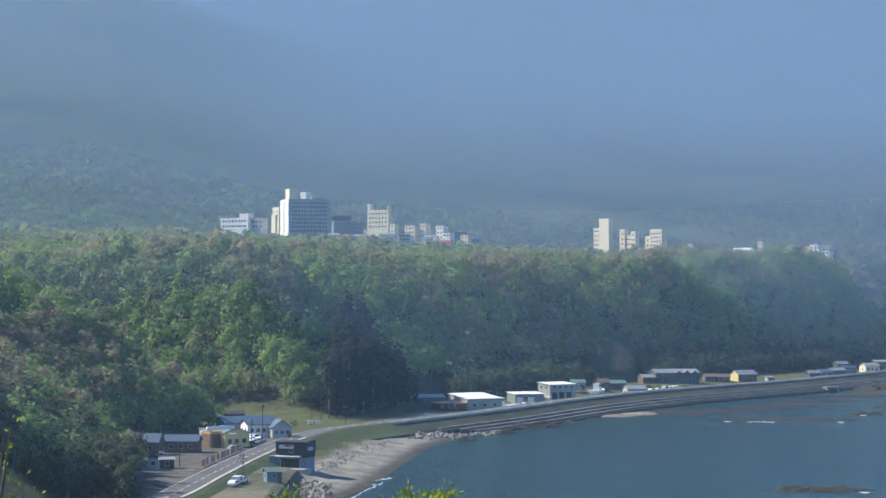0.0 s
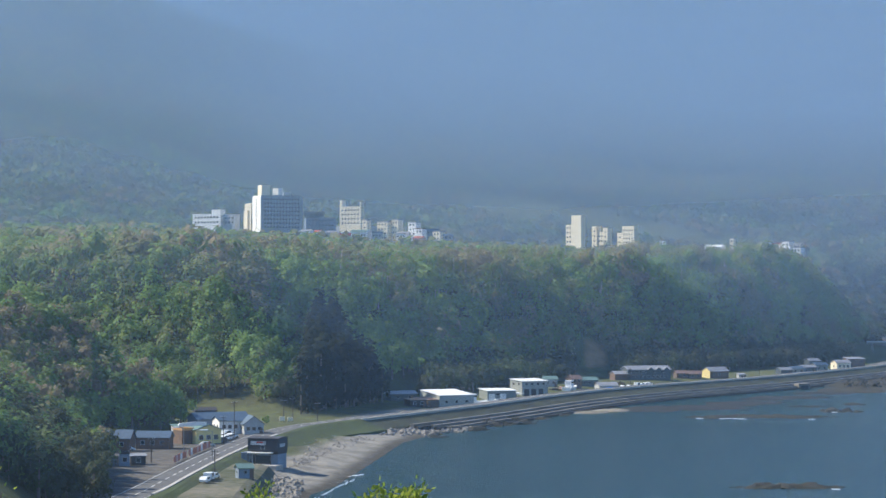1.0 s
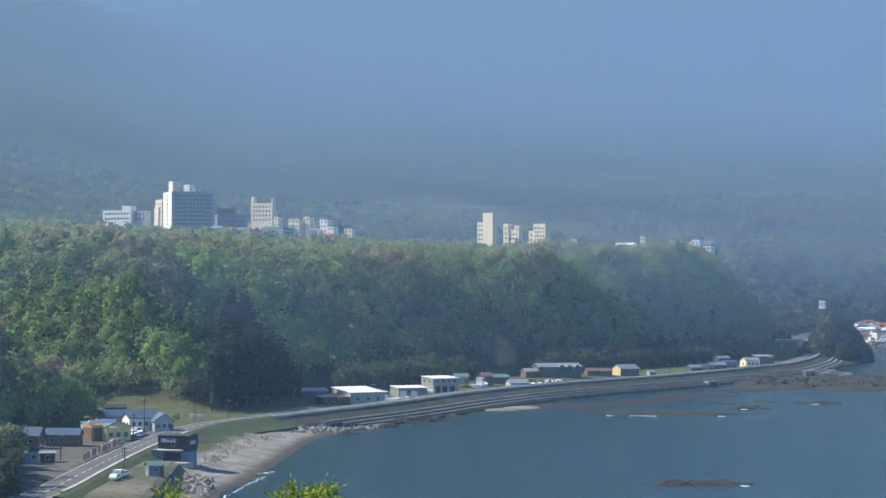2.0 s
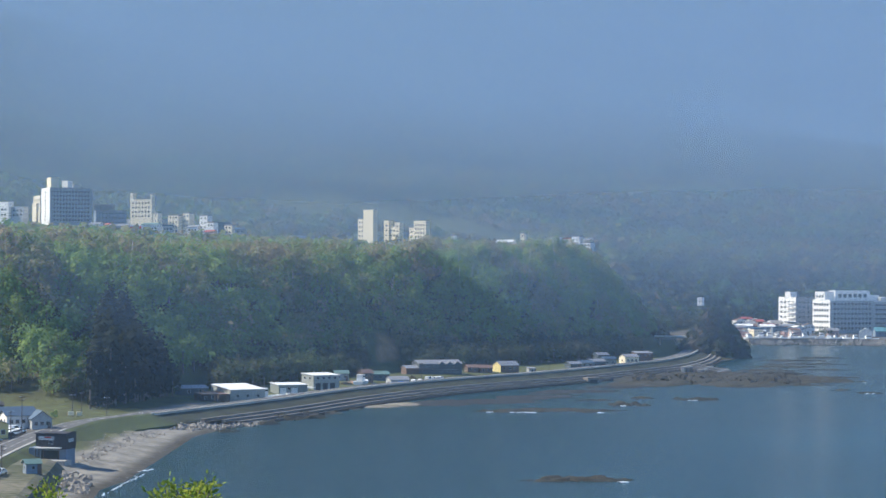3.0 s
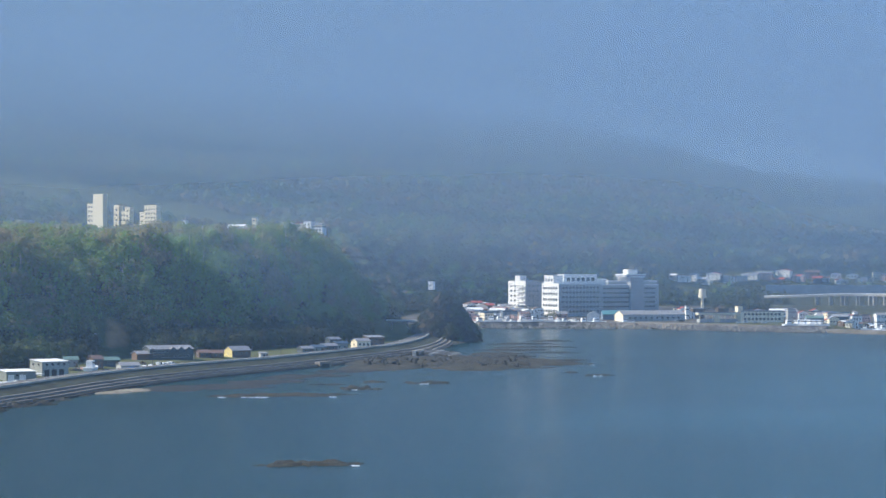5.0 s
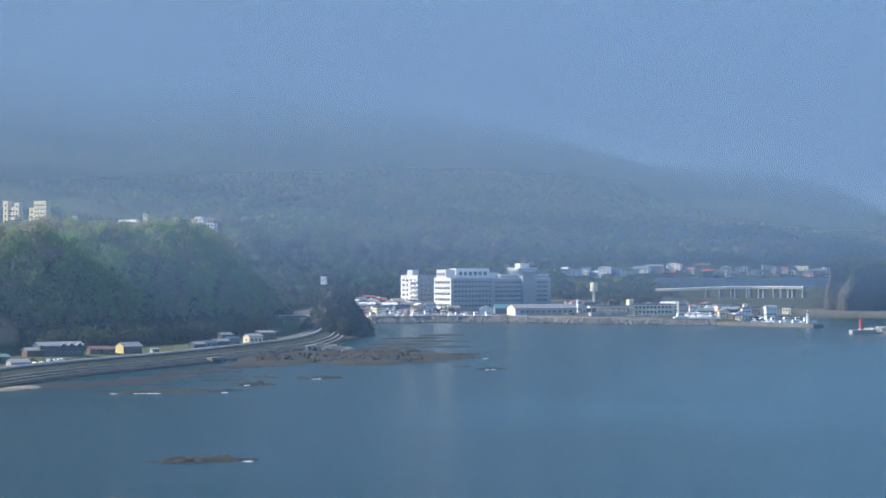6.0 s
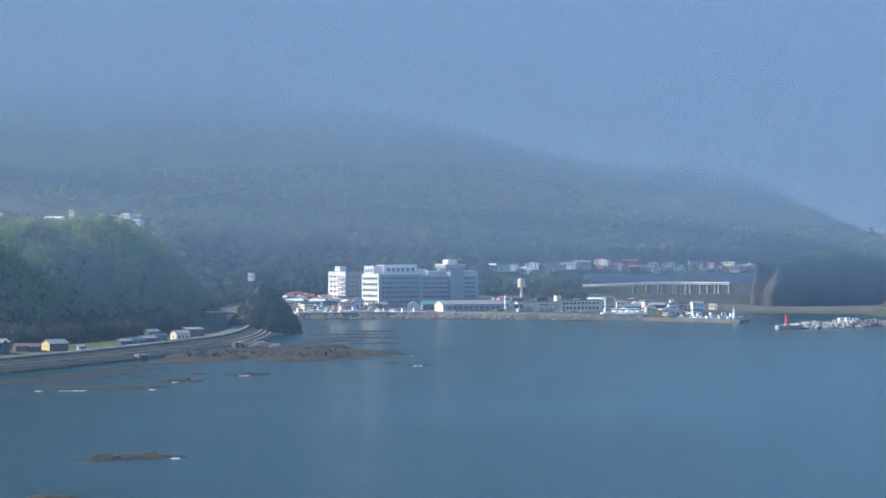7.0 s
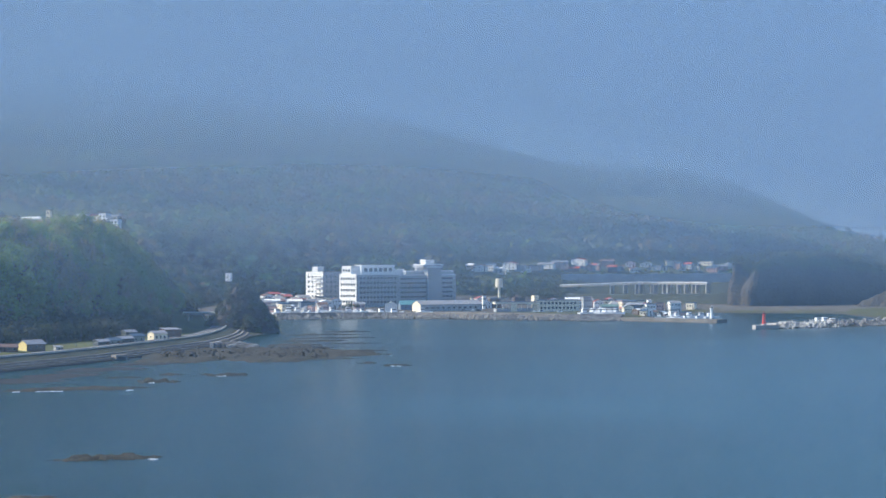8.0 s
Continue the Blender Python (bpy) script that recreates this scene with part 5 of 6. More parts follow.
# ---- rocks, reefs and the islet ----
def rocky(cx, cy, rx, ry, tall, seed, turn=0.0, flat=0.3, rings_=14, seg=44, below=1.2, rough=0.25, base=0.0):
    """A rough rock or reef: rings that rise from below the water to an uneven top; flat: share of it that is level."""
    g = np.random.default_rng(seed)
    ph = g.uniform(0, 6.3, 6)
    vs, fs = [(0.0, 0.0, tall)], []
    for i in range(1, rings_ + 1):
        u = i / rings_
        for j in range(seg):
            a = 2 * math.pi * j / seg
            edge = 1 + rough * (math.sin(2 * a + ph[0]) * 0.5 + math.sin(3 * a + ph[1]) * 0.4 + math.sin(5 * a + ph[2]) * 0.3 + math.sin(9 * a + ph[3]) * 0.2)
            x, y = rx * u * edge * math.cos(a), ry * u * edge * math.sin(a)
            k = smooth(np.array((u - flat) / (1 - flat))) if flat >= 0 else max(0.0, u) ** (1 - flat)
            z = (tall + below) * (1 - float(k)) - below
            bump_ = noise.fractal(Vector((x, y, seed)) * ((2.2 / max(3.0, min(rx, ry) ** 0.8 * 2)) if tall > 3 else 0.33), 0.7, 2.0, 4)
            vs.append((x * (1 + 0.04 * bump_), y * (1 + 0.04 * bump_), z + bump_ * tall * (0.9 if tall < 3 else 0.10)))
    for j in range(seg):
        fs.append((0, 1 + j, 1 + (j + 1) % seg, 1 + (j + 1) % seg))
    quads = [(1 + i * seg + j, 1 + (i + 1) * seg + j, 1 + (i + 1) * seg + (j + 1) % seg, 1 + i * seg + (j + 1) % seg) for i in range(rings_ - 1) for j in range(seg)]
    bm = bmesh.new()
    bv = [bm.verts.new(v) for v in vs]
    for f in fs:
        bm.faces.new((bv[f[0]], bv[f[1]], bv[f[2]]))
    for f in quads:
        bm.faces.new([bv[k] for k in f])
    bmesh.ops.transform(bm, matrix=pose(cx, cy, base, 0, 0, turn), verts=bm.verts)
    bmesh.ops.recalc_face_normals(bm, faces=bm.faces[:])
    return bm


SAND = material("pale_sand", (0.24, 0.215, 0.165), 0.95, size=4, second=(0.15, 0.135, 0.105), spec=0.2)
REEFS = [(9.0, 590, 11, 4.0, 0.7, 0), (10.3, 592, 2.5, 0.9, 0.25, 0), (7.3, 496, 6, 2, 0.3, 0), (7.0, 486, 5, 2, 0.3, 0), (8.3, 905, 24, 5, 0.55, 3), (7.3, 897, 9, 3, 0.5, 0), (9.25, 900, 6, 2, 0.4, 0), (10.2, 950, 7, 4, 0.8, 0), (10.75, 948, 3, 1.5, 0.4, 0), (12.1, 998, 8, 3, 0.6, 0),
         (11.3, 1215, 44, 30, 0.8, 20), (12.5, 1240, 40, 34, 1.0, 20), (13.4, 1235, 36, 26, 0.9, 10), (11.5, 1003, 3, 1.5, 0.4, 0), (10.6, 1005, 5, 2, 0.5, 0), (9.4, 985, 8, 2, 0.35, 0), (11.2, 1155, 34, 18, 0.7, 30), (12.6, 1170, 34, 26, 0.9, 25), (13.7, 1190, 30, 18, 0.9, 10), (14.6, 1200, 22, 10, 0.7, 5), (15.2, 1205, 12, 5, 0.5, 0), (13.2, 1130, 16, 8, 0.7, 0),
         (13.6, 1330, 20, 6, 0.6, 0), (14.0, 1390, 22, 5, 0.5, 0), (14.4, 1440, 24, 4, 0.45, 0), (14.2, 1500, 24, 4, 0.5, 0), (13.8, 1290, 18, 5, 0.6, 0), (14.9, 1560, 18, 4, 0.45, 0),
         (15.0, 1350, 14, 3, 0.35, 0), (16.1, 1075, 7, 2, 0.4, 0), (15.4, 1100, 6, 2, 0.4, 0), (1.9, 842, 9, 4, 1.0, 40), (2.3, 862, 8, 4, 0.9, 40), (1.5, 815, 6, 3, 0.7, 40), (2.6, 850, 6, 2, 0.5, 30), (0.55, 775, 5, 1.6, 0.5, 30), (2.9, 880, 7, 2.5, 0.6, 40), (3.4, 905, 8, 2.5, 0.4, 40)]
for i, (bearing, distance, rx, ry, tall, turn) in enumerate(REEFS):
    x, y = spot(bearing, distance)
    bm = rocky(x, y, rx * 1.2, ry * 1.7, tall * 1.25, 20 + i, turn, 0.3, 14, 64, 0.3, 0.38)
    for f in bm.faces:
        f.smooth = True
    tagged(part("reef", bm, REEF, None, "low brown weed-covered reef awash in the shallows"), category="reef", group="reefs")

WET_FLAT = material("wet_weedy_flat", (0.028, 0.028, 0.025), 0.8, size=9, second=(0.018, 0.019, 0.018), bump=0.3, spec=0.2)
for i, (bearing, distance, rx, ry, turn) in enumerate(((5.05, 950, 17, 24, 160), (5.9, 958, 22, 36, 165), (6.9, 970, 25, 44, 165), (7.9, 1005, 24, 46, 160), (8.9, 1060, 26, 40, 150), (10.1, 1115, 44, 20, 56))):
    x, y = spot(bearing, distance)
    bm = rocky(x, y, rx, ry, 0.16, 130 + i, turn, 0.35, 26, 96, 0.34, 0.34)
    for f in bm.faces:
        f.smooth = True
    tagged(part("tidal_flat", bm, WET_FLAT, None, "dark brown weedy tidal flat below the sea wall"), category="tidal flat", kind="structure")

for bearing, distance, rx, ry in ((4.3, 929, 13, 9), (4.8, 943, 10, 11)):
    x, y = spot(bearing, distance)
    bm = rocky(x, y, rx, ry, 0.45, 8, 50, 0.4, 10, 40, 0.3, 0.2)
    tagged(part("sand_bar", bm, SAND, None, "pale sand bar at the foot of the sea wall"), category="sand bar", kind="structure")
t = site("outfall", "small dark concrete outfall box at the sea wall", "outfall", 9.38, 1158, 30, 0)
bm = bmesh.new()
box(bm, -3.2, 3.2, -2.5, 2.5, -0.8, 2.6, bevel=0.1)
part("box", bm, OLD_CONCRETE, t)
bm = bmesh.new()
box(bm, -2.2, 2.2, -2.6, -2.45, -0.4, 1.6)
part("grating", bm, DARK, t)

# foam where the swell breaks
g_ = np.random.default_rng(4)
bm = bmesh.new()
for i in range(420):
    x, y = spot(g_.uniform(10.4, 14.4), g_.uniform(1150, 1262))
    r0 = g_.uniform(0.4, 1.5)
    bmesh.ops.create_icosphere(bm, subdivisions=1, radius=1, matrix=Matrix.LocRotScale((x, y, 0.5), Euler(g_.uniform(0, 6, 3)), (r0 * 1.6, r0 * 1.2, r0 * 0.7)))
tagged(part("reef_stones", bm, REEF, None, "loose dark stones strewn over the reef"), category="rubble", kind="stuff")
bm = bmesh.new()
FOAM_SPOTS = ((7.95, 891, 2.6), (7.6, 892, 2.6), (6.95, 892, 1.5), (9.6, 893, 1.2), (10.2, 586, 0.4), (10.1, 944, 2.2), (11.85, 992, 1.6), (15.6, 1200, 2.0), (16.05, 1070, 1.6), (-1.86, 597, 1.6), (-1.45, 618, 1.2), (16.0, 1190, 1.2))
for bearing, distance, wide in FOAM_SPOTS:
    for k in range(int(3 + wide * (1.0 if bearing < 0 else 1.4))):
        x, y = spot(bearing, distance)
        x += g_.normal(0, wide * 0.7)
        y += g_.normal(0, 0.5) + (x - spot(bearing, distance)[0]) * (2.2 if bearing < 0 else 0.1)
        r = bmesh.ops.create_icosphere(bm, subdivisions=1, radius=1, matrix=Matrix.LocRotScale((x, y, 0.02), None, (g_.uniform(0.4, 1.6), g_.uniform(0.15, 0.4), g_.uniform(0.05, 0.14))))
tagged(part("foam", bm, FOAM, None, "small white breakers over the reefs"), category="foam", kind="stuff")

# the white line of a small wave running up the beach
bm = bmesh.new()
crest_ = [Vector((*spot(b0, d0), 0)) for b0, d0 in ((-2.5, 548), (-2.25, 560), (-2.05, 572), (-1.8, 588), (-1.55, 600), (-1.4, 612))]
for k, (p0, p1) in enumerate(zip(crest_, crest_[1:])):
    for q in range(5 if k in (0, 4) else 9):
        c0 = p0.lerp(p1, (q + 0.5) / 9) + Vector((g_.normal(0, 0.25), g_.normal(0, 0.25), 0.05))
        bmesh.ops.create_icosphere(bm, subdivisions=1, radius=1, matrix=Matrix.LocRotScale(c0, Euler((0, 0, math.atan2(p1.y - p0.y, p1.x - p0.x))), (g_.uniform(0.6, 1.4), g_.uniform(0.08, 0.3) * (1 - 0.13 * k), 0.1)))
tagged(part("breaker", bm, FOAM, None, "thin white breaker curving along the beach"), category="foam", kind="stuff")

# the wooded islet at the bend of the road
x, y = spot(12.34, 1552)
bm = rocky(x, y, 27, 21, 32, 77, 0, -0.35, 26, 72, 2, 0.1)
islet = tagged(part("rock_islet", bm, ROCK, None, "brown rock stack with scrub at the bend of the road"), category="rock")
x, y = spot(12.52, 1532)
bm = rocky(x, y, 7, 6, 8, 79, 0, 0.25, 16, 44, 2, 0.14)
tagged(part("rock_pillar", bm, REEF, None, "rounded dark brown rock knob before the stack"), category="rock")

# boulders along the beach crest and below the shop
PALE_STONE = material("pale_grey_stone", (0.36, 0.33, 0.285), 0.95, size=1.5, second=(0.16, 0.145, 0.125), bump=0.4, spec=0.2)
g_ = np.random.default_rng(9)
bm = bmesh.new()


def boulder(bm, x, y, z, r, g):
    res = bmesh.ops.create_icosphere(bm, subdivisions=1, radius=1, matrix=Matrix.LocRotScale((x, y, z), Euler(g.uniform(0, 6, 3)), (r * g.uniform(0.7, 1.3), r * g.uniform(0.7, 1.2), r * g.uniform(0.5, 0.9))))
    for v in res["verts"]:
        v.co += Vector(g.normal(0, 0.13 * r, 3))


for i in range(900):
    bearing, distance = (g_.uniform(-3.95, -2.75), g_.uniform(546, 590)) if i < 260 else (lambda u: (-3.1 + 1.2 * u + g_.normal(0, 0.18), 605 + 130 * u))(g_.uniform())
    if i >= 320:
        u = g_.uniform(0, 1)
        bearing, distance = -0.9 + 2.2 * u + g_.normal(0, 0.15), 768 + 50 * u + g_.normal(0, 4)
    x, y = spot(bearing, distance)
    if i >= 680:
        u = g_.uniform(0, 1)
        bearing, distance = -3.0 + 1.9 * u + g_.normal(0, 0.07 + 0.06 * u), 622 + 128 * u + g_.normal(0, 5)
        x, y = spot(bearing, distance)
    boulder(bm, x, y, max(ground(x, y), 0.2) + 0.05, g_.uniform(0.25, 0.8) if i < 260 else g_.uniform(0.12, 0.4) if i < 320 or i >= 680 else g_.uniform(0.3, 1.0), g_)
tagged(part("boulders", bm, PALE_STONE, None, "grey boulders and rubble strewn along the beach"), category="rubble", kind="stuff")

# ---- the harbour ----
def armour(bm, x, y, z, r, g):
    """A four-legged concrete block."""
    q = Euler(g.uniform(0, 6.3, 3)).to_matrix()
    for leg in ((1, 1, 1), (-1, -1, 1), (-1, 1, -1), (1, -1, -1)):
        w_ = q @ Vector(leg).normalized()
        rod(bm, Vector((x, y, z)) - w_ * 0.15 * r, Vector((x, y, z)) + w_ * r, 0.36 * r, 0.24 * r, 6)


def armour_row(name, label, a, b, count, z, r, spread, mat, seed):
    g = np.random.default_rng(seed)
    bm = bmesh.new()
    a, b = Vector(a), Vector(b)
    d_ = (b - a).normalized()
    side = Vector((d_.y, -d_.x))
    for i in range(count):
        k = g.uniform(0, 1)
        s_ = g.uniform(0, 1)
        q = a.lerp(b, k) + side * (s_ * spread)
        armour(bm, q.x, q.y, z * (1 - s_) - 0.2 + g.uniform(-0.3, 0.5), r * g.uniform(0.8, 1.2), g)
    return tagged(part(name, bm, mat, None, label), category="breakwater", kind="stuff")


ARMOUR = material("sea_stained_concrete_blocks", (0.36, 0.34, 0.31), 0.95, size=1.5, second=(0.15, 0.14, 0.125), bump=0.3)
BREAK = [spot(13.2, 1884), spot(16.1, 1896), spot(18.3, 1849), spot(20.2, 1808), spot(21.6, 1803)]
for i, (a, b) in enumerate(zip(BREAK, BREAK[1:])):
    armour_row("armour_blocks", "heap of grey concrete armour blocks on the breakwater", a, b, 150, 3.6, 1.6, 9, ARMOUR, 30 + i)
quay = [Vector((*p_, 0)) for p_ in BREAK]
bm = bmesh.new()
strip(bm, resample([(q.x, q.y) for q in quay], 20), [(-32, -1), (-32, 4.3), (-2.2, 4.35), (-2.0, 4.9), (-0.8, 4.9), (-0.6, 3.0), (0.4, -1)])
tagged(part("breakwater", bm, OLD_CONCRETE, None, "long grey concrete breakwater wall of the harbour"), category="breakwater", kind="structure")
bm = bmesh.new()
strip(bm, [Vector((*spot(21.55, 1800), 0)), Vector((*spot(22.8, 1765), 0)), Vector((*spot(23.95, 1733), 0))], [(-9, -1), (-9, 2.6), (2, 2.5), (2.2, -1)])
tagged(part("quay", bm, OLD_CONCRETE, None, "low grey concrete mole end with a flat deck"), category="quay", kind="structure")
bm = bmesh.new()
strip(bm, [Vector((*spot(24.8, 1592), 0)), Vector((*spot(25.35, 1596), 0))], [(-5, -1), (-5, 2.6), (4.5, 2.6), (4.6, -1)])
tagged(part("mole_head", bm, CONCRETE, None, "square concrete head of the outer mole"), category="quay", kind="structure")
RB = [spot(25.35, 1598), spot(26.6, 1640), spot(27.9, 1680), spot(29.2, 1720)]
PALE_ARMOUR = material("pale_new_concrete_blocks", (0.58, 0.56, 0.51), 0.95, size=1.5, second=(0.36, 0.34, 0.31), bump=0.3)
for i, (a, b) in enumerate(zip(RB, RB[1:])):
    armour_row("armour_blocks", "heap of pale concrete armour blocks on the outer mole", a, b, 70, 4.2, 1.9, 8, PALE_ARMOUR if i != 1 else ARMOUR, 40 + i)
bm = bmesh.new()
strip(bm, resample(RB, 20), [(-9, -1), (-9, 3.6), (-0.5, 3.7), (-0.2, -1)])
tagged(part("outer_mole", bm, CONCRETE, None, "concrete deck of the outer mole"), category="quay", kind="structure")


# long concrete blocks laid in steps below the road bend
ga, gb = Vector((*spot(11.60, 1280), 0)), Vector((*spot(12.35, 1350), 0))
groyne = tagged(new("groyne"), "stepped stack of long weathered concrete blocks below the road bend", "groyne", kind="structure")
for k in range(7):
    for q in range(2):
        bm = bmesh.new()
        box(bm, -9.6, 9.6, -0.95, 0.95, -1.4, 3.7 - 0.46 * k, bevel=0.12)
        o = part("block", bm, OLD_CONCRETE if (k + q) % 3 else CONCRETE, groyne)
        d_ = (gb - ga).normalized()
        side_ = Vector((d_.y, -d_.x, 0))
        c0 = ga + d_ * (10 + 21 * q + 2.2 * (k % 3)) + side_ * (2.9 * k)
        o.matrix_local = Matrix.Translation(c0) @ pose(0, 0, 0, 0, 0, math.degrees(math.atan2(d_.y, d_.x)) + 4 * math.sin(5 * k + 3 * q))


def lighthouse(bearing, distance, z, tall, paint, label):
    t = site("lighthouse", label, "lighthouse", bearing, distance, 0, z)
    bm = bmesh.new()
    rod(bm, (0, 0, 0), (0, 0, 0.8), 2.0, 1.9, 16)
    part("base", bm, CONCRETE, t)
    bm = bmesh.new()
    rod(bm, (0, 0, 0.8), (0, 0, tall * 0.78), 1.35, 0.85, 16)
    part("tower", bm, paint, t)
    bm = bmesh.new()
    rod(bm, (0, 0, tall * 0.78), (0, 0, tall * 0.81), 1.5, 1.5, 16)
    part("gallery", bm, paint, t)
    bm = bmesh.new()
    rod(bm, (0, 0, tall * 0.81), (0, 0, tall * 0.93), 0.6, 0.6, 12)
    part("lantern", bm, GLASS, t)
    bm = bmesh.new()
    rod(bm, (0, 0, tall * 0.93), (0, 0, tall), 0.75, 0.1, 12)
    part("cap", bm, paint, t)


lighthouse(23.78, 1742, 2.5, 10.0, PALE_BOAT, "small white lighthouse on the mole end")
lighthouse(25.04, 1593, 2.6, 9.2, RED, "small red lighthouse on the outer mole head")

# the great rock: steep sides, grassy rounded top
x, y = spot(26.2, 2160)
g_ = np.random.default_rng(50)
vs, fs, green = [], [], []
seg, lay = 96, 30
for i in range(lay + 1):
    u = i / lay
    for j in range(seg):
        a = 2 * math.pi * j / seg
        edge = (abs(math.cos(a)) ** 6 + abs(math.sin(a)) ** 6) ** (-1 / 6) * 0.93 + 0.04 * math.sin(3 * a + 1) + 0.035 * math.sin(7 * a) + 0.02 * math.sin(13 * a + 2)
        if u < 0.6:
            k = u / 0.6
            r = edge * (1.0 - 0.12 * k ** 1.5)
            z = -2 + 39 * k
        else:
            k = (u - 0.6) / 0.4
            r = edge * 0.88 * math.cos(k * math.pi / 2) ** 0.75
            z = 37 + 15.5 * math.sin(k * math.pi / 2)
        px, py = 92 * r * math.cos(a), 27 * r * math.sin(a)
        nz = noise.fractal(Vector((px, py, z)) * 0.05, 0.9, 2.0, 5)
        lean = 1 - 0.10 * max(0, math.cos(a)) * max(0, u - 0.3)
        z *= 1 - 0.32 * max(0, px / 84 - 0.15) ** 1.2
        vs.append((px * lean * (1 + 0.05 * nz), py * (1 + 0.05 * nz), z + 1.2 * nz))
        green.append(1.0 if u > 0.62 + 0.1 * nz else 0.0)
fs = [(i * seg + j, i * seg + (j + 1) % seg, (i + 1) * seg + (j + 1) % seg, (i + 1) * seg + j) for i in range(lay) for j in range(seg)]
GREAT = material("grey_brown_cliff", (0.075, 0.066, 0.054), 0.95, size=8, second=(0.032, 0.031, 0.028), bump=1.0, spec=0.1)
attribute_mix(GREAT, "grass", (0.07, 0.085, 0.035), (0.045, 0.052, 0.026), 6, 0.2, 0.8)
ob = new("great_rock", fast_mesh("great_rock", vs, fs, [GREAT], {"grass": green}, smooth=False))
ob.matrix_world = pose(x, y, 0, 0, 0, 10)
tagged(ob, "massive steep-sided coastal rock with a grassy rounded top", "rock")

BLUE_GREEN = material("blue_green_sheet_metal", (0.10, 0.24, 0.27), 0.5, vary=0.25, size=2)

x, y = spot(28.15, 2095)
bm = rocky(x, y, 40, 22, 19, 91, 0, -0.6, 20, 60, 2, 0.14)
tagged(part("rock_mound", bm, GREAT, None, "low brown rock mound at the great rock's foot"), category="rock")

# harbour sheds
simple_house("shed", "white gabled harbour shed with an open door", 15.98, 1962, 0, 10.5, 12, 5.0, WHITE, WHITE_ROOF, "gable_y", 3.0, 1, 0, 0, category="shed", door=True)
simple_house("hall", "low hall with a blue-green metal roof behind the sheds", 16.55, 2000, 10, 26, 12, 4.5, SLATE, BLUE_GREEN, "gable", 3.2, 1, 5, 1, category="hall")
m_ = site("market_hall", "long market hall with cream gable end and grey roof", "market hall", 17.35, 1965, 24)
# grey walls and cream end: shade and sunlight put into two colours
block(m_, 0, 0, -0.6, 56, 18, 6.2, GREY, GREY_ROOF, "gable", 3.2)
bm = bmesh.new()
prism(bm, [(-8.8, -0.4), (8.8, -0.4), (8.8, 5.5), (0, 8.7), (-8.8, 5.5)], -0.08, 0.08)
bmesh.ops.rotate(bm, verts=bm.verts, matrix=Matrix.Rotation(radians(90), 3, "Z"))
bmesh.ops.translate(bm, verts=bm.verts, vec=(-28.1, 0, 0))
part("end_wall", bm, CREAM, m_, "cream gable wall, lighter than the grey front for its sunlight")
add_windows(m_, 0, 0, 0.5, 56, 18, 4.5, 1, 10, "front", 2.2, 1.4)
f_ = site("fish_hall", "long cream two-storey harbour building with many windows", "harbour building", 19.85, 1930, 14)
block(f_, 6, 0, -0.6, 36, 11, 9.6, CREAM, GREY_ROOF, "flat")
add_windows(f_, 6, 0, 1.0, 36, 11, 7.6, 2, 10, "front", 1.9, 1.7)
block(f_, -12, 1, -0.6, 4, 10, 13, CREAM, name="stair_tower")
block(f_, -30, 0, -0.6, 32, 10, 2.6, GREY, name="open_hall_base")
block(f_, -30, 0, 6.4, 34, 11, 1.4, CREAM, GREY_ROOF, "flat", name="open_hall_roof")
for k in range(7):
    bm = bmesh.new()
    box(bm, -46 + k * 5.2, -45.5 + k * 5.2, -5.2, -4.7, 1.8, 6.5)
    part("column", bm, CREAM, f_)
bm = bmesh.new()
box(bm, -34, -29, -5.5, -4.9, 0.2, 6.2, bevel=0.05)
part("bright_bay", bm, CREAM, f_)
s_ = site("silo", "pale round silo beside the harbour", "silo", 18.62, 2060, 0)
bm = bmesh.new()
rod(bm, (0, 0, -0.5), (0, 0, 20), 1.2, sides=14)
part("shaft", bm, CREAM, s_)
bm = bmesh.new()
rod(bm, (0, 0, 17), (0, 0, 25), 3.6, 3.0, 16)
part("tank", bm, CREAM, s_)
for args in ((22.2, 1905, 9, 9, 5.6, WHITE, "gable_y"), (21.75, 1915, 8, 9, 5.0, CREAM, "gable_y"), (22.3, 1930, 8, 8, 9.0, WHITE, "flat"), (22.85, 1900, 6, 9, 6.5, WHITE, "flat"), (23.1, 1895, 10, 8, 6.0, PINK, "flat"),
             (21.3, 1925, 14, 9, 4.0, SLATE, "gable"), (20.75, 2000, 7, 8, 9.5, GREY, "flat"), (20.7, 2090, 12, 10, 6.0, RED, "gable"), (18.5, 2040, 10, 8, 8, BROWN, "flat"), (15.2, 1990, 9, 7, 5, PINK, "gable"), (18.25, 2020, 3, 5, 11, WHITE, "flat")):
    b0, d0, w0, p0, h0, mt, rf = args
    simple_house("harbour_shed", "small pale harbour building behind the quay", b0, d0, 12, w0, p0, h0, mt, GREEN_ROOF if mt is SLATE else GREY_ROOF, rf, 1.8 if rf != "flat" else 0, 2 if h0 > 6 else 1, 3, 1, category="building", group="harbour buildings")

# viaduct behind the harbour
v_ = site("viaduct", "pale concrete viaduct on slender piers", "bridge", 22.0, 2230, -32, 0)
bm = bmesh.new()
prism(bm, [(-86, 19.6), (-50, 20.6), (0, 22.4), (78, 22.4), (78, 24.3), (0, 24.3), (-50, 22.4), (-86, 21.2)], -4, 4)
part("deck", bm, PARAPET, v_)
bm = bmesh.new()
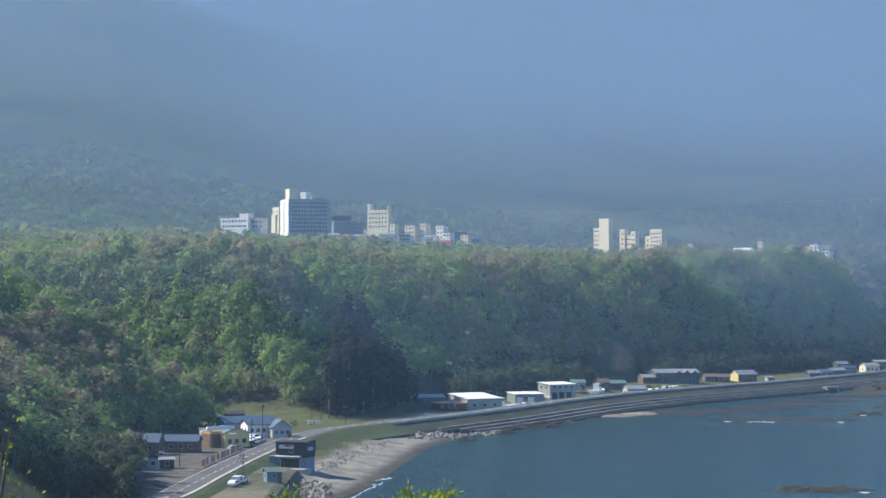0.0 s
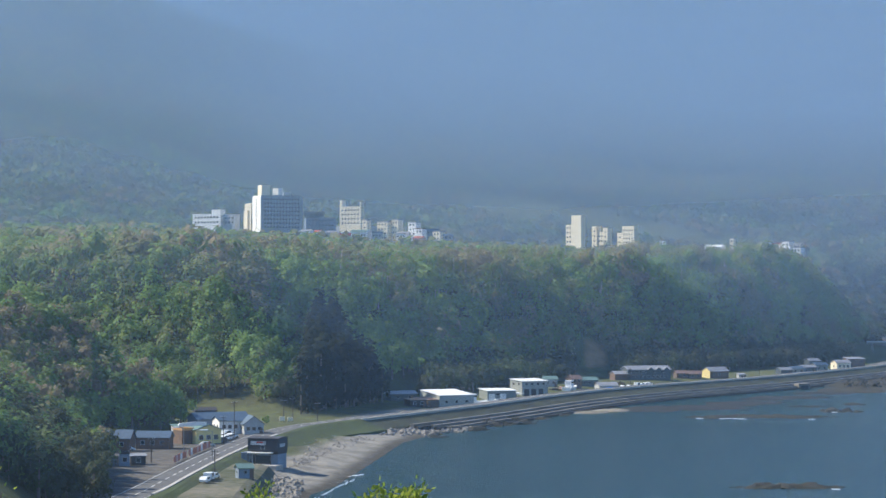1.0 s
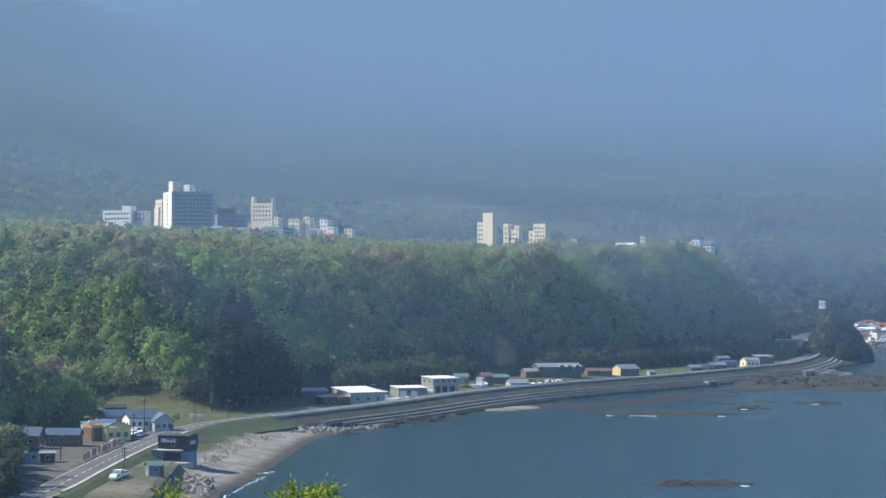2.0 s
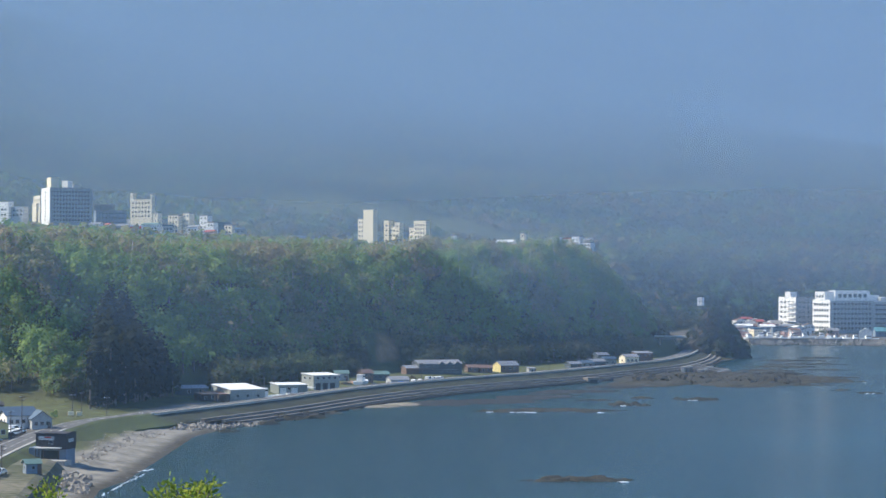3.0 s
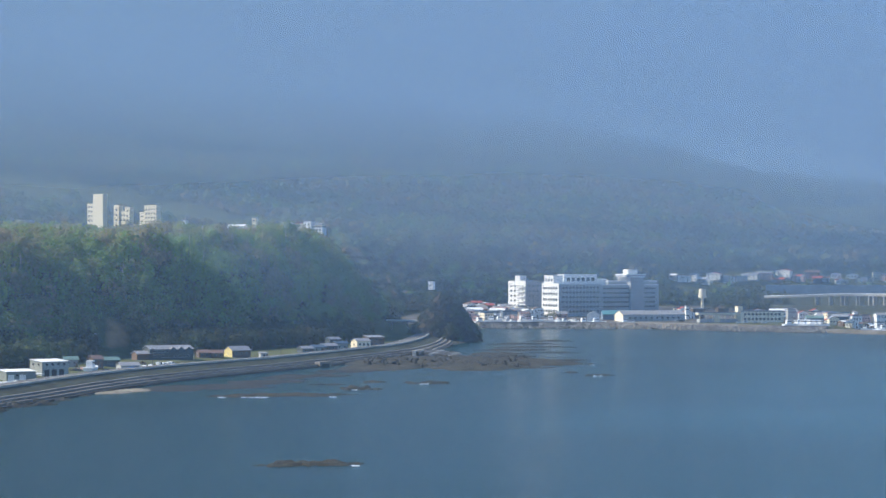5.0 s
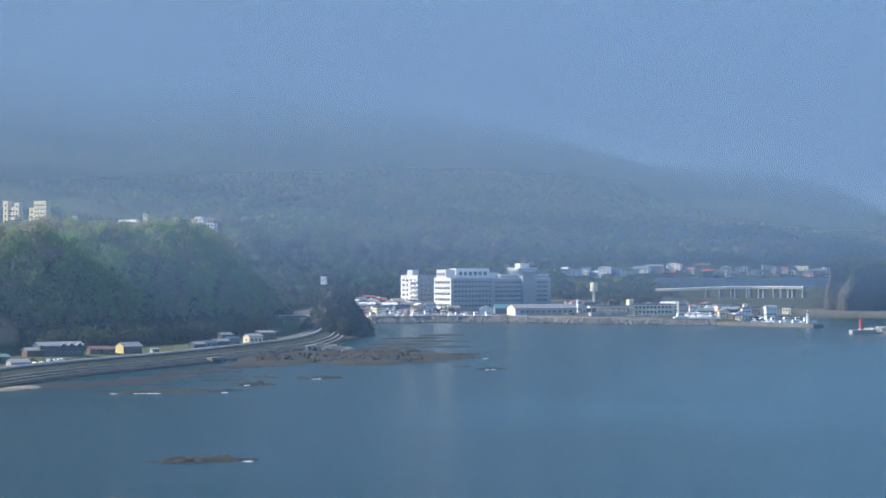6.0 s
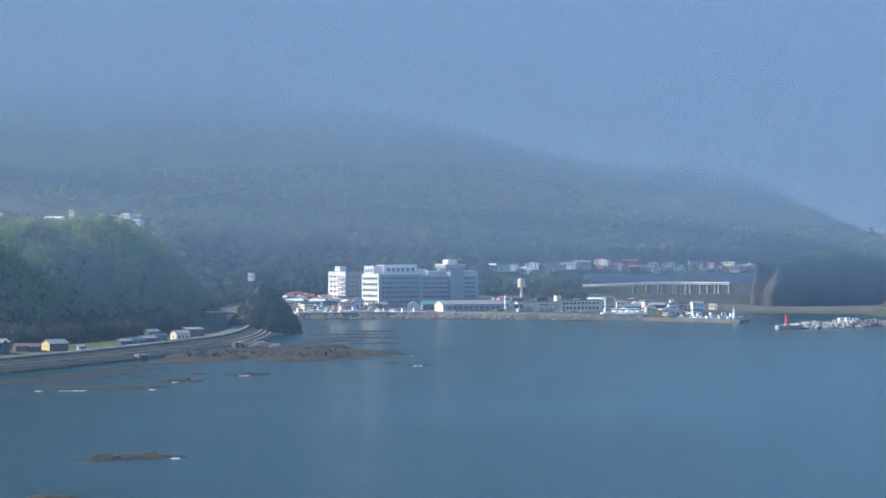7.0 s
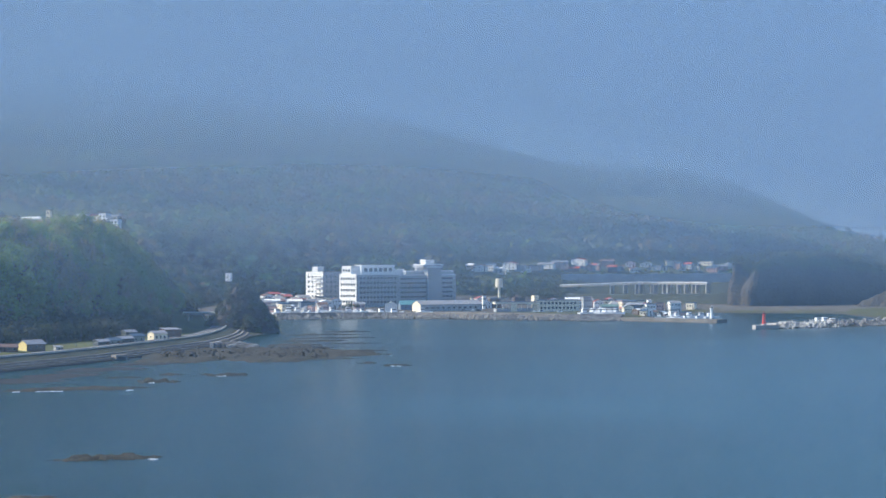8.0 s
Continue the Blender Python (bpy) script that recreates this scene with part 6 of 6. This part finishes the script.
prism(bm, [(-86, 21.2), (-50, 22.4), (0, 24.3), (78, 24.3), (78, 25.1), (0, 25.1), (-50, 23.2), (-86, 22.0)], -4.3, -3.9)
part("railing", bm, WHITE, v_, "pale parapet railing")
for xx in (-29, -14, -1, 3, 16, 19, 29, 34, 45, 53, 61, 65, 76):
    bm = bmesh.new()
    top = float(np.interp(xx, [-50, 0, 78], [20.7, 22.5, 22.5]))
    box(bm, xx - 0.7, xx + 0.7, -3, 3, 2, top, bevel=0.1)
    part("pier", bm, PARAPET, v_)
w_ = site("embankment", "dark planted bank between the quay and the viaduct", "bank", 22.3, 2150, 0, 0)
bm = bmesh.new()
prism(bm, [(-22, 2), (14, 2), (10, 14.6), (-4, 14.2), (-12, 9)], -76, 84)
bmesh.ops.rotate(bm, verts=bm.verts, matrix=Matrix.Rotation(radians(90), 3, "Z"))
part("bank", bm, WEEDY, w_)
tagged(w_, kind="structure")
# the long retaining wall of the upper road behind it
w_ = site("retaining_wall", "long blue-grey retaining wall below the terrace houses", "retaining wall", 22.2, 2385, 0, 0)
tagged(w_, kind="structure")
for k in range(12):
    bm = bmesh.new()
    box(bm, -86 + 14.4 * k, -71.8 + 14.4 * k, -0.5, 0.5, 20, 31.2 + 0.25 * (k % 2), bevel=0.06)
    part("wall_bay", bm, SLATE, w_)
bm = bmesh.new()
prism(bm, [(-24, 2), (6, 2), (6, 22.5), (-2, 22.5)], -88, 88)
bmesh.ops.rotate(bm, verts=bm.verts, matrix=Matrix.Rotation(radians(90), 3, "Z"))
part("embankment", bm, WEEDY, w_, "weedy bank below the wall")

# small road bridge with slanted struts where the road turns behind the islet
r_ = site("road_bridge", "small pale concrete road bridge on slanted struts", "bridge", 11.52, 1600, -20, 0)
bm = bmesh.new()
box(bm, -17, 17, -3, 3, 11.2, 12.4, bevel=0.08)
part("deck", bm, PARAPET, r_)
bm = bmesh.new()
box(bm, -17, 17, -3.2, -2.9, 12.4, 13.3, bevel=0.04)
part("railing", bm, WHITE, r_)
for x0, x1 in ((3, -3.5), (4, 10.5), (-14, -14), (15, 15)):
    bm = bmesh.new()
    rod(bm, (x0, 0, 0), (x1, 0, 11.3), 0.7, 0.7, 8)
    part("strut", bm, PARAPET, r_)

# square white tower on the wooded nose
t_ = simple_house("water_tank", "white square tank house above the trees", 12.03, 2200, -30, 5.0, 4, 6.5, WHITE, WHITE_ROOF, "flat", 0, 1, 1, 0, category="tank", door=False, z=28, deep=0.4)
for xx in (-1.6, 1.6):
    bm = bmesh.new()
    rod(bm, (xx, 0, -24), (xx, 0, -0.4), 0.35, 0.3, 8)
    part("post", bm, TIMBER, t_)

# ---- houses of the town, the terrace beyond and the plateau ----
g_ = np.random.default_rng(21)
WALLS = [WHITE, WHITE, CREAM, GREY, PINK, WHITE, SLATE, BROWN]
ROOFS = [GREY_ROOF, BROWN_ROOF, BLUE_ROOF, RED_ROOF, GREY_ROOF, WHITE_ROOF]


def town_house(bearing, distance, w0, p0, h0, yaw, group, label, z=None, deep=0.6):
    k = int(g_.integers(0, 1000))
    if deep > 1:
        k = (10, 26, 50, 82, 34)[k % 5]
    roof = ("gable", "gable_y", "flat", "gable")[k % 4]
    simple_house("house", label, bearing, distance, yaw, w0, p0, h0, WALLS[k % len(WALLS)], ROOFS[k % len(ROOFS)], roof, 0 if roof == "flat" else 1.6, 2 if h0 > 5 else 1, 3, 2, group=group, z=z, deep=deep)


for i in range(44):
    b0 = 12.95 + 1.75 * g_.uniform() ** 1.1
    d0 = g_.uniform(1935, 2190)
    town_house(b0, d0, g_.uniform(7, 14), g_.uniform(7, 10), g_.uniform(4, 8), g_.uniform(5, 35), "houses of the harbour town", "small house of the harbour town")
for i in range(16):
    town_house(g_.uniform(17.7, 21.0), g_.uniform(2030, 2180), g_.uniform(7, 12), g_.uniform(6, 9), g_.uniform(4, 6.5), g_.uniform(0, 30), "houses of the harbour town", "small house of the harbour town")
for i in range(16):
    town_house(g_.uniform(20.4, 22.9), g_.uniform(1925, 2060), g_.uniform(7, 13), g_.uniform(7, 10), g_.uniform(4, 8), g_.uniform(5, 35), "houses of the harbour town", "small building behind the fishing quay")
for i in range(34):
    b0 = 17.9 + 6.4 * (i + g_.uniform()) / 34
    x, y = spot(b0, 2560)
    d0 = 2250
    while d0 < 2800 and ground(*spot(b0, d0)) < 30 + 6 * g_.uniform():
        d0 += 10
    town_house(b0, d0, g_.uniform(7, 18), g_.uniform(6, 9), g_.uniform(3.5, 6), g_.uniform(-25, 15), "houses on the far terrace", "far small house on the terrace")
for i in range(46):
    b0, d0 = (13.0 + 1.3 * g_.uniform(), g_.uniform(1925, 2060)) if i < 30 else (g_.uniform(20.3, 24.0), g_.uniform(1880, 2090))
    k = int(g_.integers(0, 6))
    simple_house("hut", "small weathered harbour hut among others", b0, d0, g_.uniform(-40, 30), g_.uniform(3.5, 7), g_.uniform(3.5, 6), g_.uniform(2.6, 5.5), (WHITE, PINK, CREAM, GREY, BROWN, WHITE)[k], (RED_ROOF, GREY_ROOF, BLUE_ROOF, BROWN_ROOF, WHITE_ROOF, GREY_ROOF)[k],
                 ("gable", "gable_y", "shed")[k % 3], 1.0, 1, 2, 1, category="hut", group="harbour huts", ww=1.1, wh=1.0)
for i in range(30):
    b0, d0 = (g_.uniform(13.15, 15.6), g_.uniform(1904, 1928)) if i < 16 else (g_.uniform(22.4, 23.5), g_.uniform(1800, 1880))
    x, y = spot(b0, d0)
    s_ = g_.uniform(0.4, 0.75)
    o = copy_thing(boat, pose(x, y, max(ground(x, y), 4.38 if i < 16 else 0.1) + 0.05, 0, 0, g_.uniform(-60, 60)) @ Matrix.Diagonal((s_, s_, s_, 1)))
    tagged(o, "small white boat drawn up among the harbour huts", "boat", "fishing boats")
for i in range(22):
    b0, d0 = 21.2 + 2.9 * (i + g_.uniform()) / 22, g_.uniform(1930, 2070)
    if ground(*spot(b0, d0)) > 1.5:
        k = int(g_.integers(0, 6))
        simple_house("harbour_shed", "low weathered harbour building below the viaduct", b0, d0, g_.uniform(-35, 20), g_.uniform(7, 14), g_.uniform(6, 9), g_.uniform(3.5, 7.5), (SLATE, CREAM, GREY, DARK_SLATE, PINK, WHITE)[k],
                     (GREY_ROOF, BLUE_ROOF, GREEN_ROOF, GREY_ROOF, BROWN_ROOF, RED_ROOF)[k], ("gable", "flat", "gable_y")[k % 3], 0 if k % 3 == 1 else 1.6, 1, 3, 1, category="building", group="harbour buildings")
PLATEAU = [(-2.33, 1790, 23, 10, 17, SLATE, GREY_ROOF, 84, 10), (-2.65, 1740, 9, 8, 6, WHITE, GREY_ROOF, 84, -30), (-2.42, 1742, 8, 8, 5.5, WHITE, RED_ROOF, 84, -35),
           (-1.62, 1745, 14, 7, 5, RED, WHITE_ROOF, 84, -20), (-1.33, 1738, 13, 7, 6, WHITE, GREEN_ROOF, 84, -25), (-1.19, 1765, 4.6, 5, 15, CREAM, GREY_ROOF, 84, -40),
           (-0.75, 1765, 10, 6, 13.5, CREAM, GREY_ROOF, 84, -40), (-0.44, 1762, 6.5, 6, 15, CREAM, GREY_ROOF, 84, -42), (-0.30, 1755, 9, 6, 5, WHITE, GREY_ROOF, 84, -30),
           (-0.02, 1755, 7.5, 6, 17, WHITE, GREY_ROOF, 80, -40), (0.14, 1748, 6, 6, 12, WHITE, BROWN_ROOF, 80, -36), (0.10, 1735, 7, 6, 5, PINK, RED_ROOF, 80, -25), (0.36, 1770, 13, 8, 12, SLATE, BLUE_ROOF, 80, 15),
           (0.58, 1750, 7.5, 6, 10, CREAM, GREY_ROOF, 80, -42), (0.80, 1740, 7, 6, 7, GREY, BLUE_ROOF, 80, 0), (-0.95, 1730, 8, 6, 5, GREY, BLUE_ROOF, 84, 5), (-2.02, 1735, 9, 7, 5, GREY, GREY_ROOF, 84, -10),
           (6.03, 1790, 3, 4, 9, WHITE, GREY_ROOF, 75, -30), (6.45, 1800, 10, 7, 4, WHITE, GREY_ROOF, 75, -30), (7.3, 1800, 14, 8, 5, WHITE, WHITE_ROOF, 75, -25), (7.72, 1795, 3.4, 3.4, 11, CREAM, GREY_ROOF, 75, -30),
           (8.1, 1800, 10, 7, 4, WHITE, GREY_ROOF, 75, -28), (8.55, 1850, 9, 7, 9, WHITE, GREY_ROOF, 75, -35), (8.78, 1850, 8, 7, 8, CREAM, RED_ROOF, 75, -25), (9.05, 1845, 7, 7, 9.5, WHITE, GREY_ROOF, 75, -35),
           (9.3, 1840, 6, 6, 7, CREAM, GREY_ROOF, 75, -25), (8.98, 1790, 9, 7, 3.5, WHITE, WHITE_ROOF, 75, -28), (9.28, 1790, 9, 7, 4, WHITE, GREY_ROOF, 75, -28), (2.2, 2150, 14, 9, 10, GREY, GREY_ROOF, 80, -20), (2.45, 2150, 8, 9, 8, GREY, GREY_ROOF, 80, -20)]
for i, (b0, d0, w0, p0, h0, mw, mr_, z0, yaw0) in enumerate(PLATEAU):
    low_ = h0 < 8
    simple_house("building", "tall pale building on the wooded plateau" if not low_ else "low pale building on the wooded plateau", b0, d0, yaw0, w0, p0, h0, mw, mr_, "gable" if low_ and i % 3 else "flat", 1.3 if low_ and i % 3 else 0,
                 max(1, int(h0 / 3.2)), max(1, int(w0 / 2.6)), 1, z=z0, deep=22, group="buildings on the plateau", category="building", ww=1.4, wh=1.3, door=False)
loft = site("concrete_frame", "open grey concrete frame on the roof of a dark building", "roof frame", -2.47, 1790, 0, 101.2)
for x0 in (-7.4, -2.7, 2.3, 7.0):
    bm = bmesh.new()
    box(bm, x0 - 0.5, x0 + 0.5, -3, 3, 0, 4.2, bevel=0.05)
    part("column", bm, PARAPET, loft)
bm = bmesh.new()
box(bm, -8.2, 7.8, -3.4, 3.4, 4.2, 5.3, bevel=0.05)
part("slab", bm, PARAPET, loft)
bm = bmesh.new()
box(bm, -7.4, 7.0, 1.0, 1.4, 0, 4.2)
part("back_wall", bm, GREY, loft)

# ---- single trees: on the spur, in the village, by the harbour ----
def make_tree(seed, tall, tint, mat=LEAF, slim=1.0, cards=720):
    g = np.random.default_rng(seed)
    t = new("tree")
    bm = bmesh.new()
    rod(bm, (0, 0, -0.6), (0.1, 0, tall * 0.5), 0.02 * tall, 0.012 * tall, 8)
    rod(bm, (0.1, 0, tall * 0.5), (0.0, 0.1, tall * 0.92), 0.012 * tall, 0.003 * tall, 6)
    for k in range(9):
        a, z = g.uniform(0, 6.3), tall * g.uniform(0.28, 0.75)
        l = tall * g.uniform(0.18, 0.3) * slim
        rod(bm, (0.05, 0, z), (l * math.cos(a), l * math.sin(a), z + l * 0.7), 0.007 * tall, 0.002 * tall, 5)
    part("trunk", bm, BARK, t)
    k = 9
    c = np.stack([g.normal(0, 0.16 * tall * slim, k), g.normal(0, 0.16 * tall * slim, k), tall * g.uniform(0.32, 0.84, k)], 1)
    r = np.repeat((tall * g.uniform(0.13, 0.2, k))[:, None], 3, 1) * np.array([slim, slim, 1.0])
    v, f, tt = leaf_cards(c, r, cards // k, 0.26, np.full(k, tint) + g.normal(0, 0.06, k), seed, under=0.8)
    ob = new("crown", fast_mesh("crown", v, f, [mat], {"tint": tt}, smooth=True, normals=LEAF_NORMALS[0]))
    ob.parent = t
    return t


DARK_TREE = make_tree(5, 11, 0.5, SCRUB_LEAF)
SPUR_KINDS = [("fresh green spring tree", make_tree(1, 11, 0.8)), ("yellow-green spring tree", make_tree(2, 10, 0.95)), ("bare brownish tree with thin twigs", make_tree(3, 12, 0.08)), ("olive green spring tree", make_tree(4, 12, 0.5)), ("dark green tree", DARK_TREE)]
g_ = np.random.default_rng(33)
placed = 0
spots = scatter(8.5, -12, -4.4, 560, 800, 71, lambda x, y: (inland(x, y, UPLAND) > -3) & (inland(x, y, UPLAND) < 45) & (y < 790))
g_.shuffle(spots)
near_road = scatter(7.5, -8.8, -7.45, 480, 548, 72, lambda x, y: (inland(x, y, UPLAND) > -16))
for x, y in list(spots[:140]) + list(near_road[:34]):
    s0 = float(inland(np.array([x]), np.array([y]), UPLAND)[0])
    k = 4 if y < 550 else int(g_.choice([0, 1, 3, 4] if s0 < 10 else [2, 2, 2, 2, 3, 0]))
    label, proto = SPUR_KINDS[k]
    s_ = g_.uniform(0.75, 1.2)
    m = pose(x, y, ground(x, y) - 0.1, 0, 0, g_.uniform(0, 360)) @ Matrix.Diagonal((s_, s_, s_, 1))
    o = copy_thing(proto, m)
    o.matrix_basis = m
    tagged(o, label + " on the hillside above the village", "tree", "hillside trees")
HARBOUR_TREE = make_tree(8, 17, 0.45, SCRUB_LEAF, 1.2, 500)
tagged(HARBOUR_TREE, "large dark tree behind the harbour buildings", "tree", "harbour trees")
HARBOUR_TREE.matrix_world = pose(*spot(18.9, 2120), 4, 0, 0, 30)
for b0, d0, s_ in ((19.05, 2110, 1.1), (19.25, 2115, 1.2), (19.4, 2105, 1.1), (19.6, 2120, 1.15), (19.75, 2110, 1.0), (19.95, 2115, 0.95), (20.05, 2125, 1.1), (14.95, 1990, 0.5), (15.1, 1985, 0.45), (14.85, 1980, 0.4)):
    m = pose(*spot(b0, d0), 4, 0, 0, 77 * s_ * 10) @ Matrix.Diagonal((s_, s_, s_, 1))
    o = copy_thing(HARBOUR_TREE, m)
    o.matrix_basis = m
# the first of each kind stands in the village
for (label, proto), (b0, d0, s_) in zip(SPUR_KINDS, ((-7.9, 612, 0.8), (-3.62, 757, 0.35), (-7.7, 600, 0.8), (-7.55, 570, 0.8), (-7.75, 555, 0.9))):
    x, y = spot(b0, d0)
    proto.matrix_basis = pose(x, y, ground(x, y) - 0.1, 0, 0, 40) @ Matrix.Diagonal((s_, s_, s_, 1))
    tagged(proto, label + " beside the village", "tree", "hillside trees")

# scrub on the islet
g_ = np.random.default_rng(61)
ix, iy = spot(12.34, 1552)
n_ = 330
a_, r_ = g_.uniform(0, 6.3, n_), np.sqrt(g_.uniform(0, 1, n_)) * 0.92
c_ = np.stack([ix + 27 * r_ * np.cos(a_), iy + 21 * r_ * np.sin(a_), 34 * (1 - r_ ** 1.35) - 1.6], 1)
kx, ky = spot(12.52, 1532)
a_, r_ = g_.uniform(0, 6.3, 60), g_.uniform(0, 0.9, 60)
c_ = np.concatenate([c_, np.stack([kx + 7 * r_ * np.cos(a_), ky + 6 * r_ * np.sin(a_), 9.5 * (1 - r_ ** 2)], 1)])
n_ += 60
v, f, tt = leaf_cards(c_, np.repeat(g_.uniform(1.2, 2.5, n_)[:, None], 3, 1), 40, 0.4, g_.uniform(0.0, 0.7, n_), 62)
tagged(new("islet_scrub", fast_mesh("islet_scrub", v, f, [SCRUB_LEAF], {"tint": tt})), "low brown and green scrub on the rock stack", "scrub", kind="stuff")

# trees and bushes on the great rock's top
g_ = np.random.default_rng(63)
n_ = 420
px_, py_ = g_.uniform(-86, 84, n_), g_.uniform(-21, 16, n_)
gx_, gy_ = spot(26.2, 2160)
turn_ = radians(10)
cz_ = (44 + 6.5 * np.sqrt(np.clip(1 - (px_ / 88) ** 2, 0, 1)) * np.sqrt(np.clip(1 - (py_ / 26) ** 2, 0, 1))) * (1 - 0.32 * np.clip(px_ / 84 - 0.15, 0, 2) ** 1.2)
c_ = np.stack([gx_ + px_ * math.cos(turn_) - py_ * math.sin(turn_), gy_ + px_ * math.sin(turn_) + py_ * math.cos(turn_), cz_], 1)
v, f, tt = leaf_cards(c_, np.repeat(g_.uniform(1.4, 3.0, n_)[:, None], 3, 1), 30, 0.45, g_.uniform(0.0, 0.8, n_), 64)
tagged(new("rock_top_scrub", fast_mesh("rock_top_scrub", v, f, [SCRUB_LEAF], {"tint": tt})), "dull green scrub covering the great rock's top", "scrub", kind="stuff")

# ---- shrub and twigs on the headland right below the viewpoint ----
def leafy_branch(parent, foot, tip, leaves, size, seed, mat):
    g = np.random.default_rng(seed)
    foot, tip = Vector(foot), Vector(tip)
    bm = bmesh.new()
    mid = foot.lerp(tip, 0.5) + Vector(g.normal(0, 0.08, 3))
    rod(bm, foot, mid, 0.018, 0.012, 6)
    rod(bm, mid, tip, 0.012, 0.004, 6)
    stem = part("branch", bm, BARK, parent)
    bm = bmesh.new()
    lay = bm.verts.layers.float.new("tint")
    for i in range(leaves):
        k = g.uniform(0, 1) ** 0.6
        base = mid.lerp(tip, k)
        out = Vector((g.normal(), g.normal(), abs(g.normal(0.5, 0.6)))).normalized()
        acr = out.cross(Vector(g.normal(size=3))).normalized()
        up_ = out.cross(acr)
        s_ = size * g.uniform(0.6, 1.2)
        base = base + out * g.uniform(0, 0.10)
        tint = float(g.uniform(0, 1))
        pts = [base, base + out * 0.35 * s_ + acr * 0.27 * s_ + up_ * 0.04 * s_, base + out * 0.75 * s_ + acr * 0.2 * s_, base + out * s_ - up_ * 0.08 * s_, base + out * 0.75 * s_ - acr * 0.2 * s_,
               base + out * 0.35 * s_ - acr * 0.27 * s_ + up_ * 0.04 * s_]
        vv = [bm.verts.new(q) for q in pts]
        for x_ in vv:
            x_[lay] = tint
        bm.faces.new(vv)
    part("leaves", bm, mat, stem)


def headland_shrub(name, label, bearing, distance, tips, leaves, size, seed, mat):
    x, y = spot(bearing, distance)
    t = tagged(new(name), label, "shrub")
    t.matrix_world = pose(x, y, ground(x, y) - 0.1, 0, 0, 0)
    zf = t.matrix_world.translation.z
    bm = bmesh.new()
    rod(bm, (0, 0, -0.3), (0, 0, 48.0 - zf - 0.6), 0.05, 0.03, 8)
    part("stem", bm, BARK, t)
    for i, (b1, up1) in enumerate(tips):
        tx, ty = spot(b1, distance + 0.15 * ((i * 7) % 5 - 2))
        tz = 50 - distance * math.tan(radians(up1))
        leafy_branch(t, (0, 0, 48.0 - zf - 0.6 - 0.12 * (i % 3)), (tx - x, ty - y, tz - zf), leaves, size, seed + i, mat)
    return t


headland_shrub("shrub", "shrub with fresh yellow-green leaves lit by the sun", -0.55, 20, [(-1.28, 5.15), (-1.05, 5.12), (-0.88, 5.0), (-0.72, 5.0), (-0.6, 5.15), (-0.35, 5.15), (-0.12, 5.1), (0.05, 4.98), (0.18, 4.94), (-0.2, 5.15), (-0.95, 5.2), (0.25, 5.2)], 95, 0.048, 90, YOUNG_LEAF)
headland_shrub("shrub", "small shrub with fresh yellow-green leaves", -3.72, 20, [(-3.95, 5.0), (-3.78, 4.93), (-3.62, 5.0), (-3.5, 5.15), (-3.85, 5.25)], 80, 0.047, 120, YOUNG_LEAF)
headland_shrub("twiggy_shrub", "bare brown twigs with small yellowish buds", -10.9, 16, [(-10.42, 3.2), (-10.05, 4.4), (-10.5, 4.0), (-9.95, 4.9), (-10.6, 3.6), (-9.5, 5.1)], 26, 0.035, 140, YOUNG_LEAF)
